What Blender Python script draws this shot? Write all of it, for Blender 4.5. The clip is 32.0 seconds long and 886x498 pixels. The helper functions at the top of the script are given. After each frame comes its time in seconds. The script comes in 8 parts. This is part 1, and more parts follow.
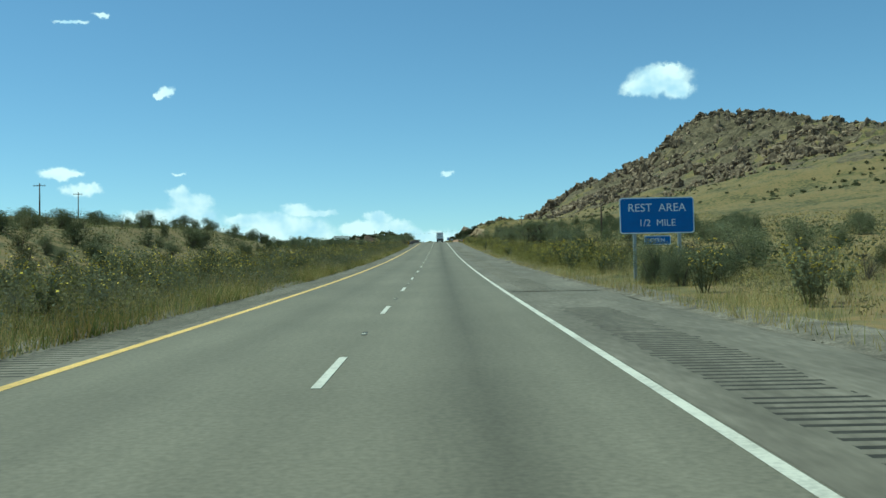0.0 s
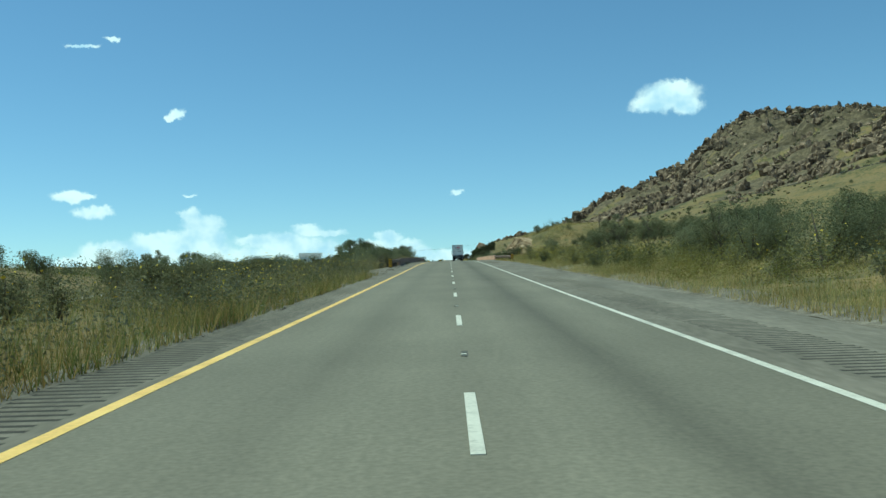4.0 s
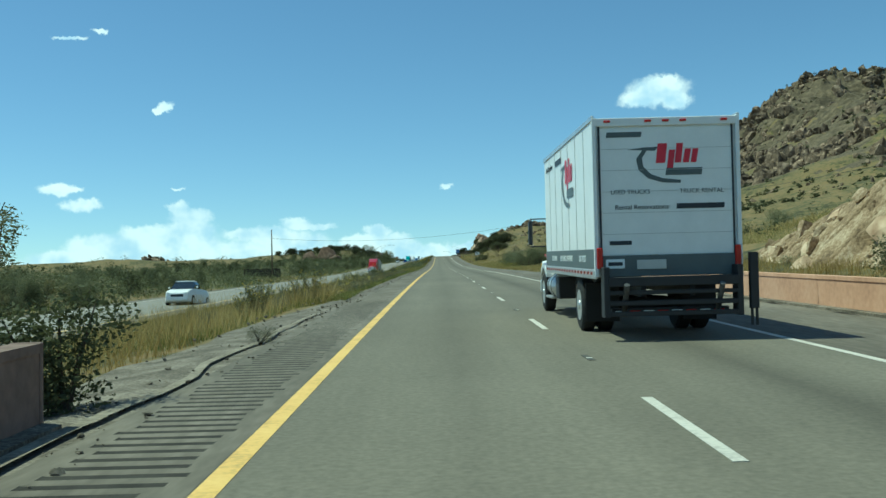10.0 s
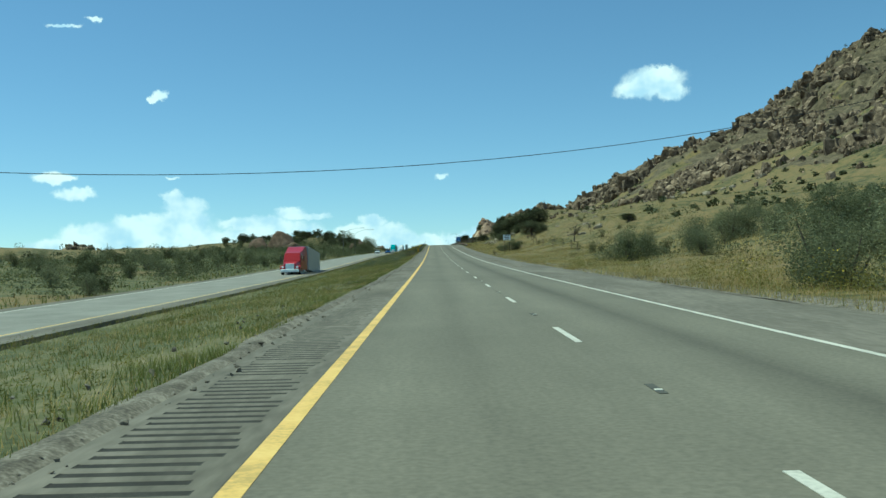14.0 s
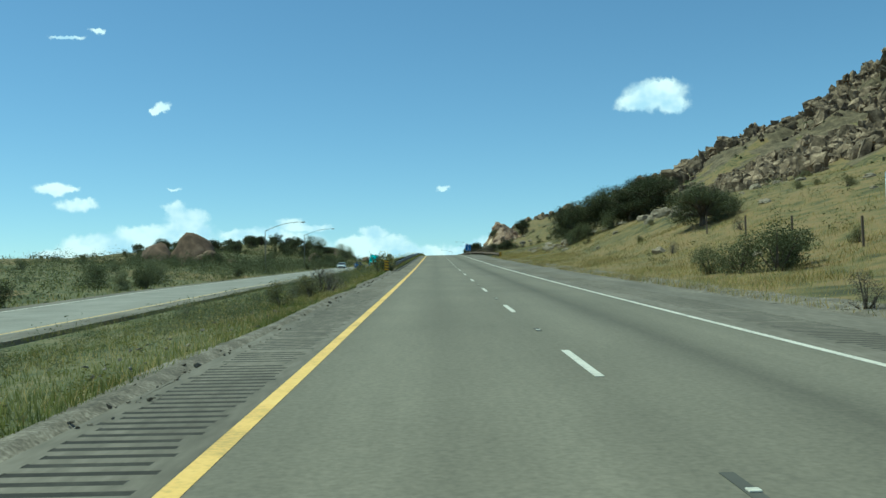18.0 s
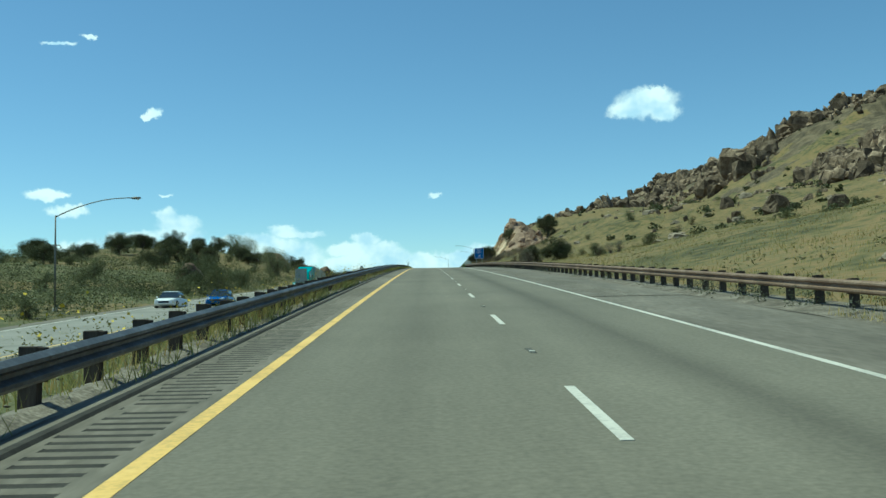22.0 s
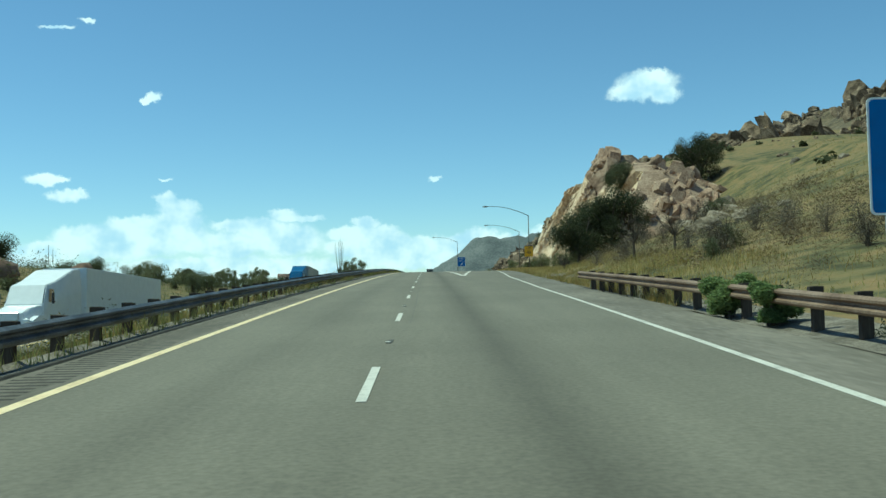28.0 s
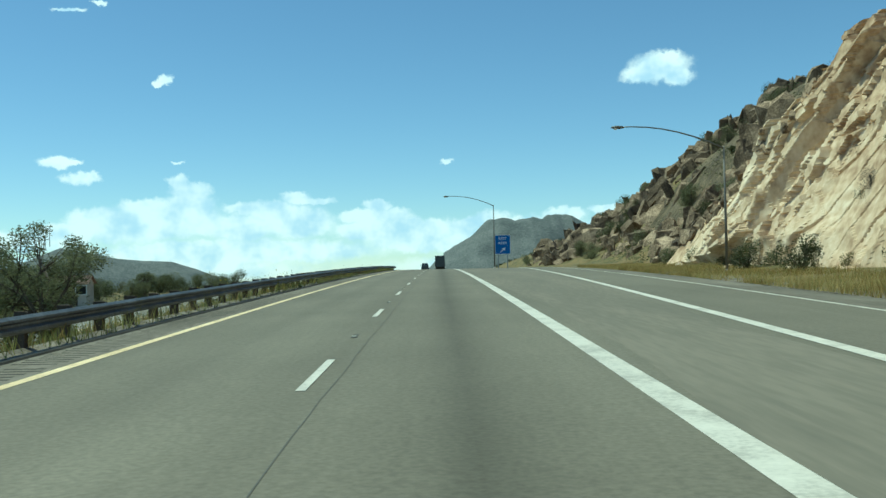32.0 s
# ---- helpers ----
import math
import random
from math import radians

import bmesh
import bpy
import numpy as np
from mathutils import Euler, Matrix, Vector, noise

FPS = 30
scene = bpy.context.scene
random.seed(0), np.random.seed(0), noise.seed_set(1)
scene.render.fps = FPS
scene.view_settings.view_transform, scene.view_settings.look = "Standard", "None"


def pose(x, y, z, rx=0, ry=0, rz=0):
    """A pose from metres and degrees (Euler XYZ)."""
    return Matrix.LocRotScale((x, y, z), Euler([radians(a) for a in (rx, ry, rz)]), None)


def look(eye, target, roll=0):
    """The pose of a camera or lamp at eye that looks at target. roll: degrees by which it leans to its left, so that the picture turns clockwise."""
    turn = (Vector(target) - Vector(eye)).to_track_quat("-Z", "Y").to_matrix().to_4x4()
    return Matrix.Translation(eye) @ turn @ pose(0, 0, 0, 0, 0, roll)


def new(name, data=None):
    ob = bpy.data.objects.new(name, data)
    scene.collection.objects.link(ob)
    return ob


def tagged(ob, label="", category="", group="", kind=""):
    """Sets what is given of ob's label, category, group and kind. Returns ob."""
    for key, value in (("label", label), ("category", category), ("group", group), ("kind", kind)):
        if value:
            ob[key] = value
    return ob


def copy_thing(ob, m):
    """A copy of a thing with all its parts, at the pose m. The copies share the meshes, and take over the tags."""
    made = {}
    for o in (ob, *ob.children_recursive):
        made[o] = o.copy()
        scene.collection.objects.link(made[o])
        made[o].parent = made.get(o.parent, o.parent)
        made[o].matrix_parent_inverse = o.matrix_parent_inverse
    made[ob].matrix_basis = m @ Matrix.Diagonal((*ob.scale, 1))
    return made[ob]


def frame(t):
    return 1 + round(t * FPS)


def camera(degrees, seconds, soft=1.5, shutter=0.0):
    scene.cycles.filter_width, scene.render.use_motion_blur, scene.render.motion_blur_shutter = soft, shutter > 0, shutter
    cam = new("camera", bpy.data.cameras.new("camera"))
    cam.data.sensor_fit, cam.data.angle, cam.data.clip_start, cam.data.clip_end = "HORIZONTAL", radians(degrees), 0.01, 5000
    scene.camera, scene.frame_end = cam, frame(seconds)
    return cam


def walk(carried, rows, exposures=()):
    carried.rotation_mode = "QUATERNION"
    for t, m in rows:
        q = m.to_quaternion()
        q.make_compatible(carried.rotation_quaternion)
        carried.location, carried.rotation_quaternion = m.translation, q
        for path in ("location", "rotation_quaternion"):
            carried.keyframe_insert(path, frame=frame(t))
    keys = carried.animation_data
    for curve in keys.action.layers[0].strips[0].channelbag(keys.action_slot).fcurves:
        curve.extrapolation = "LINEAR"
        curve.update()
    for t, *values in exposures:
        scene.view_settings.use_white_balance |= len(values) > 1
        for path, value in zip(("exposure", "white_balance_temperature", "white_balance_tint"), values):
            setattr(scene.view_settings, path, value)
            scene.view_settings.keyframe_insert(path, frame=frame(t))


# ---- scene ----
LANE = 3.66

ROWS = [
    (0.0, 1.38, 0.00, 1.50, 2.32, 1.03, -0.25),
    (0.5, 1.23, 17.29, 2.16, 2.45, 0.97, -0.16),
    (1.0, 1.08, 34.57, 2.87, 2.66, 0.96, -0.06),
    (1.5, 0.91, 51.74, 3.62, 2.80, 0.99, 0.02),
    (2.0, 0.73, 68.92, 4.42, 2.96, 1.21, 0.13),
    (2.5, 0.50, 85.83, 5.27, 3.23, 1.41, 0.25),
    (3.0, 0.27, 102.75, 6.16, 3.39, 1.53, 0.29),
    (3.5, 0.06, 120.14, 7.11, 3.44, 1.58, 0.38),
    (5.5, -0.94, 189.68, 11.09, 3.49, 1.54, 0.15),
    (6.0, -1.16, 207.07, 12.12, 3.53, 1.43, 0.06),
    (6.5, -1.32, 224.28, 13.15, 3.54, 1.36, 0.04),
    (7.0, -1.48, 241.49, 14.15, 3.49, 1.36, 0.03),
    (7.5, -1.60, 258.67, 15.12, 3.41, 1.30, -0.00),
    (8.0, -1.72, 275.85, 16.05, 3.32, 1.24, -0.06),
    (8.5, -1.83, 292.84, 16.92, 3.26, 1.22, -0.11),
    (9.0, -1.94, 309.82, 17.76, 3.16, 1.27, -0.24),
    (9.5, -2.02, 327.43, 18.59, 3.08, 1.37, -0.31),
    (10.0, -2.10, 345.05, 19.42, 3.08, 1.48, -0.29),
    (10.5, -2.14, 361.95, 20.24, 2.98, 1.41, -0.41),
    (11.0, -2.19, 379.0, 21.03, 2.81, 1.25, -0.51),
    (11.5, -2.21, 396.3, 21.76, 2.69, 1.29, -0.50),
    (12.0, -2.21, 413.51, 22.48, 2.60, 1.27, -0.47),
    (12.5, -2.24, 430.68, 23.19, 2.59, 1.22, -0.43),
    (13.0, -2.27, 447.85, 23.88, 2.48, 1.26, -0.45),
    (13.5, -2.31, 465.23, 24.54, 2.41, 1.26, -0.49),
    (14.0, -2.34, 482.62, 25.18, 2.48, 1.27, -0.59),
    (14.5, -2.31, 499.90, 25.85, 2.56, 1.29, -0.68),
    (16.5, -2.03, 569.05, 28.78, 2.80, 1.29, -0.56),
    (17.0, -1.99, 586.34, 29.58, 2.87, 1.27, -0.48),
    (17.5, -1.97, 603.59, 30.41, 3.04, 1.03, -0.52),
    (18.0, -1.94, 620.84, 31.28, 3.21, 1.11, -0.52),
    (18.5, -1.93, 638.21, 32.18, 3.22, 1.18, -0.44),
    (19.0, -1.92, 655.59, 33.11, 3.23, 1.24, -0.38),
    (19.5, -1.92, 672.85, 34.04, 3.26, 1.30, -0.41),
    (20.0, -1.92, 690.11, 35.00, 3.43, 1.26, -0.48),
    (20.5, -1.88, 707.41, 35.98, 3.54, 1.35, -0.54),
    (21.0, -1.84, 724.70, 36.98, 3.66, 1.25, -0.71),
    (21.5, -1.70, 741.73, 37.98, 3.61, 1.18, -0.88),
    (22.0, -1.56, 758.74, 38.98, 3.61, 1.03, -1.02),
    (22.5, -1.31, 776.12, 40.01, 3.67, 0.98, -1.18),
    (23.0, -1.07, 793.48, 41.02, 3.60, 1.09, -1.23),
    (23.5, -0.85, 810.70, 41.99, 3.43, 1.03, -1.25),
    (24.0, -0.64, 827.91, 42.94, 3.41, 0.90, -1.23),
    (24.5, -0.39, 844.91, 43.86, 3.40, 0.86, -1.15),
    (25.0, -0.15, 861.90, 44.75, 3.31, 0.53, -1.02),
    (25.5, -0.00, 878.94, 45.60, 3.15, 0.50, -0.99),
    (27.5, 0.57, 946.78, 48.65, 2.69, 1.09, -1.04),
    (28.0, 0.71, 963.63, 49.34, 2.61, 1.19, -0.99),
    (28.5, 0.90, 980.68, 50.01, 2.54, 1.27, -0.90),
    (29.0, 1.08, 997.68, 50.65, 2.38, 1.29, -0.90),
    (29.5, 1.25, 1014.26, 51.23, 2.19, 1.28, -0.85),
    (30.0, 1.41, 1030.77, 51.76, 2.11, 1.30, -0.73),
    (30.5, 1.53, 1047.17, 52.27, 2.09, 1.28, -0.60),
    (31.0, 1.58, 1063.51, 52.76, 2.00, 1.11, -0.50),
    (31.5, 1.57, 1080.33, 53.25, 1.80, 1.07, -0.39),
    (32.0, 1.56, 1097.06, 53.70, 1.58, 1.15, -0.26),
]

cam = camera(50.0, 32.0, soft=1.5)
walk(cam, [(t, pose(x, y, z, 0, 0, yaw) @ pose(0, 0, 0, pitch) @ pose(0, 0, 0, 0, roll) @ pose(0, 0, 0, 90))
           for t, x, y, z, pitch, roll, yaw in ROWS], exposures=[(0.0, 0.03, 5350, -25.0), (32.0, 0.05, 5350, -25.0)])

# ---------------------------------------------------------------- sun, sky and clouds
SUN_TO = Vector((-0.43, 0.08, 0.90)).normalized()      # towards the sun: high, from the median side
sun_el = math.asin(SUN_TO.z)
sun_az = math.atan2(SUN_TO.x, SUN_TO.y)
sun_data = bpy.data.lights.new("sun", "SUN")
sun_data.energy, sun_data.angle, sun_data.color = 4.3, radians(0.53), (1.0, 0.905, 0.735)
sun = new("sun", sun_data)
sun.matrix_world = look((0, 0, 300), Vector((0, 0, 300)) - SUN_TO)

CLOUD_BIG = [(13.4, 11.86, 1.75, 0.85), (12.2, 11.5, 1.15, 0.5), (14.4, 11.25, 0.9, 0.5), (13.9, 12.4, 0.8, 0.4)]
CLOUD_SMALL = [(-15.97, 11.57, 0.38, 0.28), (-16.35, 11.3, 0.4, 0.18), (0.6, 6.78, 0.38, 0.17), (-21.85, 6.68, 1.05, 0.35),
               (-21.1, 6.72, 0.6, 0.22), (-20.67, 5.85, 1.05, 0.32), (-20.2, 6.0, 0.6, 0.3), (-21.1, 15.1, 0.95, 0.1),
               (-19.5, 15.5, 0.45, 0.15), (-15.27, 6.89, 0.48, 0.08)]
CLOUD_TOWER = [(-15.28, 5.75, 0.66, 0.42), (-14.5, 5.16, 1.25, 0.52), (-16.86, 4.17, 2.0, 0.58), (-19.6, 3.53, 2.0, 0.7),
               (-21.4, 2.77, 2.0, 0.6), (-14.65, 4.43, 1.5, 0.65), (-22.9, 2.2, 2.4, 0.48), (-17.8, 3.1, 3.1, 1.0),
               (-14.66, 3.45, 2.05, 1.0), (-26.0, 2.4, 3.0, 0.6)]
CLOUD_MIDDLE = [(-8.44, 4.81, 0.9, 0.4), (-7.5, 4.56, 1.4, 0.26), (-11.4, 4.16, 1.5, 0.4), (-9.8, 4.0, 1.7, 0.66),
                (-11.8, 3.0, 2.05, 0.85), (-8.5, 3.3, 2.4, 1.0), (-3.56, 4.27, 0.9, 0.36), (-4.4, 3.67, 1.7, 0.46),
                (-2.7, 3.64, 1.2, 0.46), (-4.1, 2.8, 2.4, 0.68)]
CLOUD_FAR = [(-1.7, 2.94, 1.36, 0.66), (-0.2, 2.9, 1.36, 0.55), (1.7, 3.0, 1.2, 0.48), (0.3, 2.1, 5.1, 0.75),
             (3.2, 3.2, 1.36, 0.66), (5.3, 2.9, 1.9, 0.66), (7.6, 3.5, 1.3, 0.46), (10.0, 3.7, 0.95, 0.3),
             (7.6, 2.4, 3.1, 0.85), (13.6, 3.2, 2.05, 0.4), (-12.0, 1.6, 9.0, 0.8), (-22.0, 0.5, 15.0, 1.0), (12.0, 0.5, 16.0, 0.9), (24.0, 3.4, 4.0, 0.6),
             (-40.0, 3.0, 6.0, 0.9), (-60.0, 4.0, 7.0, 1.2), (60.0, 4.0, 8.0, 1.1), (120.0, 5.0, 9.0, 1.4), (-130.0, 5.0, 9.0, 1.3)]

world = bpy.data.worlds.new("sky")
scene.world = world
world.use_nodes = True
wt = world.node_tree
wt.nodes.clear()


def wn(kind, **values):
    node = wt.nodes.new(kind)
    for key, value in values.items():
        setattr(node, key, value)
    return node


def wmath(op, a, b=None, c=None):
    node = wn("ShaderNodeMath", operation=op)
    for i, v in enumerate((a, b, c)):
        if v is None:
            continue
        if isinstance(v, (int, float)):
            node.inputs[i].default_value = v
        else:
            wt.links.new(v, node.inputs[i])
    return node.outputs[0]


sky = wn("ShaderNodeTexSky", sky_type="NISHITA", sun_disc=False)
sky.sun_elevation, sky.sun_rotation = sun_el, sun_az
sky.altitude, sky.air_density, sky.dust_density, sky.ozone_density = 1400, 1.0, 0.25, 1.7
gen = wn("ShaderNodeTexCoord").outputs["Generated"]
sep = wn("ShaderNodeSeparateXYZ")
wt.links.new(gen, sep.inputs[0])
azim = wmath("MULTIPLY", wmath("ARCTAN2", sep.outputs[0], sep.outputs[1]), 57.2958)
elev = wmath("MULTIPLY", wmath("ARCSINE", sep.outputs[2]), 57.2958)
flat = wn("ShaderNodeCombineXYZ")
wt.links.new(azim, flat.inputs[0])
wt.links.new(elev, flat.inputs[1])


def wnoise(scale, detail, rough):
    n = wn("ShaderNodeTexNoise")
    n.inputs["Scale"].default_value, n.inputs["Detail"].default_value, n.inputs["Roughness"].default_value = scale, detail, rough
    wt.links.new(flat.outputs[0], n.inputs["Vector"])
    return n


puff = wnoise(1.5, 6.0, 0.62)
puff_off = wn("ShaderNodeVectorMath", operation="SUBTRACT")
wt.links.new(puff.outputs["Color"], puff_off.inputs[0])
puff_off.inputs[1].default_value = (0.5, 0.5, 0.5)
puff_scaled = wn("ShaderNodeVectorMath", operation="MULTIPLY")
wt.links.new(puff_off.outputs[0], puff_scaled.inputs[0])
puff_scaled.inputs[1].default_value = (1.1, 0.9, 0.0)
warped = wn("ShaderNodeVectorMath", operation="ADD")
wt.links.new(flat.outputs[0], warped.inputs[0])
wt.links.new(puff_scaled.outputs[0], warped.inputs[1])


def cloud_field(blobs):
    least = None
    for a, e, ra, re in blobs:
        sub = wn("ShaderNodeVectorMath", operation="SUBTRACT")
        wt.links.new(warped.outputs[0], sub.inputs[0])
        sub.inputs[1].default_value = (a, e, 0)
        mul = wn("ShaderNodeVectorMath", operation="MULTIPLY")
        wt.links.new(sub.outputs[0], mul.inputs[0])
        mul.inputs[1].default_value = (1 / ra, 1 / re, 0)
        length = wn("ShaderNodeVectorMath", operation="LENGTH")
        wt.links.new(mul.outputs[0], length.inputs[0])
        out = length.outputs["Value"]
        least = out if least is None else wmath("SMOOTH_MIN", least, out, 0.25)
    return least


def ramp01(value, lo, hi):
    node = wn("ShaderNodeMapRange", interpolation_type="SMOOTHSTEP")
    wt.links.new(value, node.inputs["Value"])
    node.inputs["From Min"].default_value, node.inputs["From Max"].default_value = lo, hi
    return node.outputs["Result"]


near_mask = wmath("SUBTRACT", 1.0, ramp01(cloud_field(CLOUD_BIG + CLOUD_SMALL), 0.65, 1.25))
far_mask = wmath("SUBTRACT", 1.0, ramp01(cloud_field(CLOUD_TOWER + CLOUD_MIDDLE + CLOUD_FAR), 0.7, 1.2))
far_mask = wmath("MULTIPLY", far_mask, ramp01(elev, -2.0, 0.8))
mask = wmath("MAXIMUM", near_mask, wmath("MULTIPLY", far_mask, 0.84))
shade = wnoise(0.5, 3.0, 0.55)
tone = wn("ShaderNodeMixRGB")
wt.links.new(ramp01(shade.outputs["Fac"], 0.3, 0.62), tone.inputs["Fac"])
tone.inputs["Color1"].default_value = (0.60, 0.74, 0.90, 1)
tone.inputs["Color2"].default_value = (1.0, 1.0, 1.0, 1)
sky_bg = wn("ShaderNodeBackground")
sky_bg.inputs["Strength"].default_value = 0.111
wt.links.new(sky.outputs[0], sky_bg.inputs["Color"])
cloud_bg = wn("ShaderNodeBackground")
cloud_bg.inputs["Strength"].default_value = 0.98
wt.links.new(tone.outputs[0], cloud_bg.inputs["Color"])
mix_sky = wn("ShaderNodeMixShader")
wt.links.new(mask, mix_sky.inputs["Fac"])
wt.links.new(sky_bg.outputs[0], mix_sky.inputs[1])
wt.links.new(cloud_bg.outputs[0], mix_sky.inputs[2])
wt.links.new(mix_sky.outputs[0], wn("ShaderNodeOutputWorld").inputs["Surface"])

# ---------------------------------------------------------------- materials
MATS = {}


def material(name, colors, scale=1.0, rough=0.8, metal=0.0, bump=0.0, bump_scale=None, fine=0.35, stretch=(1, 1, 1), coords="Object", spread=0.0, spec=0.3, island=False):
    """A procedural surface: two scales of noise between colours, grain in the relief, a spread of tone from piece to piece."""
    m = bpy.data.materials.new(name)
    m.use_nodes = True
    nt = m.node_tree
    bsdf = nt.nodes["Principled BSDF"]
    bsdf.inputs["Roughness"].default_value, bsdf.inputs["Metallic"].default_value = rough, metal
    bsdf.inputs["Specular IOR Level"].default_value = spec
    tc = nt.nodes.new("ShaderNodeTexCoord")
    mp = nt.nodes.new("ShaderNodeMapping")
    mp.inputs["Scale"].default_value = stretch
    nt.links.new(tc.outputs[coords], mp.inputs[0])
    big = nt.nodes.new("ShaderNodeTexNoise")
    big.inputs["Scale"].default_value, big.inputs["Detail"].default_value, big.inputs["Roughness"].default_value = scale, 5.0, 0.6
    nt.links.new(mp.outputs[0], big.inputs["Vector"])
    small = nt.nodes.new("ShaderNodeTexNoise")
    small.inputs["Scale"].default_value, small.inputs["Detail"].default_value = scale * 14, 3.0
    nt.links.new(mp.outputs[0], small.inputs["Vector"])
    mix = nt.nodes.new("ShaderNodeMath")
    mix.operation = "MULTIPLY_ADD"
    sub = nt.nodes.new("ShaderNodeMath")
    sub.operation = "SUBTRACT"
    nt.links.new(small.outputs["Fac"], sub.inputs[0])
    sub.inputs[1].default_value = 0.5
    nt.links.new(sub.outputs[0], mix.inputs[0])
    mix.inputs[1].default_value = fine
    nt.links.new(big.outputs["Fac"], mix.inputs[2])
    ramp = nt.nodes.new("ShaderNodeValToRGB")
    els = ramp.color_ramp.elements
    while len(els) < len(colors):
        els.new(0.5)
    for i, c in enumerate(colors):
        els[i].position = 0.28 + 0.44 * i / max(1, len(colors) - 1)
        els[i].color = (*c, 1)
    nt.links.new(mix.outputs[0], ramp.inputs["Fac"])
    out = ramp.outputs["Color"]
    if spread:
        info = nt.nodes.new("ShaderNodeNewGeometry" if island else "ShaderNodeObjectInfo")
        mr = nt.nodes.new("ShaderNodeMapRange")
        mr.inputs["To Min"].default_value, mr.inputs["To Max"].default_value = 1 - spread, 1 + spread
        nt.links.new(info.outputs["Random Per Island" if island else "Random"], mr.inputs["Value"])
        vm = nt.nodes.new("ShaderNodeVectorMath")
        vm.operation = "SCALE"
        nt.links.new(out, vm.inputs[0])
        nt.links.new(mr.outputs[0], vm.inputs["Scale"])
        out = vm.outputs[0]
    nt.links.new(out, bsdf.inputs["Base Color"])
    if bump:
        bn = nt.nodes.new("ShaderNodeTexNoise")
        bn.inputs["Scale"].default_value, bn.inputs["Detail"].default_value = bump_scale or scale * 8, 6.0
        nt.links.new(mp.outputs[0], bn.inputs["Vector"])
        bp = nt.nodes.new("ShaderNodeBump")
        bp.inputs["Strength"].default_value, bp.inputs["Distance"].default_value = min(1.0, bump * 4), bump
        nt.links.new(bn.outputs["Fac"], bp.inputs["Height"])
        nt.links.new(bp.outputs[0], bsdf.inputs["Normal"])
    MATS[name] = m
    return m


def plain(name, color, rough=0.5, metal=0.0, spec=0.4, var=0.12):
    """Paint, rubber or metal that is nearly even, with a little dirt."""
    lo = tuple(c * (1 - var) for c in color)
    hi = tuple(min(1, c * (1 + var)) for c in color)
    return material(name, [lo, color, hi], scale=2.2, rough=rough, metal=metal, spec=spec, fine=0.2)


def foliage(name, dark, mid, light, through_light=0.25):
    m = bpy.data.materials.new(name)
    m.use_nodes = True
    nt = m.node_tree
    bsdf = nt.nodes["Principled BSDF"]
    bsdf.inputs["Roughness"].default_value = 0.75
    bsdf.inputs["Specular IOR Level"].default_value = 0.15
    geo = nt.nodes.new("ShaderNodeNewGeometry")
    info = nt.nodes.new("ShaderNodeObjectInfo")
    tc = nt.nodes.new("ShaderNodeTexCoord")
    nz = nt.nodes.new("ShaderNodeTexNoise")
    nz.inputs["Scale"].default_value = 0.25
    nt.links.new(geo.outputs["Position"], nz.inputs["Vector"])
    add = nt.nodes.new("ShaderNodeMath")
    add.operation = "MULTIPLY_ADD"
    nt.links.new(geo.outputs["Random Per Island"], add.inputs[0])
    add.inputs[1].default_value = 0.28
    nt.links.new(nz.outputs["Fac"], add.inputs[2])
    add2 = nt.nodes.new("ShaderNodeMath")
    add2.operation = "MULTIPLY_ADD"
    nt.links.new(info.outputs["Random"], add2.inputs[0])
    add2.inputs[1].default_value = 0.3
    nt.links.new(add.outputs[0], add2.inputs[2])
    ramp = nt.nodes.new("ShaderNodeValToRGB")
    els = ramp.color_ramp.elements
    els.new(0.5)
    for i, c in enumerate((dark, mid, light)):
        els[i].position = 0.40 + 0.33 * i
        els[i].color = (*c, 1)
    els[2].position = 1.0
    nt.links.new(add2.outputs[0], ramp.inputs["Fac"])
    nt.links.new(ramp.outputs["Color"], bsdf.inputs["Base Color"])
    tr = nt.nodes.new("ShaderNodeBsdfTranslucent")
    nt.links.new(ramp.outputs["Color"], tr.inputs["Color"])
    mx = nt.nodes.new("ShaderNodeMixShader")
    mx.inputs["Fac"].default_value = through_light
    nt.links.new(bsdf.outputs[0], mx.inputs[1])
    nt.links.new(tr.outputs[0], mx.inputs[2])
    nt.links.new(mx.outputs[0], nt.nodes["Material Output"].inputs["Surface"])
    MATS[name] = m
    return m


material("asphalt", [(0.149, 0.133, 0.099), (0.168, 0.150, 0.112), (0.188, 0.168, 0.126)], scale=0.35, rough=0.88, bump=0.006, bump_scale=60, fine=0.3, stretch=(1.6, 0.12, 1))


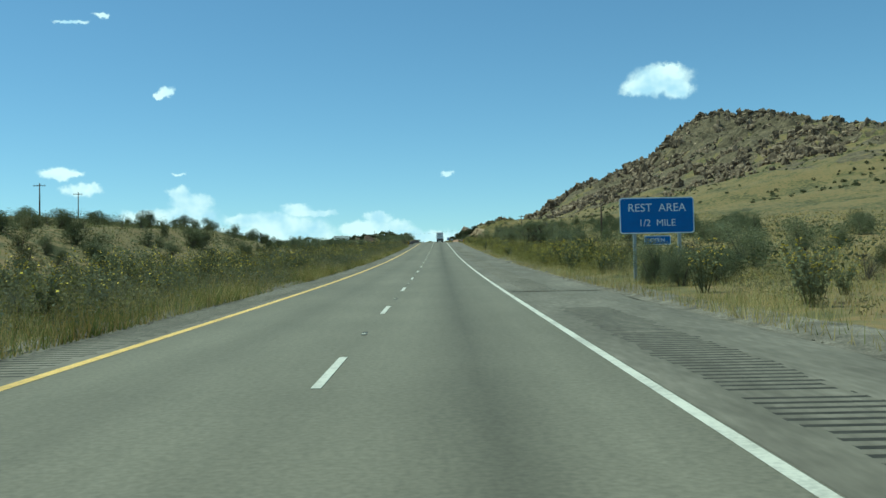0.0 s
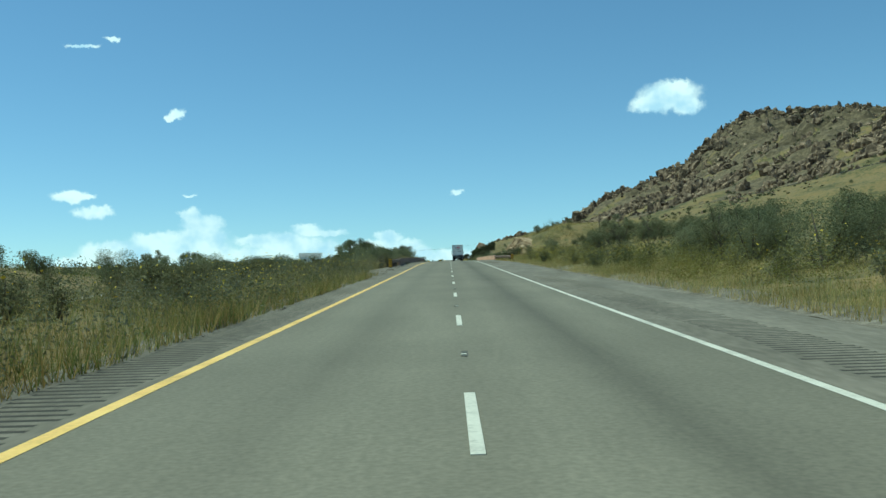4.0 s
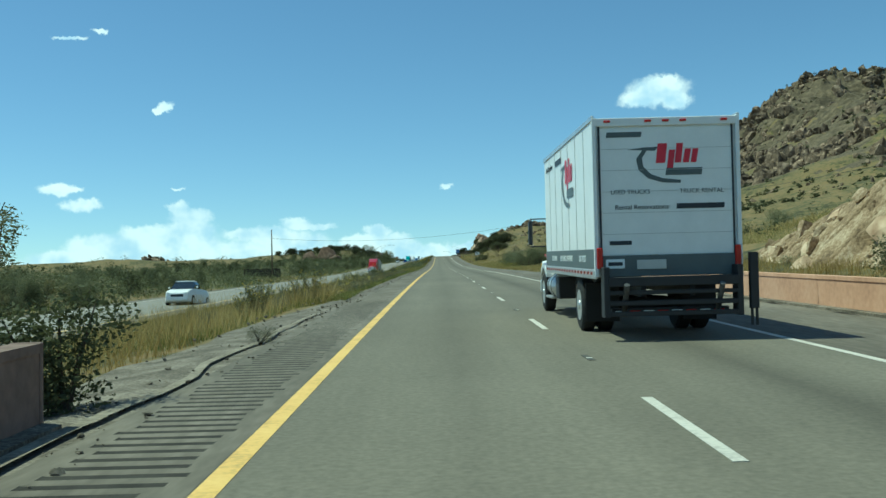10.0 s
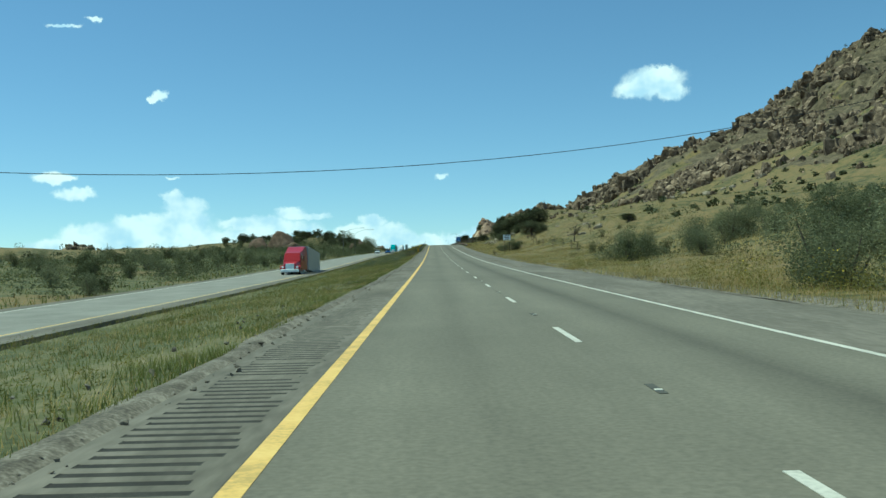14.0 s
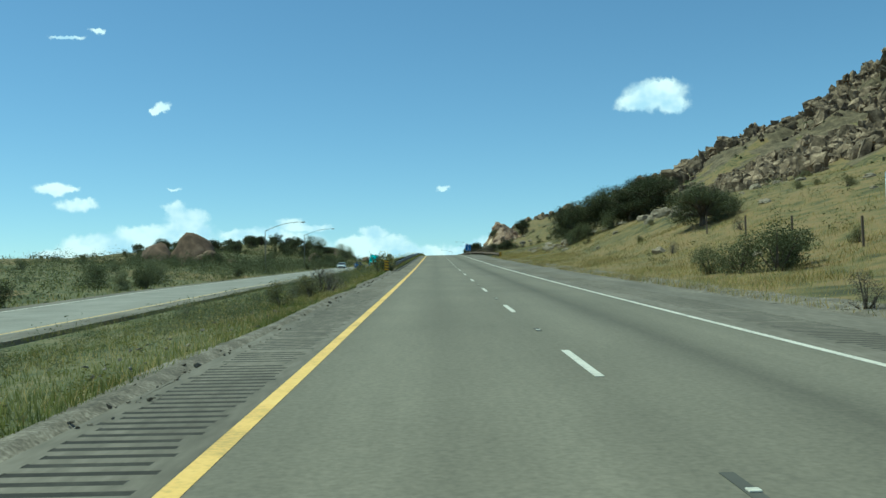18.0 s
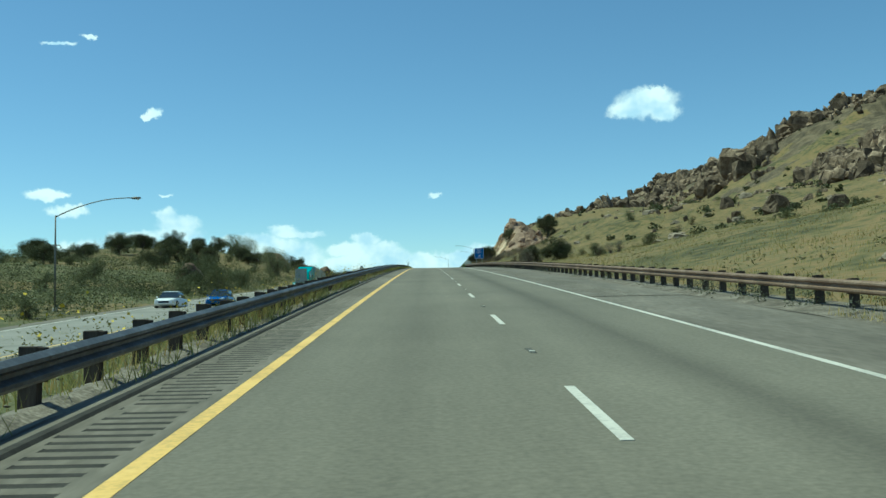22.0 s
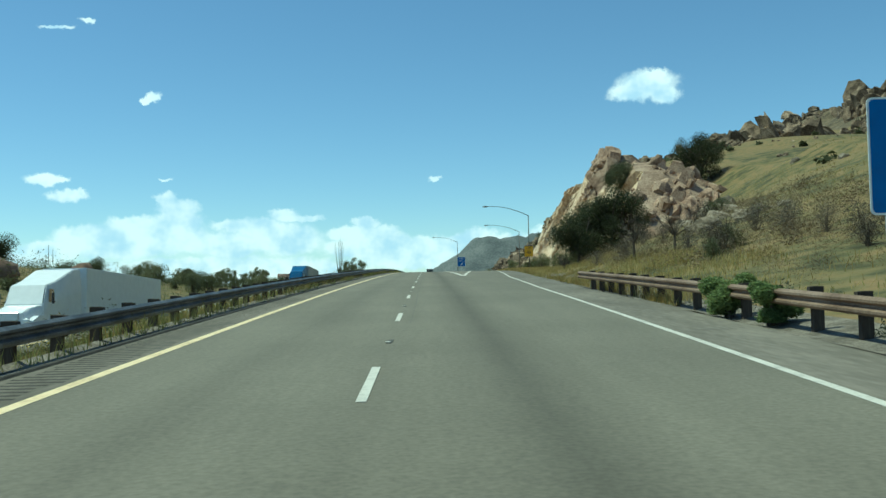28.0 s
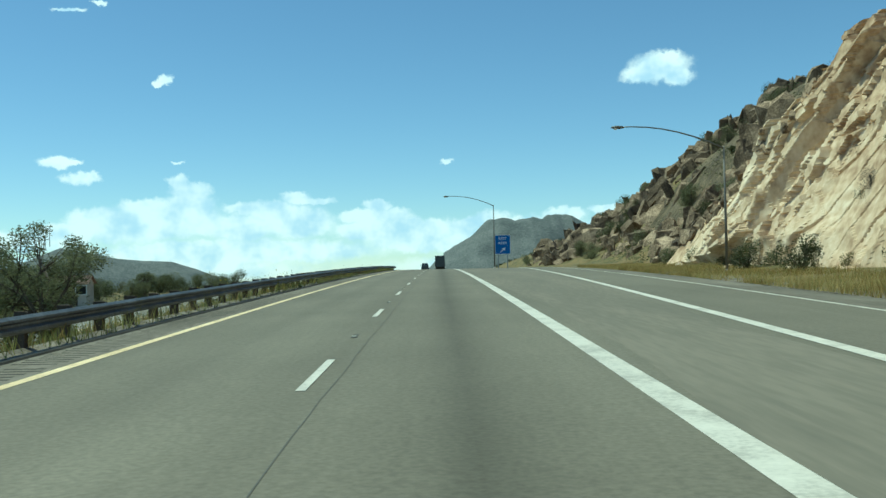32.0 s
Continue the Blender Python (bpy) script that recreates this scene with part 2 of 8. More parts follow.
def lane_wear(m):
    """Oil-dark strips down the middle of each lane, pale wheel tracks beside them."""
    nt = m.node_tree
    bsdf = nt.nodes["Principled BSDF"]
    src = bsdf.inputs["Base Color"].links[0].from_socket
    tc = nt.nodes.new("ShaderNodeTexCoord")
    sx = nt.nodes.new("ShaderNodeSeparateXYZ")
    nt.links.new(tc.outputs["Object"], sx.inputs[0])
    cv = nt.nodes.new("ShaderNodeMapRange")
    nt.links.new(sx.outputs[0], cv.inputs["Value"])
    cv.inputs["From Min"].default_value, cv.inputs["From Max"].default_value = -3.66, 3.66
    rp = nt.nodes.new("ShaderNodeValToRGB")
    stops = [(0.0, 0.95), (0.12, 1.06), (0.19, 1.0), (0.25, 0.90), (0.31, 1.0), (0.38, 1.06), (0.5, 0.97), (0.6, 1.05), (0.68, 0.92), (0.75, 0.66), (0.82, 0.92), (0.9, 1.05), (1.0, 0.97)]
    els = rp.color_ramp.elements
    while len(els) < len(stops):
        els.new(0.5)
    for e, (pos, v) in zip(els, stops):
        e.position, e.color = pos, (v * 0.785, v * 0.785, v * 0.785, 1)
    nt.links.new(cv.outputs[0], rp.inputs["Fac"])
    mul = nt.nodes.new("ShaderNodeVectorMath")
    mul.operation = "MULTIPLY"
    nt.links.new(src, mul.inputs[0])
    nt.links.new(rp.outputs["Color"], mul.inputs[1])
    sc = nt.nodes.new("ShaderNodeVectorMath")
    sc.operation = "SCALE"
    sc.inputs["Scale"].default_value = 1.25
    nt.links.new(mul.outputs[0], sc.inputs[0])
    out = sc.outputs[0]
    for size, lo, hi in ((16.0, 0.84, 1.16), (0.22, 0.92, 1.08)):     # aggregate in the surface, and broad patches
        nz = nt.nodes.new("ShaderNodeTexNoise")
        nz.inputs["Scale"].default_value, nz.inputs["Detail"].default_value = size, 4.0
        nt.links.new(tc.outputs["Object"], nz.inputs["Vector"])
        mr = nt.nodes.new("ShaderNodeMapRange")
        mr.inputs["From Min"].default_value, mr.inputs["From Max"].default_value = 0.3, 0.7
        mr.inputs["To Min"].default_value, mr.inputs["To Max"].default_value = lo, hi
        nt.links.new(nz.outputs["Fac"], mr.inputs["Value"])
        vm = nt.nodes.new("ShaderNodeVectorMath")
        vm.operation = "SCALE"
        nt.links.new(out, vm.inputs[0])
        nt.links.new(mr.outputs[0], vm.inputs["Scale"])
        out = vm.outputs[0]
    nt.links.new(out, bsdf.inputs["Base Color"])


lane_wear(MATS["asphalt"])
# near-black for hollows: shade painted in along with some dirt
material("groove_shade_dirt", [(0.024, 0.021, 0.016), (0.040, 0.035, 0.028), (0.062, 0.055, 0.044)], scale=3.0, rough=0.95)
material("shoulder_asphalt", [(0.112, 0.097, 0.074), (0.158, 0.138, 0.107), (0.222, 0.194, 0.152)], scale=0.5, rough=0.92, bump=0.01, bump_scale=40, fine=0.6, stretch=(1.2, 0.25, 1))
material("old_concrete_road", [(0.19, 0.178, 0.150), (0.245, 0.23, 0.196), (0.29, 0.272, 0.232)], scale=0.4, rough=0.9, bump=0.004, bump_scale=40)
material("ground", [(0.060, 0.056, 0.024), (0.105, 0.094, 0.037), (0.160, 0.127, 0.051), (0.215, 0.145, 0.062), (0.135, 0.118, 0.05)], scale=0.045, rough=0.95, bump=0.2, bump_scale=1.0, fine=1.0)
# scrub of the far country, with distance haze put into its blue-grey colour
material("far_haze_scrub", [(0.075, 0.085, 0.085), (0.12, 0.13, 0.125), (0.17, 0.175, 0.165)], scale=0.012, rough=0.95, bump=4.0, bump_scale=0.03, fine=0.8)
material("turf", [(0.055, 0.062, 0.022), (0.110, 0.108, 0.042), (0.185, 0.155, 0.078)], scale=0.35, rough=0.95, bump=0.08, bump_scale=3.0, fine=0.9)
material("hill_rock", [(0.046, 0.037, 0.022), (0.112, 0.087, 0.05), (0.20, 0.155, 0.092)], scale=0.22, rough=0.92, bump=0.5, bump_scale=0.9, fine=0.7)
material("gravel", [(0.080, 0.067, 0.049), (0.155, 0.132, 0.100), (0.27, 0.235, 0.185)], scale=1.5, rough=0.95, bump=0.05, bump_scale=9, fine=0.9)
material("white_paint", [(0.41, 0.38, 0.32), (0.60, 0.56, 0.475), (0.68, 0.635, 0.54)], scale=1.2, rough=0.6, fine=0.6)
material("yellow_paint", [(0.50, 0.33, 0.10), (0.74, 0.475, 0.135), (0.80, 0.54, 0.17)], scale=1.2, rough=0.6, fine=0.6)
material("pale_yellow_paint", [(0.54, 0.41, 0.22), (0.76, 0.59, 0.33), (0.83, 0.67, 0.41)], scale=1.2, rough=0.6, fine=0.6)

# ---------------------------------------------------------------- the lie of the land
ROAD_Y = [-500, -400, -60, 0, 50, 100, 150, 200, 250, 300, 350, 400, 450, 500, 550, 600, 650, 700, 750, 800, 850, 900, 950, 1000,
          1050, 1100, 1150, 1200, 1300, 1400, 1550, 1800, 2200, 2600, 5200]
ROAD_Z = [-18, -14.39, -2.22, 0, 2.05, 4.51, 7.3, 10.19, 13.12, 15.76, 18.14, 20.39, 22.44, 24.36, 26.45, 28.73, 31.3, 34.05, 36.96, 39.88,
          42.61, 45.05, 47.27, 49.22, 50.85, 52.26, 53.38, 54.19, 54.89, 54.42, 52.16, 47.36, 41.6, 38.29, 20]
_slopes = np.gradient(np.array(ROAD_Z, float), np.array(ROAD_Y, float))


def road_z(y):
    """Height of the road at y metres along it, with smooth grades."""
    y = np.asarray(y, float)
    yk, zk = np.array(ROAD_Y, float), np.array(ROAD_Z, float)
    i = np.clip(np.searchsorted(yk, y, side="right") - 1, 0, len(yk) - 2)
    h = yk[i + 1] - yk[i]
    u = np.clip((y - yk[i]) / h, 0, 1)
    return ((2 * u**3 - 3 * u**2 + 1) * zk[i] + (u**3 - 2 * u**2 + u) * h * _slopes[i]
            + (-2 * u**3 + 3 * u**2) * zk[i + 1] + (u**3 - u**2) * h * _slopes[i + 1])


def hash01(ix, iy, seed):
    v = np.sin(ix * 127.1 + iy * 311.7 + seed * 74.7) * 43758.5453
    return v - np.floor(v)


def vnoise(x, y, seed=0):
    ix, iy = np.floor(x), np.floor(y)
    fx, fy = x - ix, y - iy
    fx, fy = fx * fx * (3 - 2 * fx), fy * fy * (3 - 2 * fy)
    a, b = hash01(ix, iy, seed), hash01(ix + 1, iy, seed)
    c, d = hash01(ix, iy + 1, seed), hash01(ix + 1, iy + 1, seed)
    return (a * (1 - fx) + b * fx) * (1 - fy) + (c * (1 - fx) + d * fx) * fy - 0.5


def fbm(x, y, size, octaves=4, seed=0):
    total, amp = 0.0, 1.0
    for k in range(octaves):
        total = total + amp * vnoise(x / size, y / size, seed + k)
        size, amp = size / 2.03, amp * 0.5
    return total


RIGHT_X = [8, 14, 22, 32, 50, 80, 120, 180, 240, 300, 340, 400, 600, 1000]
RIGHT_A = {-100: [0.0, 0.1, 0.3, 0.8, 1.5, 3.0, 6.0, 10.0, 14.0, 18.0, 20.0, 22.0, 26.0, 26.0],
           330: [0.0, 0.7, 1.8, 3.0, 4.2, 5.0, 8.0, 12.0, 20.0, 28.0, 32.0, 36.0, 40.0, 40.0],
           400: [0.0, 0.8, 3.2, 5.6, 7.2, 8.0, 10.0, 16.0, 26.0, 36.0, 40.5, 46.5, 48.5, 43.5],
           460: [0.0, 0.2, 0.8, 2.0, 4.0, 6.0, 10.0, 20.0, 34.0, 46.5, 54.5, 60.5, 60.5, 53.5]}
RIGHT_B = {600: [0.0, 0.3, 1.0, 2.5, 6.0, 10.0, 18.0, 32.0, 48.5, 68.1, 77.5, 83.5, 78.5, 58.5],
           730: [0.0, 0.9, 4.2, 7.0, 9.6, 12.0, 20.0, 36.0, 54.5, 77.4, 81.2, 89.3, 88.5, 68.5],
           820: [0.0, 0.4, 2.0, 4.5, 8.0, 12.0, 20.0, 40.0, 63.5, 88.5, 92.3, 89.8, 97.8, 78.5],
           950: [0.0, 0.3, 1.0, 2.5, 5.5, 12.0, 22.0, 44.5, 76.5, 109.2, 126.7, 105.8, 107.2, 78.5]}
RIGHT_C = {1035: [0.0, 1.8, 4.4, 7.4, 13.0, 17.0, 25.0, 49.0, 79.0, 115.0, 115.0, 125.0, 111.0, 78.5],
           1062: [0.0, 0.6, 2.5, 6.5, 13.5, 17.3, 25.5, 50.5, 80.0, 117.0, 111.0, 131.0, 111.4, 78.5],
           1080: [0.0, 0.2, 0.9, 5.5, 14.2, 17.7, 25.9, 51.5, 80.3, 118.8, 109.0, 133.8, 111.5, 78.5],
           1200: [0.0, 0.0, 0.4, 5.0, 24.5, 32.1, 30.1, 76.3, 95.7, 118.8, 163.6, 157.4, 136.7, 88.5],
           1450: [0.0, 0.0, 1.0, 6.0, 4.2, 24.1, 40.5, 73.0, 101.8, 117.5, 144.6, 158.5, 128.5, 88.5],
           1800: [0.0, 0.0, 1.0, 6.0, 13.8, 22.9, 21.5, 90.5, 128.4, 145.6, 149.0, 148.5, 118.5, 78.5]}
RIGHT_D = {2050: [0.0, 0.0, 1.0, 4.0, 10.0, 24.0, 33.4, 71.1, 95.1, 98.5, 100.5, 93.5, 78.5, 48.5],
           2350: [0.0, 0.0, 0.0, 0.0, 2.0, 8.0, 15.9, 28.1, 38.0, 40.0, 38.0, 32.0, 20.0, 10.0],
           2700: [0.0, 0.0, 0.0, 0.0, 0.0, 0.0, 2.0, 4.0, 6.0, 6.0, 4.0, 0.0, 0.0, 0.0]}
LEFT_X = [5.5, 9, 14, 28, 33, 45, 65, 90, 130, 200, 400, 900]
LEFT_A = {-100: [0, 0.2, 0.2, -0.7, 0.6, 4.5, 6.5, 8.0, 9, 9, 8, 5],
          190: [0, 0.2, 0.2, -0.9, 0.4, 4.2, 6.0, 7.0, 8, 8, 6, 4],
          260: [0, -0.4, -0.9, -1.0, -0.9, -0.5, 0, 0.5, 1, 1, 0, -5],
          600: [0, -0.3, -0.8, -0.95, -0.9, -0.5, 0, 0, -1, -2, -6, -14]}
LEFT_B = {800: [0, -0.4, -0.9, -1.0, -0.9, -0.6, 0, 0, -1, -2, -8, -16],
          860: [0, -0.4, -0.9, -1.0, -1.1, -1.6, -2.0, -2.0, -2.5, -3, -8, -16],
          920: [0, -0.4, -0.9, -0.95, -0.6, 1.0, 2.6, 2.6, 1, 0, -5, -14],
          1020: [0, -0.4, -0.9, -0.9, 0.2, 2.8, 7.6, 6.2, 1, -2, -8, -16],
          1080: [0, -0.4, -0.9, -0.9, 0.0, 1.5, 4.0, 3.5, 1, -1, -6, -20]}
LEFT_C = {1150: [0, -0.4, -0.9, -1.0, -1.2, -2.0, -3, -4, -6, -9, -16, -30],
          2000: [0, -0.4, -0.9, -1.0, -1.5, -3.0, -5, -8, -12, -20, -30, -40]}


OPP_Y = [-60, 250, 410, 520, 600, 700, 800, 900, 1000, 1100, 1250, 2300]
OPP_DZ = [-0.85, -1.0, -1.3, -1.2, -1.2, -1.3, -2.3, -2.9, -2.25, -2.2, -2.4, -1.0]


def opp_dz(y):
    """Height of the opposite carriageway above this one."""
    return np.interp(y, OPP_Y, OPP_DZ)


CUT_Y = [330, 338, 346, 356, 364, 373, 381, 390, 398, 406]
CUT_H = [0.0, 3.4, 4.7, 5.2, 5.1, 5.6, 4.7, 3.3, 1.7, 0.0]


def table(x, y, nodes, stations):
    ys = sorted(stations)
    rows = np.array([np.interp(x, nodes, stations[k]) for k in ys])
    f = np.interp(y, ys, np.arange(len(ys)))
    i = np.clip(np.floor(f).astype(int), 0, len(ys) - 2)
    u = f - i
    u = u * u * (3 - 2 * u)
    n = np.arange(len(x))
    return rows[i, n] * (1 - u) + rows[i + 1, n] * u


def land(x, y):
    """Height of the bare ground at (x, y)."""
    x, y = np.atleast_1d(np.asarray(x, float)), np.atleast_1d(np.asarray(y, float))
    x, y = np.broadcast_arrays(x, y)
    x, y = x.ravel().copy(), y.ravel().copy()
    ramp = np.clip((y - 1000) / 160, 0, 1) * 9.0                 # room for the exit ramp
    xr = np.maximum(x - ramp * np.clip((40 - x) / 25, 0, 1), 0)
    right = table(xr, y, RIGHT_X, {**RIGHT_A, **RIGHT_B, **RIGHT_C, **RIGHT_D})
    left = table(np.maximum(-x, 0), y, LEFT_X, {**LEFT_A, **LEFT_B, **LEFT_C})
    left = left + (opp_dz(y) + 0.85) * np.interp(-x, [5.5, 9, 14, 28, 33, 45, 80], [0, 0.3, 1, 1, 0.8, 0.4, 0])
    crest = np.interp(y, CUT_Y, CUT_H)
    right = np.maximum(right, crest * np.clip((x - 15.6) / 2.4, 0, 1) + 0.34 * np.clip(x - 17.6, 0, 7) * (crest > 0.4))
    rel = np.where(x > 0, np.where(x < 8, 0, right), np.where(x > -5.5, 0, left))
    off = np.where(x > 0, np.maximum(xr - 9, 0), np.maximum(np.maximum(-x - 30, 0), 0))
    rough = np.clip(off / 40, 0, 1)
    rel = rel + rough * (fbm(x, y, 60, 4, 3) * 2.6 * np.clip(off / 60, 0.1, 2.5) + fbm(x, y, 9, 3, 9) * 1.2)
    crag = np.clip((rel - 45) / 60, 0, 1) * (x > 60)
    jx, jy = x + 6 * fbm(x, y, 14, 2, 81), y * 0.8 + 0.35 * rel + 6 * fbm(x, y, 14, 2, 82)
    slabs = hash01(np.floor(jx / 9), np.floor(jy / 11), 5) * 7 + hash01(np.floor(jx / 4.2), np.floor(jy / 5), 6) * 3.4 - 4.6
    rel = rel + crag * (np.abs(fbm(x, y, 28, 4, 21)) * 20 - 5.5 + slabs * np.clip(0.6 + 2.2 * fbm(x, y, 60, 2, 33), 0, 1))
    # hill heights scaled so that the skyline fits the camera's view
    skyline_fit = np.interp(y, [420, 600, 850, 1000, 1300, 2000], [1.0, 0.955, 1.02, 0.88, 0.86, 0.9]) * (1 + 0.14 * np.clip((x - 215) / 85, 0, 1) * np.interp(y, [1000, 1150, 1400, 1500], [0, 1, 1, 0]))
    rel = np.where((x > 40) & (rel > 15), 15 + (rel - 15) * skyline_fit, rel)
    z = road_z(y) + rel
    # far country: lower plain with mountains
    far = np.clip((np.hypot(x, y - 600) - 1700) / 1500, 0, 1)
    plain_z = -25 + 14 * fbm(x, y, 900, 3, 40)

    def mount(cx, cy, wx, wy, h, s):
        d = np.hypot((x - cx) / wx, (y - cy) / wy)
        return h * np.clip(1 - d, 0, 1) ** 1.2 * (1 + 0.4 * fbm(x, y, 220, 5, s))

    plain_z = plain_z + mount(520, 4300, 760, 500, 265, 50) + mount(190, 4350, 330, 400, 165, 51) + mount(-1230, 4100, 420, 400, 190, 52) \
        + mount(-850, 4200, 420, 300, 130, 53) + mount(1500, 3900, 900, 900, 420, 54) + mount(-2600, 3200, 900, 900, 260, 55)
    return z * (1 - far) + plain_z * far


def mesh_ob(name, verts, faces, mat, parent=None, label="", smooth=False, kind=""):
    me = bpy.data.meshes.new(name)
    verts = np.asarray(verts, np.float32)
    if isinstance(faces, np.ndarray):
        n, k = faces.shape
        me.vertices.add(len(verts))
        me.vertices.foreach_set("co", verts.ravel())
        me.loops.add(n * k)
        me.loops.foreach_set("vertex_index", faces.astype(np.int32).ravel())
        me.polygons.add(n)
        me.polygons.foreach_set("loop_start", np.arange(0, n * k, k, dtype=np.int32))
        me.polygons.foreach_set("loop_total", np.full(n, k, np.int32))
        me.update(calc_edges=True)
    else:
        me.from_pydata([tuple(v) for v in verts], [], faces)
        me.update()
    me.polygons.foreach_set("use_smooth", np.full(len(me.polygons), bool(smooth)))
    me.materials.append(MATS[mat] if isinstance(mat, str) else mat)
    ob = new(name, me)
    if parent:
        ob.parent = parent
    if label or kind:
        tagged(ob, label, kind=kind)
    return ob


def thing(name, label, category, loc=(0, 0, 0), group="", kind="", rz=0.0):
    ob = new(name)
    ob.empty_display_size = 0.3
    ob.matrix_world = pose(*loc, 0, 0, rz)
    return tagged(ob, label, category, group, kind)


def part(name, bm, mat, parent=None, label="", smooth=False):
    me = bpy.data.meshes.new(name)
    bm.to_mesh(me)
    bm.free()
    if smooth:
        me.polygons.foreach_set("use_smooth", np.ones(len(me.polygons), bool))
    me.materials.append(MATS[mat] if isinstance(mat, str) else mat)
    ob = new(name, me)
    if parent:
        ob.parent = parent
    if label:
        tagged(ob, label)
    return ob


def grid_faces(nu, nv):
    a = (np.arange(nu - 1)[:, None] * nv + np.arange(nv - 1)[None, :]).ravel()
    return np.stack([a, a + nv, a + nv + 1, a + 1], 1)


# ground sheet, finer by the road
gx = np.concatenate([-np.geomspace(4600, 52, 44), np.arange(-50, 50.1, 1.5), np.linspace(54, 460, 118), np.geomspace(475, 4600, 30)])
gy = np.concatenate([-np.geomspace(900, 64, 10), np.arange(-60, 1300, 4.0), np.arange(1300, 2400, 10.0), np.geomspace(2400, 4900, 60)])
GX, GY = np.meshgrid(gx, gy)
GZ = land(GX.ravel(), GY.ravel()).reshape(GX.shape)
under = (GX > -5.3) & (GX < 8.5 + np.clip((GY - 1000) / 160, 0, 1) * 8)
GZ = np.where(under, np.minimum(GZ, road_z(GY) - 0.25), GZ)
GZ = np.where((GX > -26.4) & (GX < -16.7), GZ - 0.3, GZ)
ground = mesh_ob("ground", np.stack([GX.ravel(), GY.ravel(), GZ.ravel()], 1), grid_faces(len(gy), len(gx))[:, ::-1], "ground", smooth=True)



def rock_line(x, y):
    """Height over the road above which the hill is rock rather than grass."""
    return np.interp(y, [500, 620, 720, 850, 950, 1000, 1060, 1150, 1250, 1350, 1600], [44, 42, 35, 29, 23, 19, 20, 31, 35, 28, 24]) + 13 * fbm(x, y, 75, 3, 17)


# bare rock among the grass, high on the hill
cx, cy = (GX[:-1, :-1] + GX[1:, 1:]).ravel() / 2, (GY[:-1, :-1] + GY[1:, 1:]).ravel() / 2
crel = (GZ[:-1, :-1] + GZ[1:, 1:]).ravel() / 2 - road_z(cy)
over = crel - rock_line(cx, cy)
bare = (over > 0) & (fbm(cx, cy, 16, 3, 92) + 0.008 * over > 0.16) & (cx > 60) & (cx < 520) & (cy < 2350)
bare |= (cy > 1196) & (cy < 1400) & (cx > 33) & (cx < 80) & (fbm(cx, cy, 20, 2, 95) > -0.12)
ground.data.materials.append(MATS["hill_rock"])
ground.data.materials.append(MATS["turf"])
# far polygons take the hazed blue-grey colour
ground.data.materials.append(MATS["far_haze_scrub"])
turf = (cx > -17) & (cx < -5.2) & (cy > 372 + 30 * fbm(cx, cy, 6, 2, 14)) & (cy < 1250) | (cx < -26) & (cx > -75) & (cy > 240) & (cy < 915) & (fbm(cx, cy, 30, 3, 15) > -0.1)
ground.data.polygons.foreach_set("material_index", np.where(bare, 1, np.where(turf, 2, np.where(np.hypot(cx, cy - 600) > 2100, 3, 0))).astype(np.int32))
ground.data.polygons.foreach_set("use_smooth", ~bare)
tagged(ground, "dry grassy high-desert ground rising to a rocky hill", "ground", kind="structure")


def ribbon(name, x0, x1, y0, y1, step, lift, mat, parent=None, thick=0.0, wob=0.0, nx=1, seed=0, dz=None):
    """A strip that lies on the road's grade; x0, x1 are numbers or functions of y."""
    n = max(2, int((y1 - y0) / step) + 1)
    ys = np.linspace(y0, y1, n)
    fa = x0(ys) if callable(x0) else np.full(n, float(x0))
    fb = x1(ys) if callable(x1) else np.full(n, float(x1))
    if wob:                                                # ragged on the side away from the lanes, or on both for a seam
        edge = wob * fbm(ys, ys * 0 + seed, 3.0, 3, seed)
        fa = fa + edge * (name != "shoulder_right")
        fb = fb + edge * (name != "shoulder_left")
    u = np.linspace(0, 1, nx + 1)
    X = fa[:, None] * (1 - u) + fb[:, None] * u
    Y = np.repeat(ys[:, None], nx + 1, 1)
    base = road_z(ys) + (dz(ys) if dz else 0)
    Z = np.repeat((base + lift)[:, None], nx + 1, 1)
    V = np.stack([X.ravel(), Y.ravel(), Z.ravel()], 1)
    Fc = grid_faces(n, nx + 1)[:, ::-1]
    if thick:
        lo = V.copy()
        lo[:, 2] -= thick
        k = nx + 1
        i = np.arange(n - 1)
        la, ra = i * k, i * k + nx
        m = len(V)
        sides = np.concatenate([np.stack([la, la + k, la + k + m, la + m], 1), np.stack([ra, ra + m, ra + k + m, ra + k], 1)])
        ends = np.array([[0, m, m + nx, nx], [(n - 1) * k, (n - 1) * k + nx, (n - 1) * k + nx + m, (n - 1) * k + m]])
        V = np.concatenate([V, lo])
        Fc = np.concatenate([Fc, sides, ends])
    return mesh_ob(name, V, Fc, mat, parent)


Y0, Y1 = -60, 2300


def right_edge(y):
    """Centre of the right-hand edge line, which swings out along the exit ramp."""
    return np.interp(y, [-100, 880, 930, 973, 1007, 1036, 1060, 1081, 1118, 1158, 1230, 1400], [LANE, LANE, 4.3, 5.05, 5.85, 7.0, 8.5, 9.66, 11.55, 13.6, 17.5, 27])


def gore_edge(y):
    """Centre of the line on the left of the exit ramp."""
    return np.interp(y, [1046, 1071, 1080, 1109, 1158, 1230, 1400], [3.9, 5.24, 5.75, 7.36, 9.75, 13.2, 22])


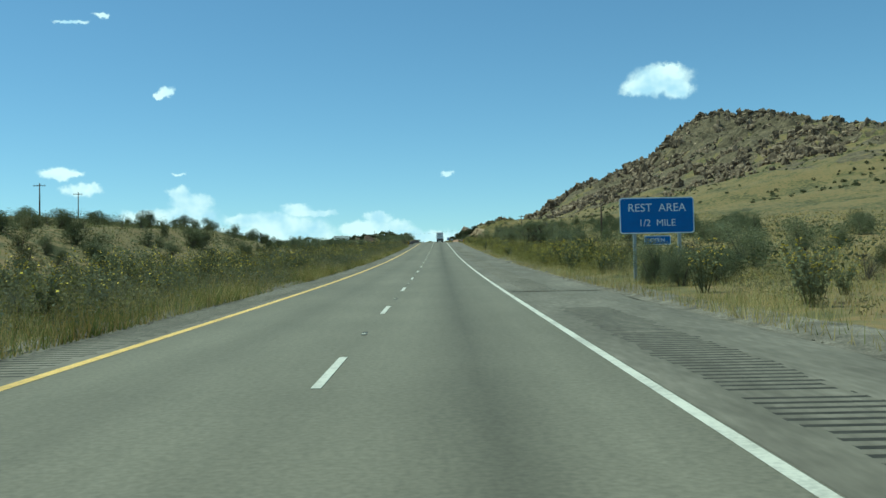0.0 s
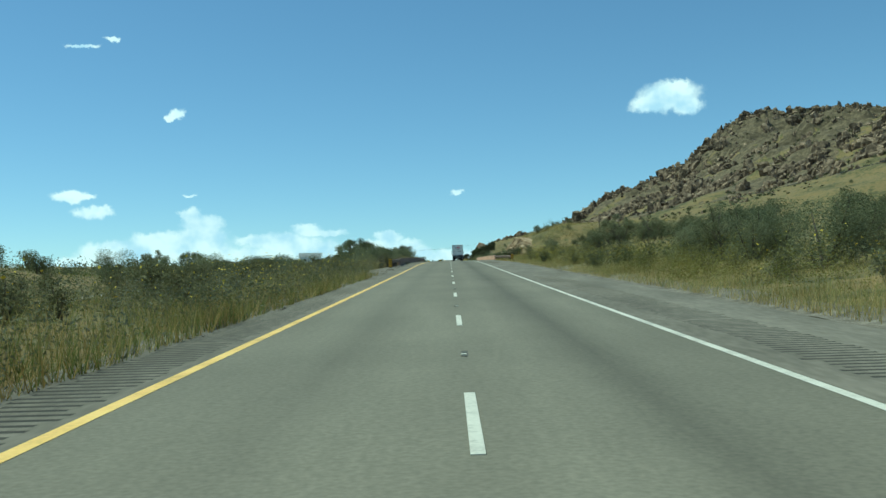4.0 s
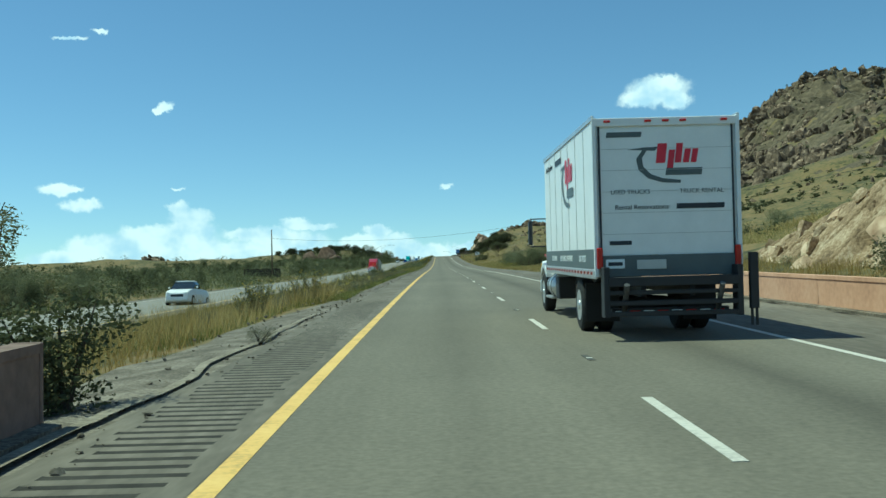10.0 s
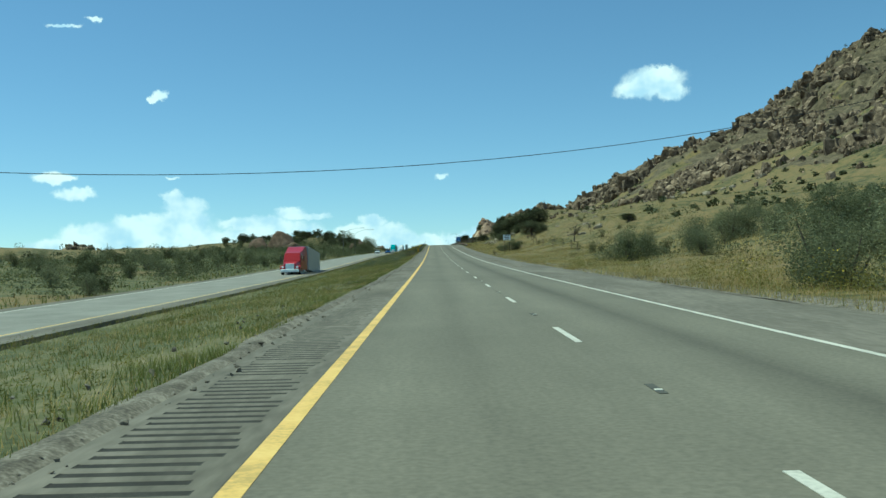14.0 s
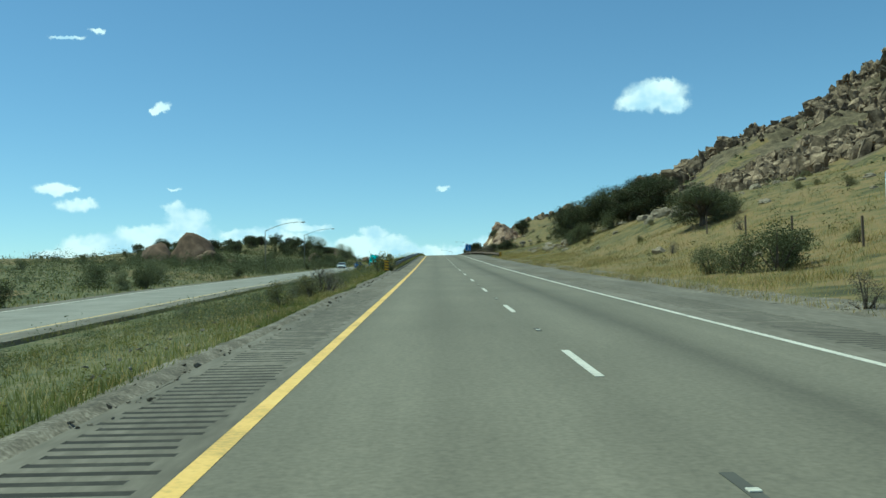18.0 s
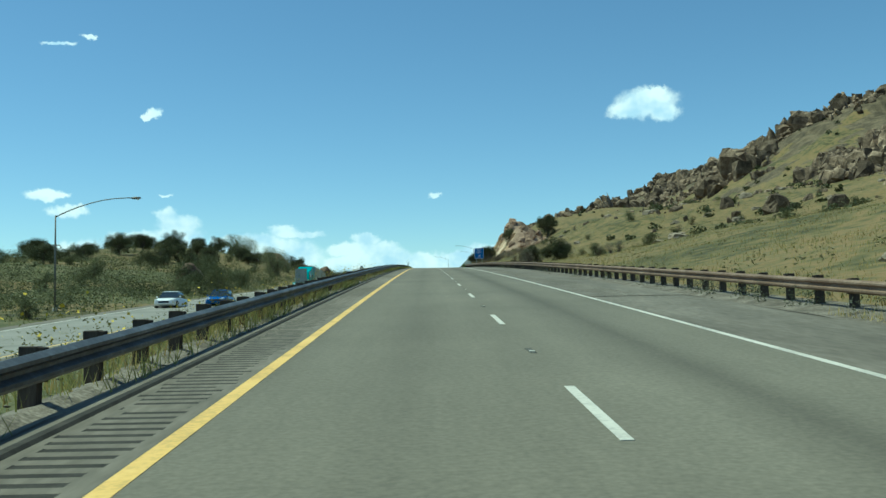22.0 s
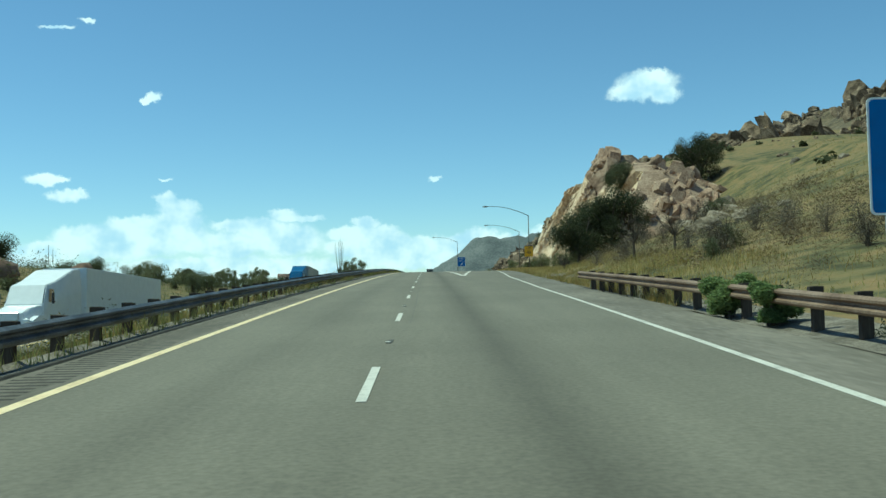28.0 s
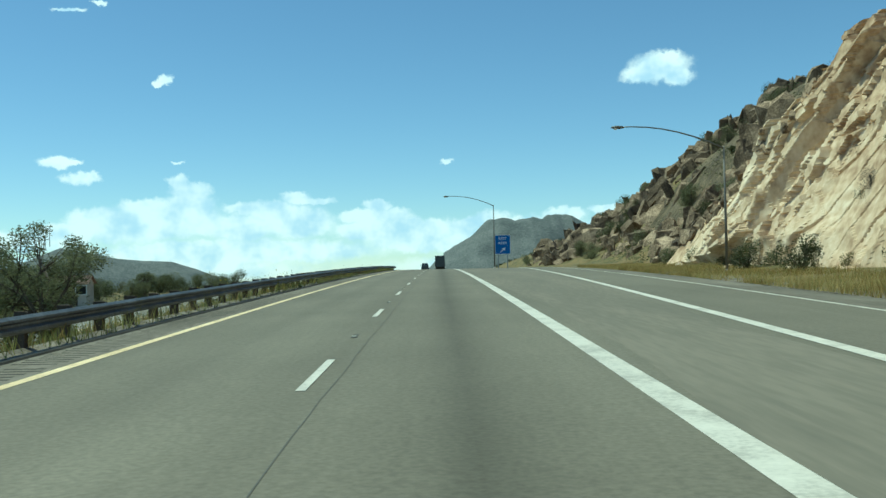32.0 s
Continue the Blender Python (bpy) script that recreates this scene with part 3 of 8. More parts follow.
road = tagged(ribbon("road", -LANE - 0.1, lambda y: np.minimum(right_edge(y) + 0.1, 30), Y0, Y1, 6, 0.0, "asphalt", thick=0.25, nx=6),
              "grey worn asphalt carriageway of two lanes", "road", kind="structure")
tagged(ribbon("shoulder_left", -5.25, -LANE - 0.1, Y0, Y1, 2.5, -0.016, "shoulder_asphalt", thick=0.25, wob=0.14, seed=2), "narrow cracked dark asphalt shoulder", "road shoulder", kind="structure")
sh_r = tagged(ribbon("shoulder_right", lambda y: right_edge(y) + 0.1, lambda y: np.maximum(7.1, right_edge(y) + 1.9), Y0, Y1, 2.5, -0.016, "shoulder_asphalt", thick=0.25, wob=0.14, seed=7), "wide weathered asphalt shoulder", "road shoulder", kind="structure")
opp = tagged(ribbon("road_opposite", -25.4, -17.9, Y0, Y1, 6, 0.0, "old_concrete_road", thick=0.3, dz=opp_dz), "pale carriageway of the opposite direction", "road", kind="structure")
for a, b in ((-26.7, -25.4), (-17.9, -16.6)):
    tagged(ribbon("shoulder_opposite", a, b, Y0, Y1, 6, -0.004, "shoulder_asphalt", thick=0.3, dz=opp_dz), "brown dusty shoulder of the opposite carriageway", "road shoulder", kind="structure")
ribbon("edge_line", -18.25, -18.12, Y0, Y1, 6, 0.004, "yellow_paint", opp, dz=opp_dz)
ribbon("edge_line", -25.2, -25.05, Y0, Y1, 6, 0.004, "white_paint", opp, dz=opp_dz)
ribbon("edge_line", -LANE - 0.09, -LANE + 0.09, Y0, 940, 6, 0.004, "yellow_paint", road)
ribbon("edge_line", -LANE - 0.09, -LANE + 0.09, 940, Y1, 6, 0.004, "pale_yellow_paint", road)
ribbon("edge_line", lambda y: right_edge(y) - 0.07, lambda y: right_edge(y) + 0.07, Y0, 1400, 4, 0.004, "white_paint", road)
ribbon("gore_line", lambda y: 3.84 + 0 * y - 0.17, lambda y: 3.84 + 0 * y + 0.17, 1046.5, Y1, 6, 0.004, "white_paint", road)
ribbon("gore_line", lambda y: gore_edge(y) - 0.15, lambda y: gore_edge(y) + 0.15, 1046.5, 1400, 4, 0.008, "white_paint", road)

material("gore_dust", [(0.148, 0.134, 0.104), (0.172, 0.153, 0.117), (0.205, 0.18, 0.138)], scale=0.4, rough=0.95, fine=0.8, stretch=(1.5, 0.15, 1))
ribbon("dust_patch", lambda y: 4.25 + 0.25 * np.sin(y * 0.13), lambda y: gore_edge(y) - 0.3 - 0.3 * np.sin(y * 0.21), 1064, 1235, 3, 0.002, "gore_dust", road, wob=0.3, seed=4)

# lane dashes, ten feet long every forty feet, with a reflector in each gap
DASH0, CYCLE = 10.5, 12.19


def box_bm(sx, sy, sz, z0=0.0, bevel=0.0, cx=0.0, cy=0.0):
    bm = bmesh.new()
    bmesh.ops.create_cube(bm, size=1.0, matrix=Matrix.Translation((cx, cy, z0 + sz / 2)) @ Matrix.Diagonal((sx, sy, sz, 1)))
    if bevel:
        bmesh.ops.bevel(bm, geom=bm.edges[:], offset=bevel, segments=1, affect="EDGES")
    return bm


def on_road(x, y, lift=0.0, rz=0.0):
    slope = float(road_z(y + 1) - road_z(y - 1)) / 2
    return pose(x, y, float(road_z(y)) + lift) @ pose(0, 0, 0, math.degrees(math.atan(slope)), 0, 0) @ pose(0, 0, 0, 0, 0, rz)


dash = part("lane_dash", box_bm(0.115, 3.05, 0.006, 0.002, cy=1.525), "white_paint", road)
dash.matrix_basis = on_road(0, DASH0 - 3 * CYCLE)
for k in range(-2, 112):
    copy_thing(dash, on_road(0, DASH0 + k * CYCLE))

# ---------------------------------------------------------------- more materials
material("field_rock", [(0.054, 0.039, 0.026), (0.162, 0.117, 0.074), (0.38, 0.285, 0.19)], scale=0.3, rough=0.92, bump=0.15, bump_scale=1.6, fine=0.6, spread=0.5, island=True)
material("granite_tan", [(0.14, 0.11, 0.075), (0.26, 0.21, 0.148), (0.39, 0.33, 0.245)], scale=0.35, rough=0.9, bump=0.08, bump_scale=3.0, fine=0.5, spread=0.25)
material("granite_crust", [(0.13, 0.083, 0.052), (0.29, 0.20, 0.135), (0.47, 0.36, 0.25)], scale=0.3, rough=0.92, bump=0.12, bump_scale=2.0, fine=0.55)
material("granite_pale", [(0.31, 0.195, 0.110), (0.56, 0.415, 0.265), (0.70, 0.575, 0.41)], scale=0.16, rough=0.88, bump=0.10, bump_scale=1.6, fine=0.7, stretch=(1, 0.6, 0.6))
material("granite_brown", [(0.12, 0.072, 0.045), (0.28, 0.185, 0.122), (0.46, 0.345, 0.24)], scale=0.45, rough=0.92, bump=0.10, bump_scale=2.5, fine=0.6, spread=0.3, island=True)
material("granite_cut", [(0.10, 0.066, 0.034), (0.27, 0.185, 0.100), (0.52, 0.41, 0.27)], scale=0.6, rough=0.9, bump=0.08, bump_scale=2.5, fine=0.6)
material("granite_red", [(0.050, 0.034, 0.023), (0.155, 0.100, 0.066), (0.29, 0.20, 0.135)], scale=0.32, rough=0.9, bump=0.25, bump_scale=2.0, fine=0.5, spread=0.15)
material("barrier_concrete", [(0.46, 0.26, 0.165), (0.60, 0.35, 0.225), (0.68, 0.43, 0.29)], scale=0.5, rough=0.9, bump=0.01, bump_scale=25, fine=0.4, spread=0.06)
# same concrete, darkened: the left wall's shade is put into the colour
material("barrier_shade_tone", [(0.17, 0.118, 0.094), (0.255, 0.18, 0.145), (0.33, 0.24, 0.195)], scale=0.5, rough=0.92, bump=0.01, bump_scale=25, fine=0.4, spread=0.06)
material("cap_concrete", [(0.36, 0.34, 0.30), (0.47, 0.44, 0.39), (0.55, 0.52, 0.46)], scale=0.7, rough=0.92, bump=0.012, bump_scale=20)
material("rail_steel", [(0.055, 0.052, 0.050), (0.105, 0.105, 0.106), (0.19, 0.195, 0.20)], scale=0.9, rough=0.5, metal=0.35, fine=0.5, spec=0.5)
material("rail_rust", [(0.14, 0.09, 0.06), (0.22, 0.15, 0.10), (0.30, 0.22, 0.16)], scale=0.9, rough=0.7, metal=0.4, fine=0.6)
material("post_wood", [(0.035, 0.027, 0.02), (0.065, 0.05, 0.038), (0.11, 0.088, 0.066)], scale=2.5, rough=0.9, bump=0.01, stretch=(1, 1, 0.15), spread=0.2)
material("pole_wood", [(0.07, 0.05, 0.035), (0.13, 0.095, 0.07), (0.19, 0.145, 0.11)], scale=2.0, rough=0.9, bump=0.01, stretch=(1, 1, 0.1))
material("bark", [(0.05, 0.038, 0.028), (0.10, 0.08, 0.06), (0.16, 0.13, 0.10)], scale=3.0, rough=0.95, bump=0.02, stretch=(1, 1, 0.25))
plain("steel_pole", (0.15, 0.145, 0.13), rough=0.55, metal=0.35)
plain("black_rubber", (0.018, 0.018, 0.018), rough=0.85)
plain("dark_chassis", (0.028, 0.028, 0.03), rough=0.6)
plain("truck_white", (0.80, 0.81, 0.80), rough=0.35, var=0.05)
plain("truck_grey", (0.10, 0.12, 0.125), rough=0.45)
plain("brand_red", (0.55, 0.02, 0.05), rough=0.4)
plain("ink", (0.03, 0.035, 0.045), rough=0.5)
plain("lamp_red", (0.42, 0.015, 0.012), rough=0.25)
plain("aluminium", (0.62, 0.63, 0.63), rough=0.35, metal=0.8)
plain("glass_dark", (0.02, 0.025, 0.03), rough=0.06, spec=0.8)
plain("trailer_silver", (0.50, 0.51, 0.50), rough=0.4, metal=0.2)
plain("semi_red", (0.36, 0.012, 0.02), rough=0.3)
plain("semi_teal", (0.0, 0.30, 0.30), rough=0.3)
plain("semi_blue", (0.01, 0.085, 0.21), rough=0.3)
plain("car_blue", (0.01, 0.10, 0.38), rough=0.25)
plain("car_dark", (0.05, 0.055, 0.06), rough=0.25)
plain("sign_blue", (0.008, 0.12, 0.42), rough=0.35)
plain("sign_white", (0.82, 0.84, 0.84), rough=0.4, var=0.03)
plain("sign_yellow", (0.74, 0.40, 0.01), rough=0.4)
plain("sign_back", (0.33, 0.34, 0.33), rough=0.5, metal=0.5)
plain("dark_board", (0.045, 0.035, 0.03), rough=0.8)
plain("petal", (0.70, 0.52, 0.05), rough=0.7)
plain("flower_eye", (0.05, 0.03, 0.015), rough=0.9)
plain("slot_dark", (0.085, 0.08, 0.067), rough=0.9)
plain("wire", (0.03, 0.03, 0.03), rough=0.6)
foliage("leaf_oak", (0.030, 0.035, 0.015), (0.066, 0.073, 0.034), (0.118, 0.122, 0.062), 0.22)
foliage("leaf_brush", (0.048, 0.054, 0.024), (0.098, 0.106, 0.050), (0.165, 0.168, 0.086), 0.3)
foliage("leaf_olive", (0.058, 0.058, 0.024), (0.130, 0.124, 0.056), (0.21, 0.19, 0.092), 0.3)
foliage("leaf_green", (0.070, 0.080, 0.040), (0.152, 0.160, 0.084), (0.250, 0.250, 0.138), 0.38)
foliage("leaf_sunflower", (0.075, 0.078, 0.022), (0.155, 0.150, 0.042), (0.26, 0.225, 0.065), 0.35)
foliage("leaf_sage", (0.06, 0.068, 0.04), (0.13, 0.135, 0.085), (0.22, 0.215, 0.14))
foliage("grass_dry", (0.19, 0.13, 0.042), (0.33, 0.245, 0.088), (0.49, 0.39, 0.17), 0.4)
foliage("grass_green", (0.08, 0.095, 0.022), (0.165, 0.175, 0.05), (0.30, 0.285, 0.10), 0.4)
foliage("twig_brown", (0.12, 0.088, 0.050), (0.21, 0.158, 0.092), (0.31, 0.24, 0.14), 0.1)
foliage("leaf_fresh", (0.075, 0.105, 0.035), (0.15, 0.20, 0.07), (0.24, 0.29, 0.11), 0.4)
foliage("twig_grey", (0.05, 0.04, 0.03), (0.10, 0.085, 0.065), (0.17, 0.145, 0.11), 0.05)

rng = np.random.default_rng(11)


def lz(x, y):
    return float(land(x, y)[0])


# ---------------------------------------------------------------- road details
reflector = part("road_reflector", box_bm(0.085, 0.085, 0.014, 0.0, 0.004), "white_paint", road, "small white raised reflector")
slot = part("reflector_slot", box_bm(0.10, 0.72, 0.006, 0.001, cy=0.15), "slot_dark", road)
reflector.matrix_basis = on_road(0, DASH0 - CYCLE + 6.75, 0.006)
slot.matrix_basis = on_road(0, DASH0 - CYCLE + 6.75)
for k in range(0, 104):
    y = DASH0 + k * CYCLE + 6.75
    copy_thing(reflector, on_road(0, y, 0.006))
    copy_thing(slot, on_road(rng.normal(0, 0.015), y, 0.0, rng.normal(0, 1.5)))


def rumble(name, x0, xa, xb, x1, y0, y1, lift=-0.001, pitch=0.29):
    """Milled rumble strip: a skin of asphalt from x0 to x1 with a groove every foot between xa and xb."""
    n = int((y1 - y0) / pitch)
    ys = (y0 + np.arange(n)[:, None] * pitch + np.array([0.0, 0.12, 0.14, 0.265])[None, :]).ravel()
    dip = np.tile([0.0, 0.0, -0.005, -0.005], n)
    m = len(ys)
    worn = rng.normal(0, 0.05, (n, 2)).repeat(4, 0)
    cols = [(x0 + 0 * ys, 0 * dip), (xa - 0.02 + worn[:, 0], 0 * dip), (xa + worn[:, 0], dip), (xb + worn[:, 1], dip), (xb + 0.02 + worn[:, 1], 0 * dip), (x1 + 0 * ys, 0 * dip)]
    base = road_z(ys) + lift
    V = np.concatenate([np.stack([x, ys, base + d], 1) for x, d in cols])
    i = np.arange(m - 1)
    F = np.concatenate([np.stack([i + c * m, i + (c + 1) * m, i + (c + 1) * m + 1, i + c * m + 1], 1) for c in range(5)])
    ob = mesh_ob(name, V, F, "shoulder_asphalt")
    ob.data.materials.append(MATS["groove_shade_dirt"])
    # groove faces darkened by colour, since the shallow dips hold little shade
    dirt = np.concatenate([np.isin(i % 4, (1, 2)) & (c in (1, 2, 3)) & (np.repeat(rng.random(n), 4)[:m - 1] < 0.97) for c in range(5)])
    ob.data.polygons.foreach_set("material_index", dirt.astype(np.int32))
    return tagged(ob, "milled grooves across the asphalt shoulder", "rumble strip", kind="stuff")


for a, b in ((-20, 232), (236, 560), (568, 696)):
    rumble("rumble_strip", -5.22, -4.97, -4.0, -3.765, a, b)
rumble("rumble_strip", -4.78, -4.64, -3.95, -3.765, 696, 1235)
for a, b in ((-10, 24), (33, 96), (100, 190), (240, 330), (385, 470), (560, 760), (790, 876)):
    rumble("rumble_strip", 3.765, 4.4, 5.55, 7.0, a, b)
# cracks sealed with tar, and tyre-worn bands
material("tar", [(0.09, 0.084, 0.07), (0.115, 0.107, 0.09), (0.13, 0.12, 0.10)], scale=1.0, rough=0.8)
for a, b, xx, sd in ((985, 1180, 0.32, 5),):
    ribbon("tar_seam", xx - 0.007, xx + 0.007, a, b, 1.0, 0.003, "tar", road, wob=0.06, seed=sd)
for k in range(30):
    y = float(rng.uniform(0, 1180))
    c = ribbon("crack_seal", 5.7 + 0.4 * rng.random(), 6.6, y, y + 0.05, 0.05, -0.012, "tar", sh_r)

# gravel verge on both sides
for nm, a, b in (("gravel_verge_left", -6.4, -5.15), ("gravel_verge_right", 7.0, 8.6)):
    n = 860
    ys = np.linspace(-60, 1230, n)
    sgn = 1 if a > 0 else -1
    us = np.linspace(0, 1, 5)
    ramp_x = np.maximum(0, right_edge(ys) - 5.1) if sgn > 0 else 0 * ys
    wide = np.interp(ys, [190, 206, 244, 248, 352, 356, 374, 390, 690, 700], [0.45, 1.75, 1.75, 1, 1, 1.6, 1.5, 0.4, 0.4, 0.7]) if sgn < 0 else 1 + 0 * ys
    X = (b + (a - b) * wide[:, None] * (1 - us[None, :]) if sgn < 0 else a + (b - a) * us[None, :]) + (0.45 * fbm(ys, ys * 0, 5, 3, 12 + sgn))[:, None] * (1 - us if sgn < 0 else us)[None, :] + ramp_x[:, None]
    Y = np.repeat(ys[:, None], 5, 1)
    edge = np.interp(us, [0, 1], [1, 0]) if sgn < 0 else us
    Z = road_z(Y) - 0.012 - 0.16 * edge[None, :] + 0.05 * fbm(X * 3, Y, 1.0, 3, 7)
    lowest = land(X.ravel(), Y.ravel()).reshape(X.shape) + 0.03
    Z = np.where(edge[None, :] > 0.3, np.maximum(Z, lowest), Z)
    mesh_ob(nm, np.stack([X.ravel(), Y.ravel(), Z.ravel()], 1), grid_faces(n, 5)[:, ::-1], "gravel", smooth=True)
    tagged(bpy.context.scene.objects[nm], "loose gravel and dirt beside the shoulder", "gravel verge", kind="structure")

material("pale_sand", [(0.15, 0.128, 0.093), (0.235, 0.203, 0.152), (0.33, 0.29, 0.225)], scale=1.2, rough=0.95, bump=0.03, bump_scale=10, fine=0.8)
tagged(ribbon("sand_strip", -5.52, lambda y: -5.10 - 0.34 * np.clip((y - 300) / 72, 0, 1), 252, 372, 0.8, 0.012, "pale_sand", wob=0.3, seed=9, nx=2), "pale blown sand along the foot of the bridge wall", "sand", kind="structure")

# loose stones on the verge
ICO = bmesh.new()
bmesh.ops.create_icosphere(ICO, subdivisions=2, radius=1.0)
BALL_V = np.array([v.co for v in ICO.verts])
BALL_F = np.array([[v.index for v in f.verts] for f in ICO.faces])
ICO.free()


ICO = bmesh.new()
bmesh.ops.create_icosphere(ICO, subdivisions=1, radius=1.0)
ICO0_V = np.array([v.co for v in ICO.verts])
ICO0_F = np.array([[v.index for v in f.verts] for f in ICO.faces])
ICO.free()


def rock_cloud(name, pts, sizes, mat, flat=0.75, lift=0.25, simple=False, cuts=5):
    """Many angular rocks in one mesh."""
    n = len(pts)
    ICO1_V, ICO1_F = (ICO0_V, ICO0_F) if simple else (BALL_V, BALL_F)
    V = ICO1_V[None] * (1 + rng.normal(0, 0.30 if simple else 0.17, (n, len(ICO1_V), 1)))
    for _ in range(cuts):                                    # flat joint faces
        nrm = rng.normal(size=(n, 1, 3))
        nrm /= np.linalg.norm(nrm, axis=2)[..., None]
        over = np.maximum((V * nrm).sum(2) - rng.uniform(0.35, 0.75, (n, 1)), 0)
        V = V - nrm * over[..., None] * 0.95
    sc = np.stack([rng.uniform(0.7, 1.35, n), rng.uniform(0.7, 1.35, n), rng.uniform(0.55, 1.15, n) * flat], 1)
    V = V * sc[:, None, :] * sizes[:, None, None]
    th = rng.uniform(0, 6.28, n)
    tl = rng.normal(0, 0.35, n)
    c, s = np.cos(tl)[:, None], np.sin(tl)[:, None]
    V = np.stack([V[..., 0] * c + V[..., 2] * s, V[..., 1], -V[..., 0] * s + V[..., 2] * c], -1)
    c, s = np.cos(th)[:, None], np.sin(th)[:, None]
    V = np.stack([V[..., 0] * c - V[..., 1] * s, V[..., 0] * s + V[..., 1] * c, V[..., 2]], -1)
    V = V + np.asarray(pts)[:, None, :] + np.array([0, 0, 1.0])[None, None] * (sizes * lift)[:, None, None]
    F = ICO1_F[None] + (np.arange(n) * len(ICO1_V))[:, None, None]
    return mesh_ob(name, V.reshape(-1, 3), F.reshape(-1, 3), mat)


n = 5200
px = np.where(rng.random(n) < 0.7, rng.uniform(-7.2, -5.2, n), rng.uniform(7.1, 8.6, n))
py = rng.uniform(-10, 1150, n)
ok = (px < 0) | (py < 900)
px, py = px[ok], py[ok]
tagged(rock_cloud("roadside_stones", np.stack([px, py, road_z(py) - 0.06], 1), rng.uniform(0.015, 0.06, len(px)), "gravel", simple=True), "loose stones scattered along the verge", "stones", kind="stuff")


# ---------------------------------------------------------------- guardrails and bridge walls
def sweep(name, profile, x, y0, y1, step, mat, parent, z_off=0.0, closed=True):
    """Sweep a profile of (x, z) along the road at offset x."""
    n = max(2, int((y1 - y0) / step) + 1)
    ys = np.linspace(y0, y1, n)
    pr = np.array(profile, float)
    k = len(pr)
    xs = x(ys) if callable(x) else np.full(n, float(x))
    V = np.stack([(xs[:, None] + pr[None, :, 0]).ravel(), np.repeat(ys, k), (road_z(ys)[:, None] + z_off + pr[None, :, 1]).ravel()], 1)
    i = np.repeat(np.arange(n - 1) * k, k if closed else k - 1)
    j = np.tile(np.arange(k if closed else k - 1), n - 1)
    j2 = (j + 1) % k
    F = np.stack([i + j, i + j2, i + k + j2, i + k + j], 1)
    return mesh_ob(name, V, F, mat, parent)


W_BEAM = [(0.0, 0.0), (0.08, 0.05), (0.08, 0.09), (0.0, 0.135), (0.0, 0.175), (0.08, 0.22), (0.08, 0.26), (0.0, 0.31),
          (-0.012, 0.31), (0.066, 0.255), (0.066, 0.22), (-0.012, 0.178), (-0.012, 0.132), (0.066, 0.09), (0.066, 0.052), (-0.012, 0.0)]


def guardrail(x, y0, y1, side, mat, label, group, low=0.0):
    """W-beam rail on timber posts with blocks; side is +1 where traffic passes at larger x."""
    g = thing("guardrail", label, "guardrail", (0, 0, 0), group)
    beam = [(side * (px + 0.11), pz) for px, pz in W_BEAM]
    yy = y0
    while yy < y1 - 0.5:                                     # one beam every two bays
        sweep("rail", beam, x, yy, min(yy + 3.84, y1), 1.28, mat, g, 0.42 - low)
        yy += 3.81
    post = part("post", box_bm(0.20, 0.15, 1.05, -0.28, 0.008), "post_wood", g)
    block = part("block", box_bm(0.20, 0.15, 0.36, 0.40, 0.008, cx=side * 0.0), "post_wood", post)
    block.matrix_basis = pose(side * 0.105 - side * 0.0, 0, 0.0)
    block.scale = (0.55, 0.9, 1)
    xs = x if callable(x) else (lambda q: x)
    post.matrix_basis = pose(float(xs(y0 + 0.3)) - side * 0.14, y0 + 0.3, float(road_z(y0 + 0.3)) - low)
    for k in range(1, int((y1 - y0) / 1.905)):
        yy = y0 + 0.3 + k * 1.905
        copy_thing(post, pose(float(xs(yy)) - side * 0.14, yy, float(road_z(yy)) - low + rng.normal(0, 0.012), rng.normal(0, 1), rng.normal(0, 1), 0))
    return g


def marker(x, y, z, name_label):
    """Object marker: timber end post with a board of slanting stripes."""
    t = thing("object_marker", name_label, "road marker", (x, y, z))
    part("post", box_bm(0.2, 0.2, 1.0, -0.1, 0.01), "post_wood", t)
    part("board", box_bm(0.34, 0.03, 0.85, 0.05, 0.004, cy=-0.13), "dark_board", t, "dark weathered board")
    for k in range(4):
        bm = bmesh.new()
        z0 = 0.1 + 0.21 * k
        vs = [bm.verts.new(p) for p in ((-0.165, -0.149, z0), (0.165, -0.149, z0 - 0.13 + 0.10), (0.165, -0.149, z0 + 0.07), (-0.165, -0.149, z0 + 0.10 + 0.05))]
        bm.faces.new(vs)
        part("stripe", bm, "sign_yellow", t, "faded yellow slanting stripe")
    return t


guardrail(-6.0, 232, 246.5, 1, "rail_rust", "rusty steel guardrail on dark timber posts by the bridge wall", "guardrails")
guardrail(lambda y: np.interp(y, [266, 297], [8.3, 7.55]), 266, 297, -1, "rail_rust", "rusty guardrail on timber posts leading to the bridge wall", "guardrails")
guardrail(-5.54, 696, 1250, 1, "rail_steel", "long weathered steel guardrail on dark timber posts along the median", "guardrails", 0.14)
guardrail(lambda y: np.interp(y, [771, 800, 1006], [8.4, 8.1, 7.6]), 771, 1006, -1, "rail_rust", "long brown guardrail on timber posts below the grassy slope", "guardrails")
# dark kerb whose near-black colour also paints in the shadow along its foot
dike = sweep("asphalt_dike", [(0.0, -0.05), (0.07, 0.025), (0.17, 0.03), (0.25, -0.05)], -4.98, 697, 1250, 3, "groove_shade_dirt", None)
tagged(dike, "low dark asphalt kerb along the foot of the guardrail", "kerb", kind="structure")
marker(-6.0, 231.4, float(road_z(231.4)), "timber end post with black and yellow slanting stripes")
marker(8.3, 265.3, float(road_z(265.3)), "timber end post with striped board at the guardrail")
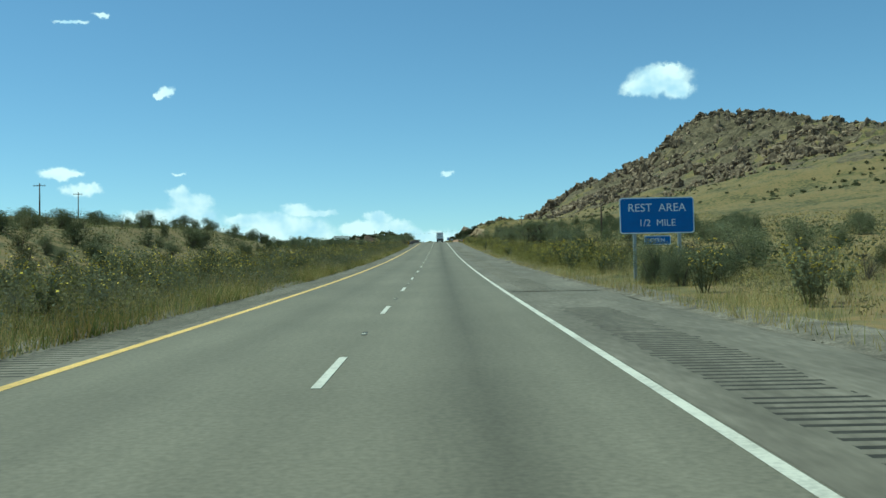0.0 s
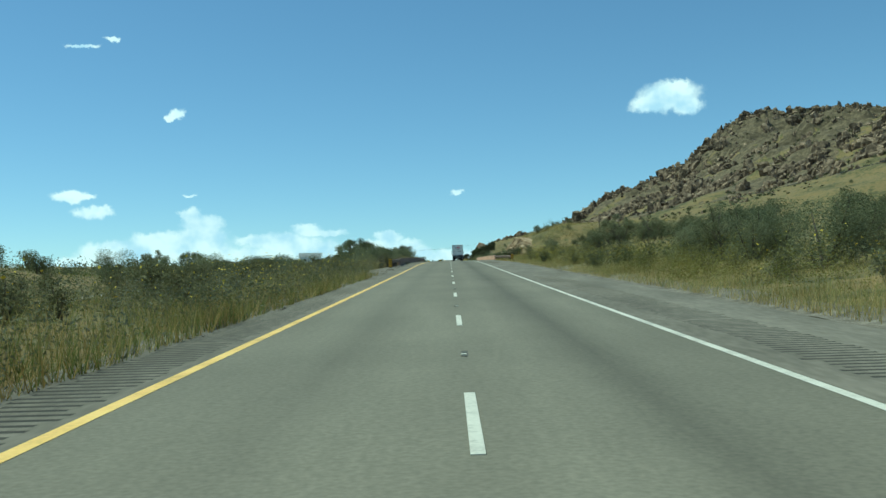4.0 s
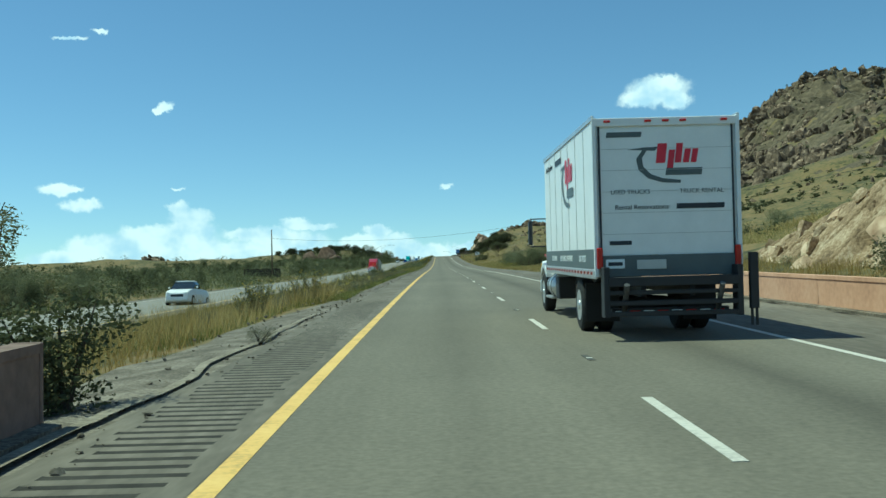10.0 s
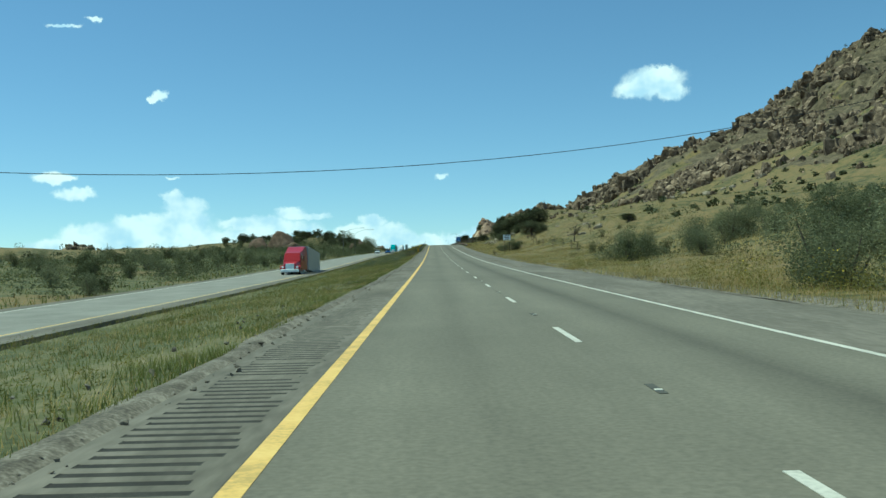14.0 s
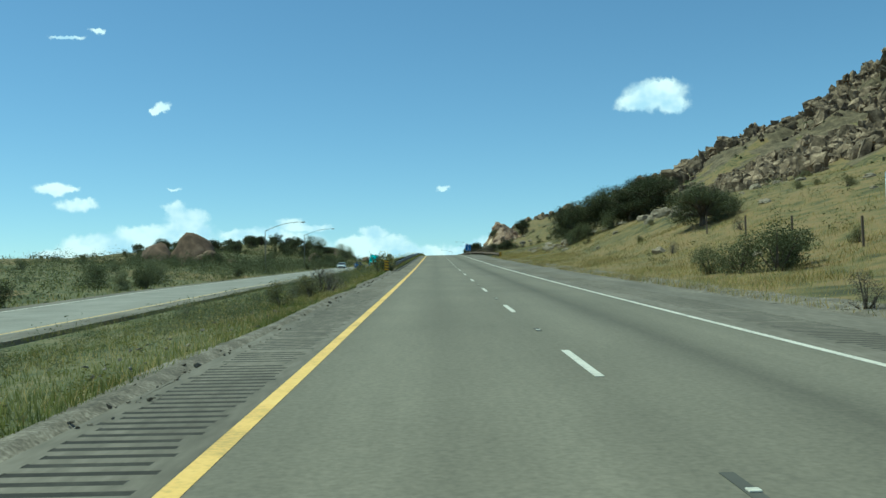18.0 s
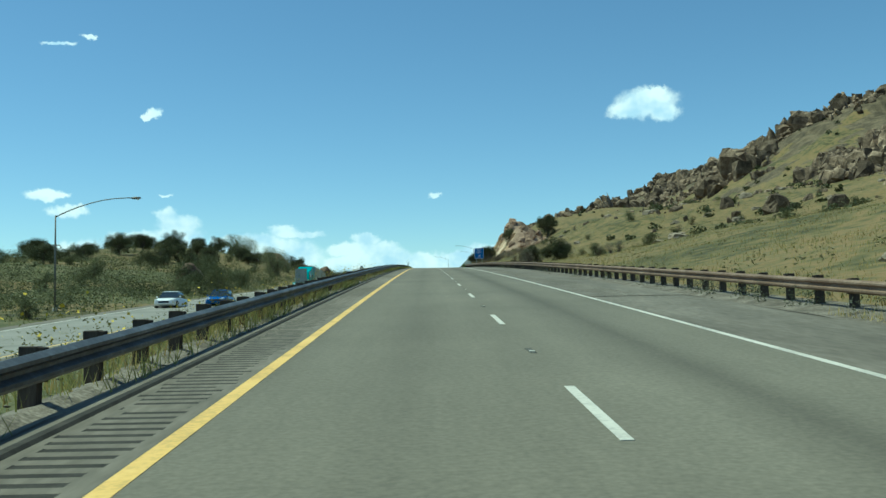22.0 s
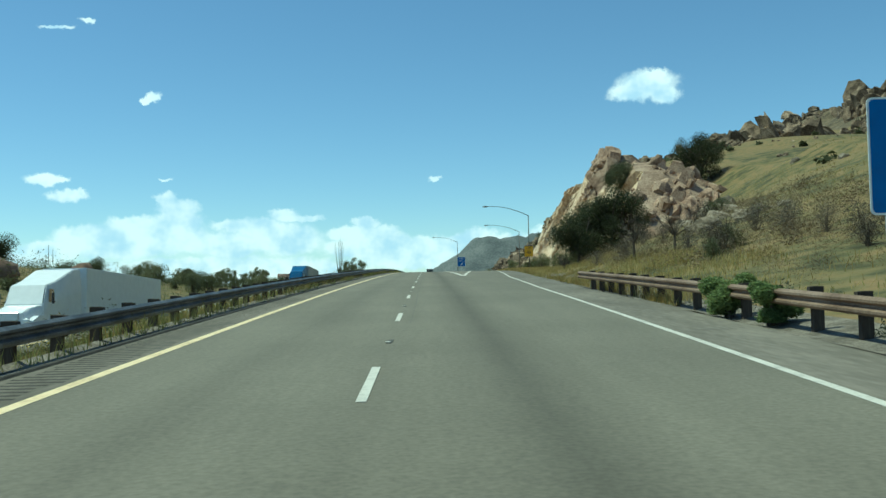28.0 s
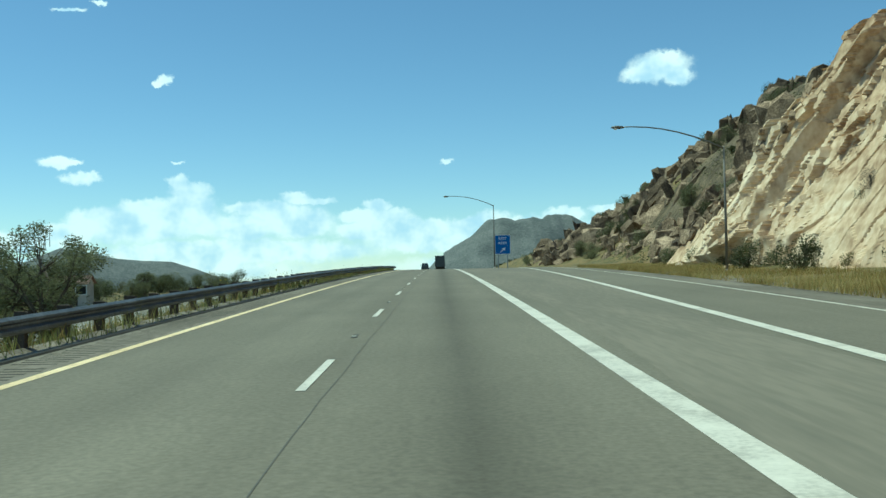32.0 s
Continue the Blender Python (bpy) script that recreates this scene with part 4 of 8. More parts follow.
marker(-5.7, 695.3, float(road_z(695.3)), "weathered striped end post of the median guardrail")
marker(8.45, 770.3, float(road_z(770.3)), "striped end post of the guardrail below the slope")


def barrier(x, y0, y1, side, label, mat):
    """Bridge parapet: a row of cast panels with a coping."""
    b = thing("barrier_wall", label, "concrete barrier", (0, 0, 0), "bridge walls")
    prof = [(0, -0.4), (0, 0.70), (-side * 0.26, 0.70), (-side * 0.26, -0.4)]
    cap = [(side * 0.02, 0.70), (side * 0.02, 0.79), (-side * 0.28, 0.79), (-side * 0.28, 0.70)]
    kerb = [(side * 0.02, -0.1), (side * 0.2, -0.1), (side * 0.2, 0.03), (side * 0.02, 0.05)]
    yy = y0
    while yy < y1 - 0.1:
        e = min(yy + 6.0, y1)
        sweep("panel", prof if side < 0 else prof[::-1], x, yy + 0.01, e - 0.01, 3, mat, b)
        sweep("coping", cap if side < 0 else cap[::-1], x, yy + 0.004, e - 0.004, 3, mat, b)
        sweep("kerb", kerb if side < 0 else kerb[::-1], x, yy + 0.006, e - 0.006, 3, "gravel", b)
        yy += 6.0
    for yy, f in ((y0, 1), (y1, -1)):
        part("end_face", box_bm(0.3, 0.06, 1.2, -0.4, 0.01), mat, b).matrix_basis = pose(x - side * 0.13, yy, float(road_z(yy)))
    return b


# this wall wears the darkened copy, so its shade is partly painted
barrier(-5.85, 246.5, 354, 1, "low pinkish concrete bridge wall, its road face in shade", "barrier_shade_tone")
barrier(7.45, 297, 402, -1, "low sunlit salmon concrete bridge wall", "barrier_concrete")


# ---------------------------------------------------------------- poles, lamps and signs
def tube_bm(points, radii, segs=8, cap=True):
    """A round tube through points with a radius at each."""
    bm = bmesh.new()
    rings = []
    pts = [Vector(p) for p in points]
    for i, p in enumerate(pts):
        d = (pts[min(i + 1, len(pts) - 1)] - pts[max(i - 1, 0)]).normalized()
        q = d.to_track_quat("Z", "Y")
        rings.append([bm.verts.new(p + q @ Vector((math.cos(a) * radii[i], math.sin(a) * radii[i], 0))) for a in [6.28318 * k / segs for k in range(segs)]])
    for a, b in zip(rings, rings[1:]):
        for k in range(segs):
            bm.faces.new((a[k], a[(k + 1) % segs], b[(k + 1) % segs], b[k]))
    if cap:
        bm.faces.new(rings[0][::-1])
        bm.faces.new(rings[-1])
    return bm


def street_lamp(x, y, z, reach, height, label):
    """Galvanised mast with a long bowed arm and a cobra head; reach is signed."""
    t = thing("street_lamp", label, "street lamp", (x, y, z), "road lamps")
    part("base", tube_bm([(0, 0, -0.15), (0, 0, 0.22), (0, 0, 0.25)], [0.2, 0.2, 0.1], 10), "cap_concrete", t)
    part("mast", tube_bm([(0, 0, 0), (0, 0, height * 0.5), (0, 0, height)], [0.10, 0.08, 0.055], 10), "steel_pole", t, smooth=True)
    arm = [(reach * u, 0, height - 0.12 + 1.45 * math.sin(min(1.0, u * 1.12) * 1.5708) ** 0.9) for u in (0, 0.15, 0.3, 0.45, 0.6, 0.75, 0.9, 1.0)]
    part("arm", tube_bm(arm, [0.055, 0.05, 0.047, 0.044, 0.042, 0.04, 0.038, 0.036], 8), "steel_pole", t, smooth=True)
    bm = bmesh.new()
    bmesh.ops.create_uvsphere(bm, u_segments=12, v_segments=8, radius=1.0, matrix=Matrix.Translation((reach * 1.04, 0, arm[-1][2] - 0.02)) @ Matrix.Diagonal((0.42, 0.17, 0.11, 1)))
    head = part("lamp_head", bm, "steel_pole", t, "grey cobra-head lamp", smooth=True)
    part("lens", tube_bm([(reach * 1.06, 0, arm[-1][2] - 0.16), (reach * 1.06, 0, arm[-1][2] - 0.06)], [0.10, 0.14], 10), "sign_white", head)
    return t


for x, y, rr, hh in ((15.6, 1101.4, -6.0, 8.1), (19.6, 1156.5, -6.4, 8.0), (9.4, 1231, -6.4, 9.0)):
    street_lamp(x, y, float(road_z(y)) - 0.05, rr, hh, "tall grey street lamp with a bowed arm over the ramp")
for x, y in ((-30.7, 782.5), (-31.3, 835.3)):
    z = lz(x, y)
    street_lamp(x, y, z, 6.2, float(road_z(y)) + 5.2 - z, "tall grey street lamp with bowed arm beside the opposite carriageway")


def text_part(body, size, parent, m, mat, name="lettering", sx=1.0):
    cu = bpy.data.curves.new(name, "FONT")
    cu.body, cu.size, cu.align_x, cu.align_y, cu.extrude = body, size, "CENTER", "CENTER", 0.002
    tmp = new(name, cu)
    dg = bpy.context.evaluated_depsgraph_get()
    me = bpy.data.meshes.new_from_object(tmp.evaluated_get(dg))
    bpy.data.objects.remove(tmp)
    me.materials.clear()
    me.materials.append(MATS[mat])
    ob = new(name, me)
    ob.parent = parent
    ob.matrix_basis = m @ Matrix.Diagonal((sx, 1, 1, 1))
    return ob


def round_panel(w, h, r, y, d=0.02):
    """An upright plate with rounded corners, its face towards -y."""
    bm = bmesh.new()
    pts = []
    for cx, cz, a0 in ((w / 2 - r, h / 2 - r, 0), (-w / 2 + r, h / 2 - r, 90), (-w / 2 + r, -h / 2 + r, 180), (w / 2 - r, -h / 2 + r, 270)):
        for k in range(5):
            a = radians(a0 + 22.5 * k)
            pts.append((cx + r * math.cos(a), cz + r * math.sin(a)))
    f = [bm.verts.new((p, y, q)) for p, q in pts]
    b = [bm.verts.new((p, y + d, q)) for p, q in pts]
    bm.faces.new(f)
    bm.faces.new(b[::-1])
    for i in range(len(f)):
        j = (i + 1) % len(f)
        bm.faces.new((f[i], b[i], b[j], f[j]))
    return bm


def road_sign(x, y, z, w, h, bottom, lines, label, color="sign_blue", ink_mat="sign_white", posts=2, extra=None, arrow=False, rz=0.0, text_size=0.4):
    t = thing("road_sign", label, "road sign", (x, y, z), "", "", rz)
    cz = bottom + h / 2
    for k in range(posts):
        px = 0 if posts == 1 else (-w * 0.3 + k * w * 0.6)
        part("post", box_bm(0.13, 0.13, bottom + h * 0.9 + 0.4, -0.4, 0.006), "sign_back", t).matrix_basis = pose(px, 0.09, 0)
    panel = part("panel", round_panel(w, h, 0.12, 0, 0.018), ink_mat, t)
    panel.matrix_basis = pose(0, 0, cz)
    face = part("face", round_panel(w - 0.09, h - 0.09, 0.10, -0.006, 0.004), color, panel)
    for i, (body, dz, s) in enumerate(lines):
        text_part(body, s, panel, pose(0, -0.012, dz, 90, 0, 0), ink_mat)
    if arrow:
        bm = bmesh.new()
        pts = [(-0.26, -0.20), (-0.20, -0.27), (0.10, 0.03), (0.20, -0.07), (0.26, 0.24), (-0.06, 0.18), (0.04, 0.09)]
        vs = [bm.verts.new((p * w / 1.6, -0.012, -h * 0.28 + q * w / 1.6)) for p, q in pts]
        bm.faces.new(vs)
        part("arrow", bm, ink_mat, panel, "white slanting arrow")
    if extra:
        ew, eh, ez, body = extra
        small = part("lower_panel", round_panel(ew, eh, 0.05, 0, 0.018), ink_mat, t, "small blue plate")
        small.matrix_basis = pose(0, 0, ez)
        part("face", round_panel(ew - 0.06, eh - 0.06, 0.04, -0.006, 0.004), color, small)
        text_part(body, eh * 0.62, small, pose(0, -0.012, 0, 90, 0, 0), ink_mat)
    return t


road_sign(10.45, 39.3, float(road_z(39.3)), 3.1, 1.5, 2.0, [("REST  AREA", 0.31, 0.47), ("1/2  MILE", -0.32, 0.40)], "large blue rest area sign on two posts in the weeds",
          extra=(1.1, 0.38, 1.72, "OPEN"))
road_sign(10.95, 983, float(road_z(983)), 2.15, 2.45, 2.15, [("REST", 0.78, 0.5), ("AREA", 0.2, 0.5)], "blue rest area sign with a slanting arrow", arrow=True)
road_sign(10.25, 1226, float(road_z(1226)) - 0.1, 2.1, 2.6, 2.0, [("REST", 0.8, 0.52), ("AREA", 0.2, 0.52)], "blue rest area sign with arrow at the ramp's nose", arrow=True)
sg = thing("exit_speed_sign", "yellow exit speed sign strapped to a lamp mast", "road sign", (15.55, 1101.22, float(road_z(1101.2))))
pan = part("panel", round_panel(1.22, 0.5, 0.05, 0, 0.015), "sign_yellow", sg)
pan.matrix_basis = pose(0, 0, 3.2)
text_part("EXIT", 0.34, pan, pose(0, -0.008, 0, 90, 0, 0), "ink")
pan = part("panel", round_panel(1.22, 0.95, 0.05, 0, 0.015), "sign_yellow", sg)
pan.matrix_basis = pose(0, 0, 2.45)
text_part("45", 0.62, pan, pose(0, -0.008, 0.14, 90, 0, 0), "ink")
text_part("M.P.H.", 0.2, pan, pose(0, -0.008, -0.32, 90, 0, 0), "ink")
for zz in (2.2, 2.7, 3.2):
    part("strap", tube_bm([(0.05, 0.17, zz - 0.02), (0.05, 0.17, zz + 0.02)], [0.12, 0.12], 10), "steel_pole", sg)


def back_sign(x, y, z, w, h, bottom, label, mat="sign_back", rz=0.0):
    """A sign seen from behind: panel, stiffeners and two posts."""
    t = thing("road_sign", label, "road sign", (x, y, z), "", "", rz)
    part("panel", round_panel(w, h, 0.05, 0, 0.02), mat, t).matrix_basis = pose(0, 0, bottom + h / 2)
    for s in (-0.32, 0.32):
        part("post", box_bm(0.09, 0.09, bottom + h + 0.3, -0.3, 0.004), "sign_back", t).matrix_basis = pose(s * w, -0.07, 0)
    for s in (0.25, 0.75):
        part("stiffener", box_bm(w * 0.92, 0.04, 0.06, 0, 0.004), "sign_back", t).matrix_basis = pose(0, -0.03, bottom + h * s)
    return t


back_sign(-12.4, 841, lz(-12.4, 841), 1.0, 1.6, 1.0, "grey back of a road sign on two posts in the median")
ws = thing("road_sign", "small white sign on two posts in the grass", "road sign", (10.3, 645, lz(10.3, 645)))
wp = part("panel", round_panel(1.25, 0.95, 0.05, 0, 0.02), "sign_white", ws)
wp.matrix_basis = pose(0, 0, 2.75)
for k in range(3):
    part("text_bar", box_bm(0.9 - 0.1 * k, 0.008, 0.12, 0), "ink", wp).matrix_basis = pose(0, -0.006, 0.22 - 0.28 * k)
for s in (-0.42, 0.42):
    part("post", box_bm(0.08, 0.08, 3.3, -0.3, 0.004), "post_wood", ws).matrix_basis = pose(s, 0.06, 0)
for k in range(9):                                           # old fence line on the slope
    fx, fy = 18.0 + 0.6 * math.sin(k), 616 + 9.5 * k
    fp = thing("fence_post", "thin weathered timber fence post on the grassy slope", "fence post", (fx, fy, lz(fx, fy)), "fence posts")
    part("post", box_bm(0.10, 0.10, 1.7, -0.3, 0.01), "pole_wood", fp)
back_sign(-12.0, 915, lz(-12, 915), 0.7, 0.7, 1.2, "small grey sign back in the median")
hb = thing("billboard", "long dark board fence seen from behind", "billboard", (-38.9, 543, float(road_z(543)) - 1.5))
for k in range(12):
    part("plank", box_bm(0.62, 0.05, 2.15 + 0.06 * math.sin(k * 2.1), 0.1, 0.006), "dark_board", hb).matrix_basis = pose(-3.55 + 0.645 * k, 0, 0)
for k in range(4):
    part("post", box_bm(0.16, 0.16, 2.7, -0.5, 0.006), "post_wood", hb).matrix_basis = pose(-3.3 + 2.2 * k, -0.12, 0)


def utility_pole(x, y, top_z, label, arms=1):
    z = lz(x, y)
    h = top_z - z
    t = thing("utility_pole", label, "utility pole", (x, y, z), "utility poles")
    part("pole", tube_bm([(0, 0, -0.4), (0.02, 0, h * 0.5), (0.0, 0, h)], [0.16, 0.14, 0.10], 10), "pole_wood", t, smooth=True)
    for k in range(arms):
        a = part("crossarm", box_bm(2.2, 0.10, 0.12, 0, 0.01), "pole_wood", t)
        a.matrix_basis = pose(0, -0.12, h - 0.5 - 0.9 * k)
        for s in (-0.95, -0.35, 0.35, 0.95):
            part("insulator", tube_bm([(s, 0, 0.12), (s, 0, 0.2), (s, 0, 0.26)], [0.03, 0.05, 0.03], 6), "sign_back", a)
    return t, Vector((x, y, z + h))


w1, w1t = utility_pole(-34.3, 528.8, 33.9, "leaning wooden utility pole with a single wire", 0)
w2, w2t = utility_pole(35.2, 543.7, 39.2, "wooden utility pole on the grassy slope", 1)
w3, w3t = utility_pole(30.2, 328.2, 26.0, "wooden utility pole beyond the bridge wall", 1)
w4, w4t = utility_pole(27.0, 149, float(road_z(149)) + 8.5, "wooden utility pole among the roadside shrubs", 1)
for (xx, yy, hh) in ((-84.7, 227, 14.0), (-92, 300, 12.0), (-70, 170, 13.0), (60, 452, 11.5), (75, 640, 14)):
    utility_pole(xx, yy, float(road_z(yy)) + hh, "distant wooden utility pole on the skyline", 1)


def hanging(a, b, sag, label):
    pts = [a.lerp(b, u / 24) - Vector((0, 0, sag * 4 * (u / 24) * (1 - u / 24))) for u in range(25)]
    w = part("wire", tube_bm(pts, [0.02] * 25, 5), "wire")
    return tagged(w, label, "overhead wire")


hanging(w1t - Vector((0, 0, 1.7)), w2t - Vector((0, 0, 0.2)), 3.1, "thin overhead wire slung across the road between poles")
hanging(w4t - Vector((0, 0, 0.4)), w3t - Vector((0, 0, 0.4)), 2.0, "thin overhead wire running along the slope")
hanging(w3t - Vector((0, 0, 0.4)), w2t - Vector((0, 0, 0.4)), 2.2, "thin overhead wire between poles on the slope")

# ---------------------------------------------------------------- plants
def unit_rand(n):
    v = rng.normal(size=(n, 3))
    return v / np.linalg.norm(v, axis=1)[:, None]


def leaf_quads(c, size, aspect=0.55, droop=0.0):
    """Small bent leaves (two triangles each) at the points c."""
    n = len(c)
    u = unit_rand(n)
    u[:, 2] = u[:, 2] * 0.7 - droop
    v = np.cross(u, unit_rand(n))
    v /= np.linalg.norm(v, axis=1)[:, None] + 1e-9
    s = size * rng.uniform(0.6, 1.35, n)[:, None]
    a, b = u * s * 0.5, v * s * 0.5 * aspect
    V = np.stack([c - a, c + b, c + a, c - b], 1)
    F = (np.arange(n) * 4)[:, None] + np.array([[0, 1, 2, 3]])
    return V.reshape(-1, 3), F


def leaf_tris(c, size, aspect=0.6):
    """Single pointed leaves, one triangle each, for what stands far off or in great numbers."""
    V, F = leaf_quads(c, size, aspect)
    V = V.reshape(-1, 4, 3)[:, :3]
    return V.reshape(-1, 3), np.arange(len(V) * 3).reshape(-1, 3)


def blob_points(n, blobs, shell=0.45):
    """Points in a set of balls, thicker towards their skins."""
    bl = np.array(blobs, float)
    w = bl[:, 3] ** 2
    k = rng.choice(len(bl), n, p=w / w.sum())
    r = bl[k, 3] * (shell + (1 - shell) * rng.random(n) ** 0.5) * rng.uniform(0.8, 1.12, n)
    d = unit_rand(n)
    return bl[k, :3] + d * r[:, None] * np.array([1, 1, 0.82])


def join_tubes(tubes, segs=5):
    VV, FF, off = [], [], 0
    for pts, rad in tubes:
        bm = tube_bm(pts, rad, segs, cap=False)
        bm.verts.index_update()
        VV.append(np.array([v.co for v in bm.verts]))
        FF.append(np.array([[v.index for v in f.verts] for f in bm.faces]) + off)
        off += len(VV[-1])
        bm.free()
    return np.concatenate(VV), np.concatenate(FF)


def shrub(name, r, h, n, leaf, mat, label, category, group, blobs=6, aspect=0.5, stems=7):
    t = thing(name, label, category, (0, 0, -50), group)
    bl = []
    for k in range(blobs):
        a, d = rng.uniform(0, 6.28), r * rng.uniform(0.1, 0.62)
        rr = r * rng.uniform(0.3, 0.55)
        bl.append((math.cos(a) * d, math.sin(a) * d, h * (0.12 + 0.72 * (k + rng.uniform(0.2, 0.8)) / blobs) - rr * 0.2, rr))
    c = blob_points(n, bl, 0.3)
    c[:, 2] = np.maximum(c[:, 2], 0.03)
    V, F = leaf_quads(c, leaf, aspect)
    mesh_ob("foliage", V, F, mat, t)
    tubes = []
    for k in range(stems):
        b = bl[k % len(bl)]
        tubes.append(([(0.06 * rng.normal(), 0.06 * rng.normal(), -0.1), (b[0] * 0.5, b[1] * 0.5, b[2] * 0.55), (b[0], b[1], b[2] + b[3] * 0.4)], [0.03 * r + 0.01, 0.022 * r + 0.008, 0.006]))
    V, F = join_tubes(tubes)
    mesh_ob("branchwork", V, F, "bark", t, kind="stuff")
    return t


def tree(name, h, r, n, leaf, mat, label, group="", lean=0.0, trunk_r=0.22, clear=0.3, blobs=12, aspect=0.5, shell=0.35, multi=1, clump=1.0):
    """Tapered trunk, limbs that fork, and a crown of leaf clumps."""
    t = thing(name, label, "tree", (0, 0, -60), group)
    tubes, twigs, bl = [], [], []
    for k in range(multi):
        bx, by = (0, 0) if multi == 1 else (0.25 * math.cos(k * 2.2), 0.25 * math.sin(k * 2.2))
        tx, ty = lean * h + bx * 3 * (multi > 1), by * 3 * (multi > 1)
        tubes.append(([(bx, by, -0.3), (bx + tx * 0.4, by + ty * 0.4, h * clear * 0.6), (bx + tx, by + ty, h * clear)], [trunk_r * 1.25, trunk_r, trunk_r * 0.75]))
    for k in range(blobs):
        a, d = 2.4 * k + rng.uniform(-0.4, 0.4), r * math.sqrt((k + 0.6) / blobs) * 0.72
        zc = h * (clear + 0.08 - 0.10 * (trunk_r > 0.2)) + (h * (1 - clear) * 0.74) * rng.uniform(0.02, 1.0) * (1 - 0.4 * (d / r))
        rr = r * rng.uniform(0.26, 0.42) * clump
        p = (math.cos(a) * d + lean * h, math.sin(a) * d, zc)
        bl.append((*p, rr))
        q = tubes[k % multi][0][-1]
        mid = ((p[0] + q[0]) / 2 + 0.1 * r * rng.normal(), (p[1] + q[1]) / 2 + 0.1 * r * rng.normal(), (p[2] + q[2]) / 2 + 0.05 * h)
        twigs.append(([q, mid, p], [trunk_r * 0.5, trunk_r * 0.3, trunk_r * 0.1]))
        for j in range(3):
            e = unit_rand(1)[0] * rr * 0.9
            twigs.append(([mid, (p[0] + e[0] * 0.5, p[1] + e[1] * 0.5, p[2] + e[2] * 0.5), (p[0] + e[0], p[1] + e[1], p[2] + e[2])], [trunk_r * 0.2, trunk_r * 0.12, 0.012]))
    V, F = join_tubes(tubes, 8)
    mesh_ob("trunk", V, F, "bark", t, smooth=True)
    V, F = join_tubes(twigs, 5)
    mesh_ob("branchwork", V, F, "bark", t, kind="stuff")
    if n:
        V, F = leaf_quads(blob_points(n, bl, shell), leaf, aspect)
        mesh_ob("crown", V, F, mat, t)
    return t


def put(ob, x, y, s=1.0, rz=None, dz=0.0, sz=None, used=set()):
    """Stand the plant on the ground: the first time the pattern itself, then copies."""
    m = pose(x, y, lz(x, y) + dz, 0, 0, rng.uniform(0, 360) if rz is None else rz) @ Matrix.Diagonal((s, s, sz or s, 1))
    if ob.name not in used:
        used.add(ob.name)
        ob.matrix_basis = m
        return ob
    return copy_thing(ob, m @ Matrix.Diagonal((1 / ob.scale.x, 1 / ob.scale.y, 1 / ob.scale.z, 1)))


def flower_clump(label):
    """A stand of wild sunflowers: stems, leaves and yellow heads."""
    t = thing("sunflower_clump", label, "wildflowers", (0, 0, -55), "roadside sunflowers")
    tubes, heads = [], []
    for k in range(16):
        a, d, hh = rng.uniform(0, 6.28), rng.uniform(0, 0.35), rng.uniform(0.8, 1.5)
        e = Vector((math.cos(a) * (d + hh * 0.28), math.sin(a) * (d + hh * 0.28), hh))
        tubes.append(([(math.cos(a) * d * 0.4, math.sin(a) * d * 0.4, -0.1), (e.x * 0.55, e.y * 0.55, hh * 0.55), tuple(e)], [0.012, 0.009, 0.004]))
        heads.append(e)
        for j in range(2):
            f = e * rng.uniform(0.6, 0.95) + Vector((rng.normal() * 0.12, rng.normal() * 0.12, rng.normal() * 0.06))
            tubes.append(([tuple(e * 0.5), tuple(f)], [0.006, 0.003]))
            heads.append(f)
    V, F = join_tubes(tubes, 4)
    mesh_ob("stalk", V, F, "leaf_olive", t)
    c = np.concatenate([np.array([e * rng.uniform(0.2, 0.9) for _ in range(22)]) for e in heads[::3]])
    V, F = leaf_quads(c + rng.normal(0, 0.06, c.shape), 0.11, 0.6)
    mesh_ob("foliage", V, F, "leaf_green", t)
    VV, FF, EV, EF = [], [], [], []
    for e in heads:
        q = Vector((rng.normal() * 0.5 - 0.4, rng.normal() * 0.6 - 0.3, 0.8)).to_track_quat("Z", "Y")
        o = len(VV)
        VV.append(tuple(e))
        for k in range(16):
            rr = 0.040 if k % 2 == 0 else 0.020
            VV.append(tuple(e + q @ Vector((math.cos(k * 0.3927) * rr, math.sin(k * 0.3927) * rr, 0.008))))
        FF += [(o, o + 1 + k, o + 1 + (k + 1) % 16) for k in range(16)]
        o = len(EV)
        EV += [tuple(e + q @ Vector((math.cos(k * 1.047) * 0.016, math.sin(k * 1.047) * 0.016, 0.014))) for k in range(6)]
        EF.append(tuple(range(o, o + 6)))
    mesh_ob("blossom", VV, FF, "petal", t)
    mesh_ob("flower_center", EV, EF, "flower_eye", t)
    return t


OLIVE = [shrub("shrub", 1.0, 1.25, 2000, 0.085, "leaf_olive", "rounded olive-green desert shrub", "shrub", "roadside shrubs") for _ in range(2)]
OLIVE += [shrub("creosote_bush", 1.0, 1.45, 1900, 0.085, "leaf_olive", "upright open olive-green creosote bush", "shrub", "creosote bushes") for _ in range(2)]
SAGE = [shrub("sage_bush", 0.8, 0.8, 1800, 0.06, "leaf_sage", "pale grey-green sage bush", "shrub", "sage bushes", aspect=0.35) for _ in range(3)]
GREEN = [shrub("green_bush", 1.7, 2.3, 11000, 0.07, "leaf_green", "tall leafy green bush", "bush", "green bushes", 9, stems=10) for _ in range(3)]
DARK = [shrub("dark_bush", 1.6, 2.0, 4200, 0.11, "leaf_brush", "dense dark green rounded bush", "bush", "dark bushes", 8, stems=9) for _ in range(2)]
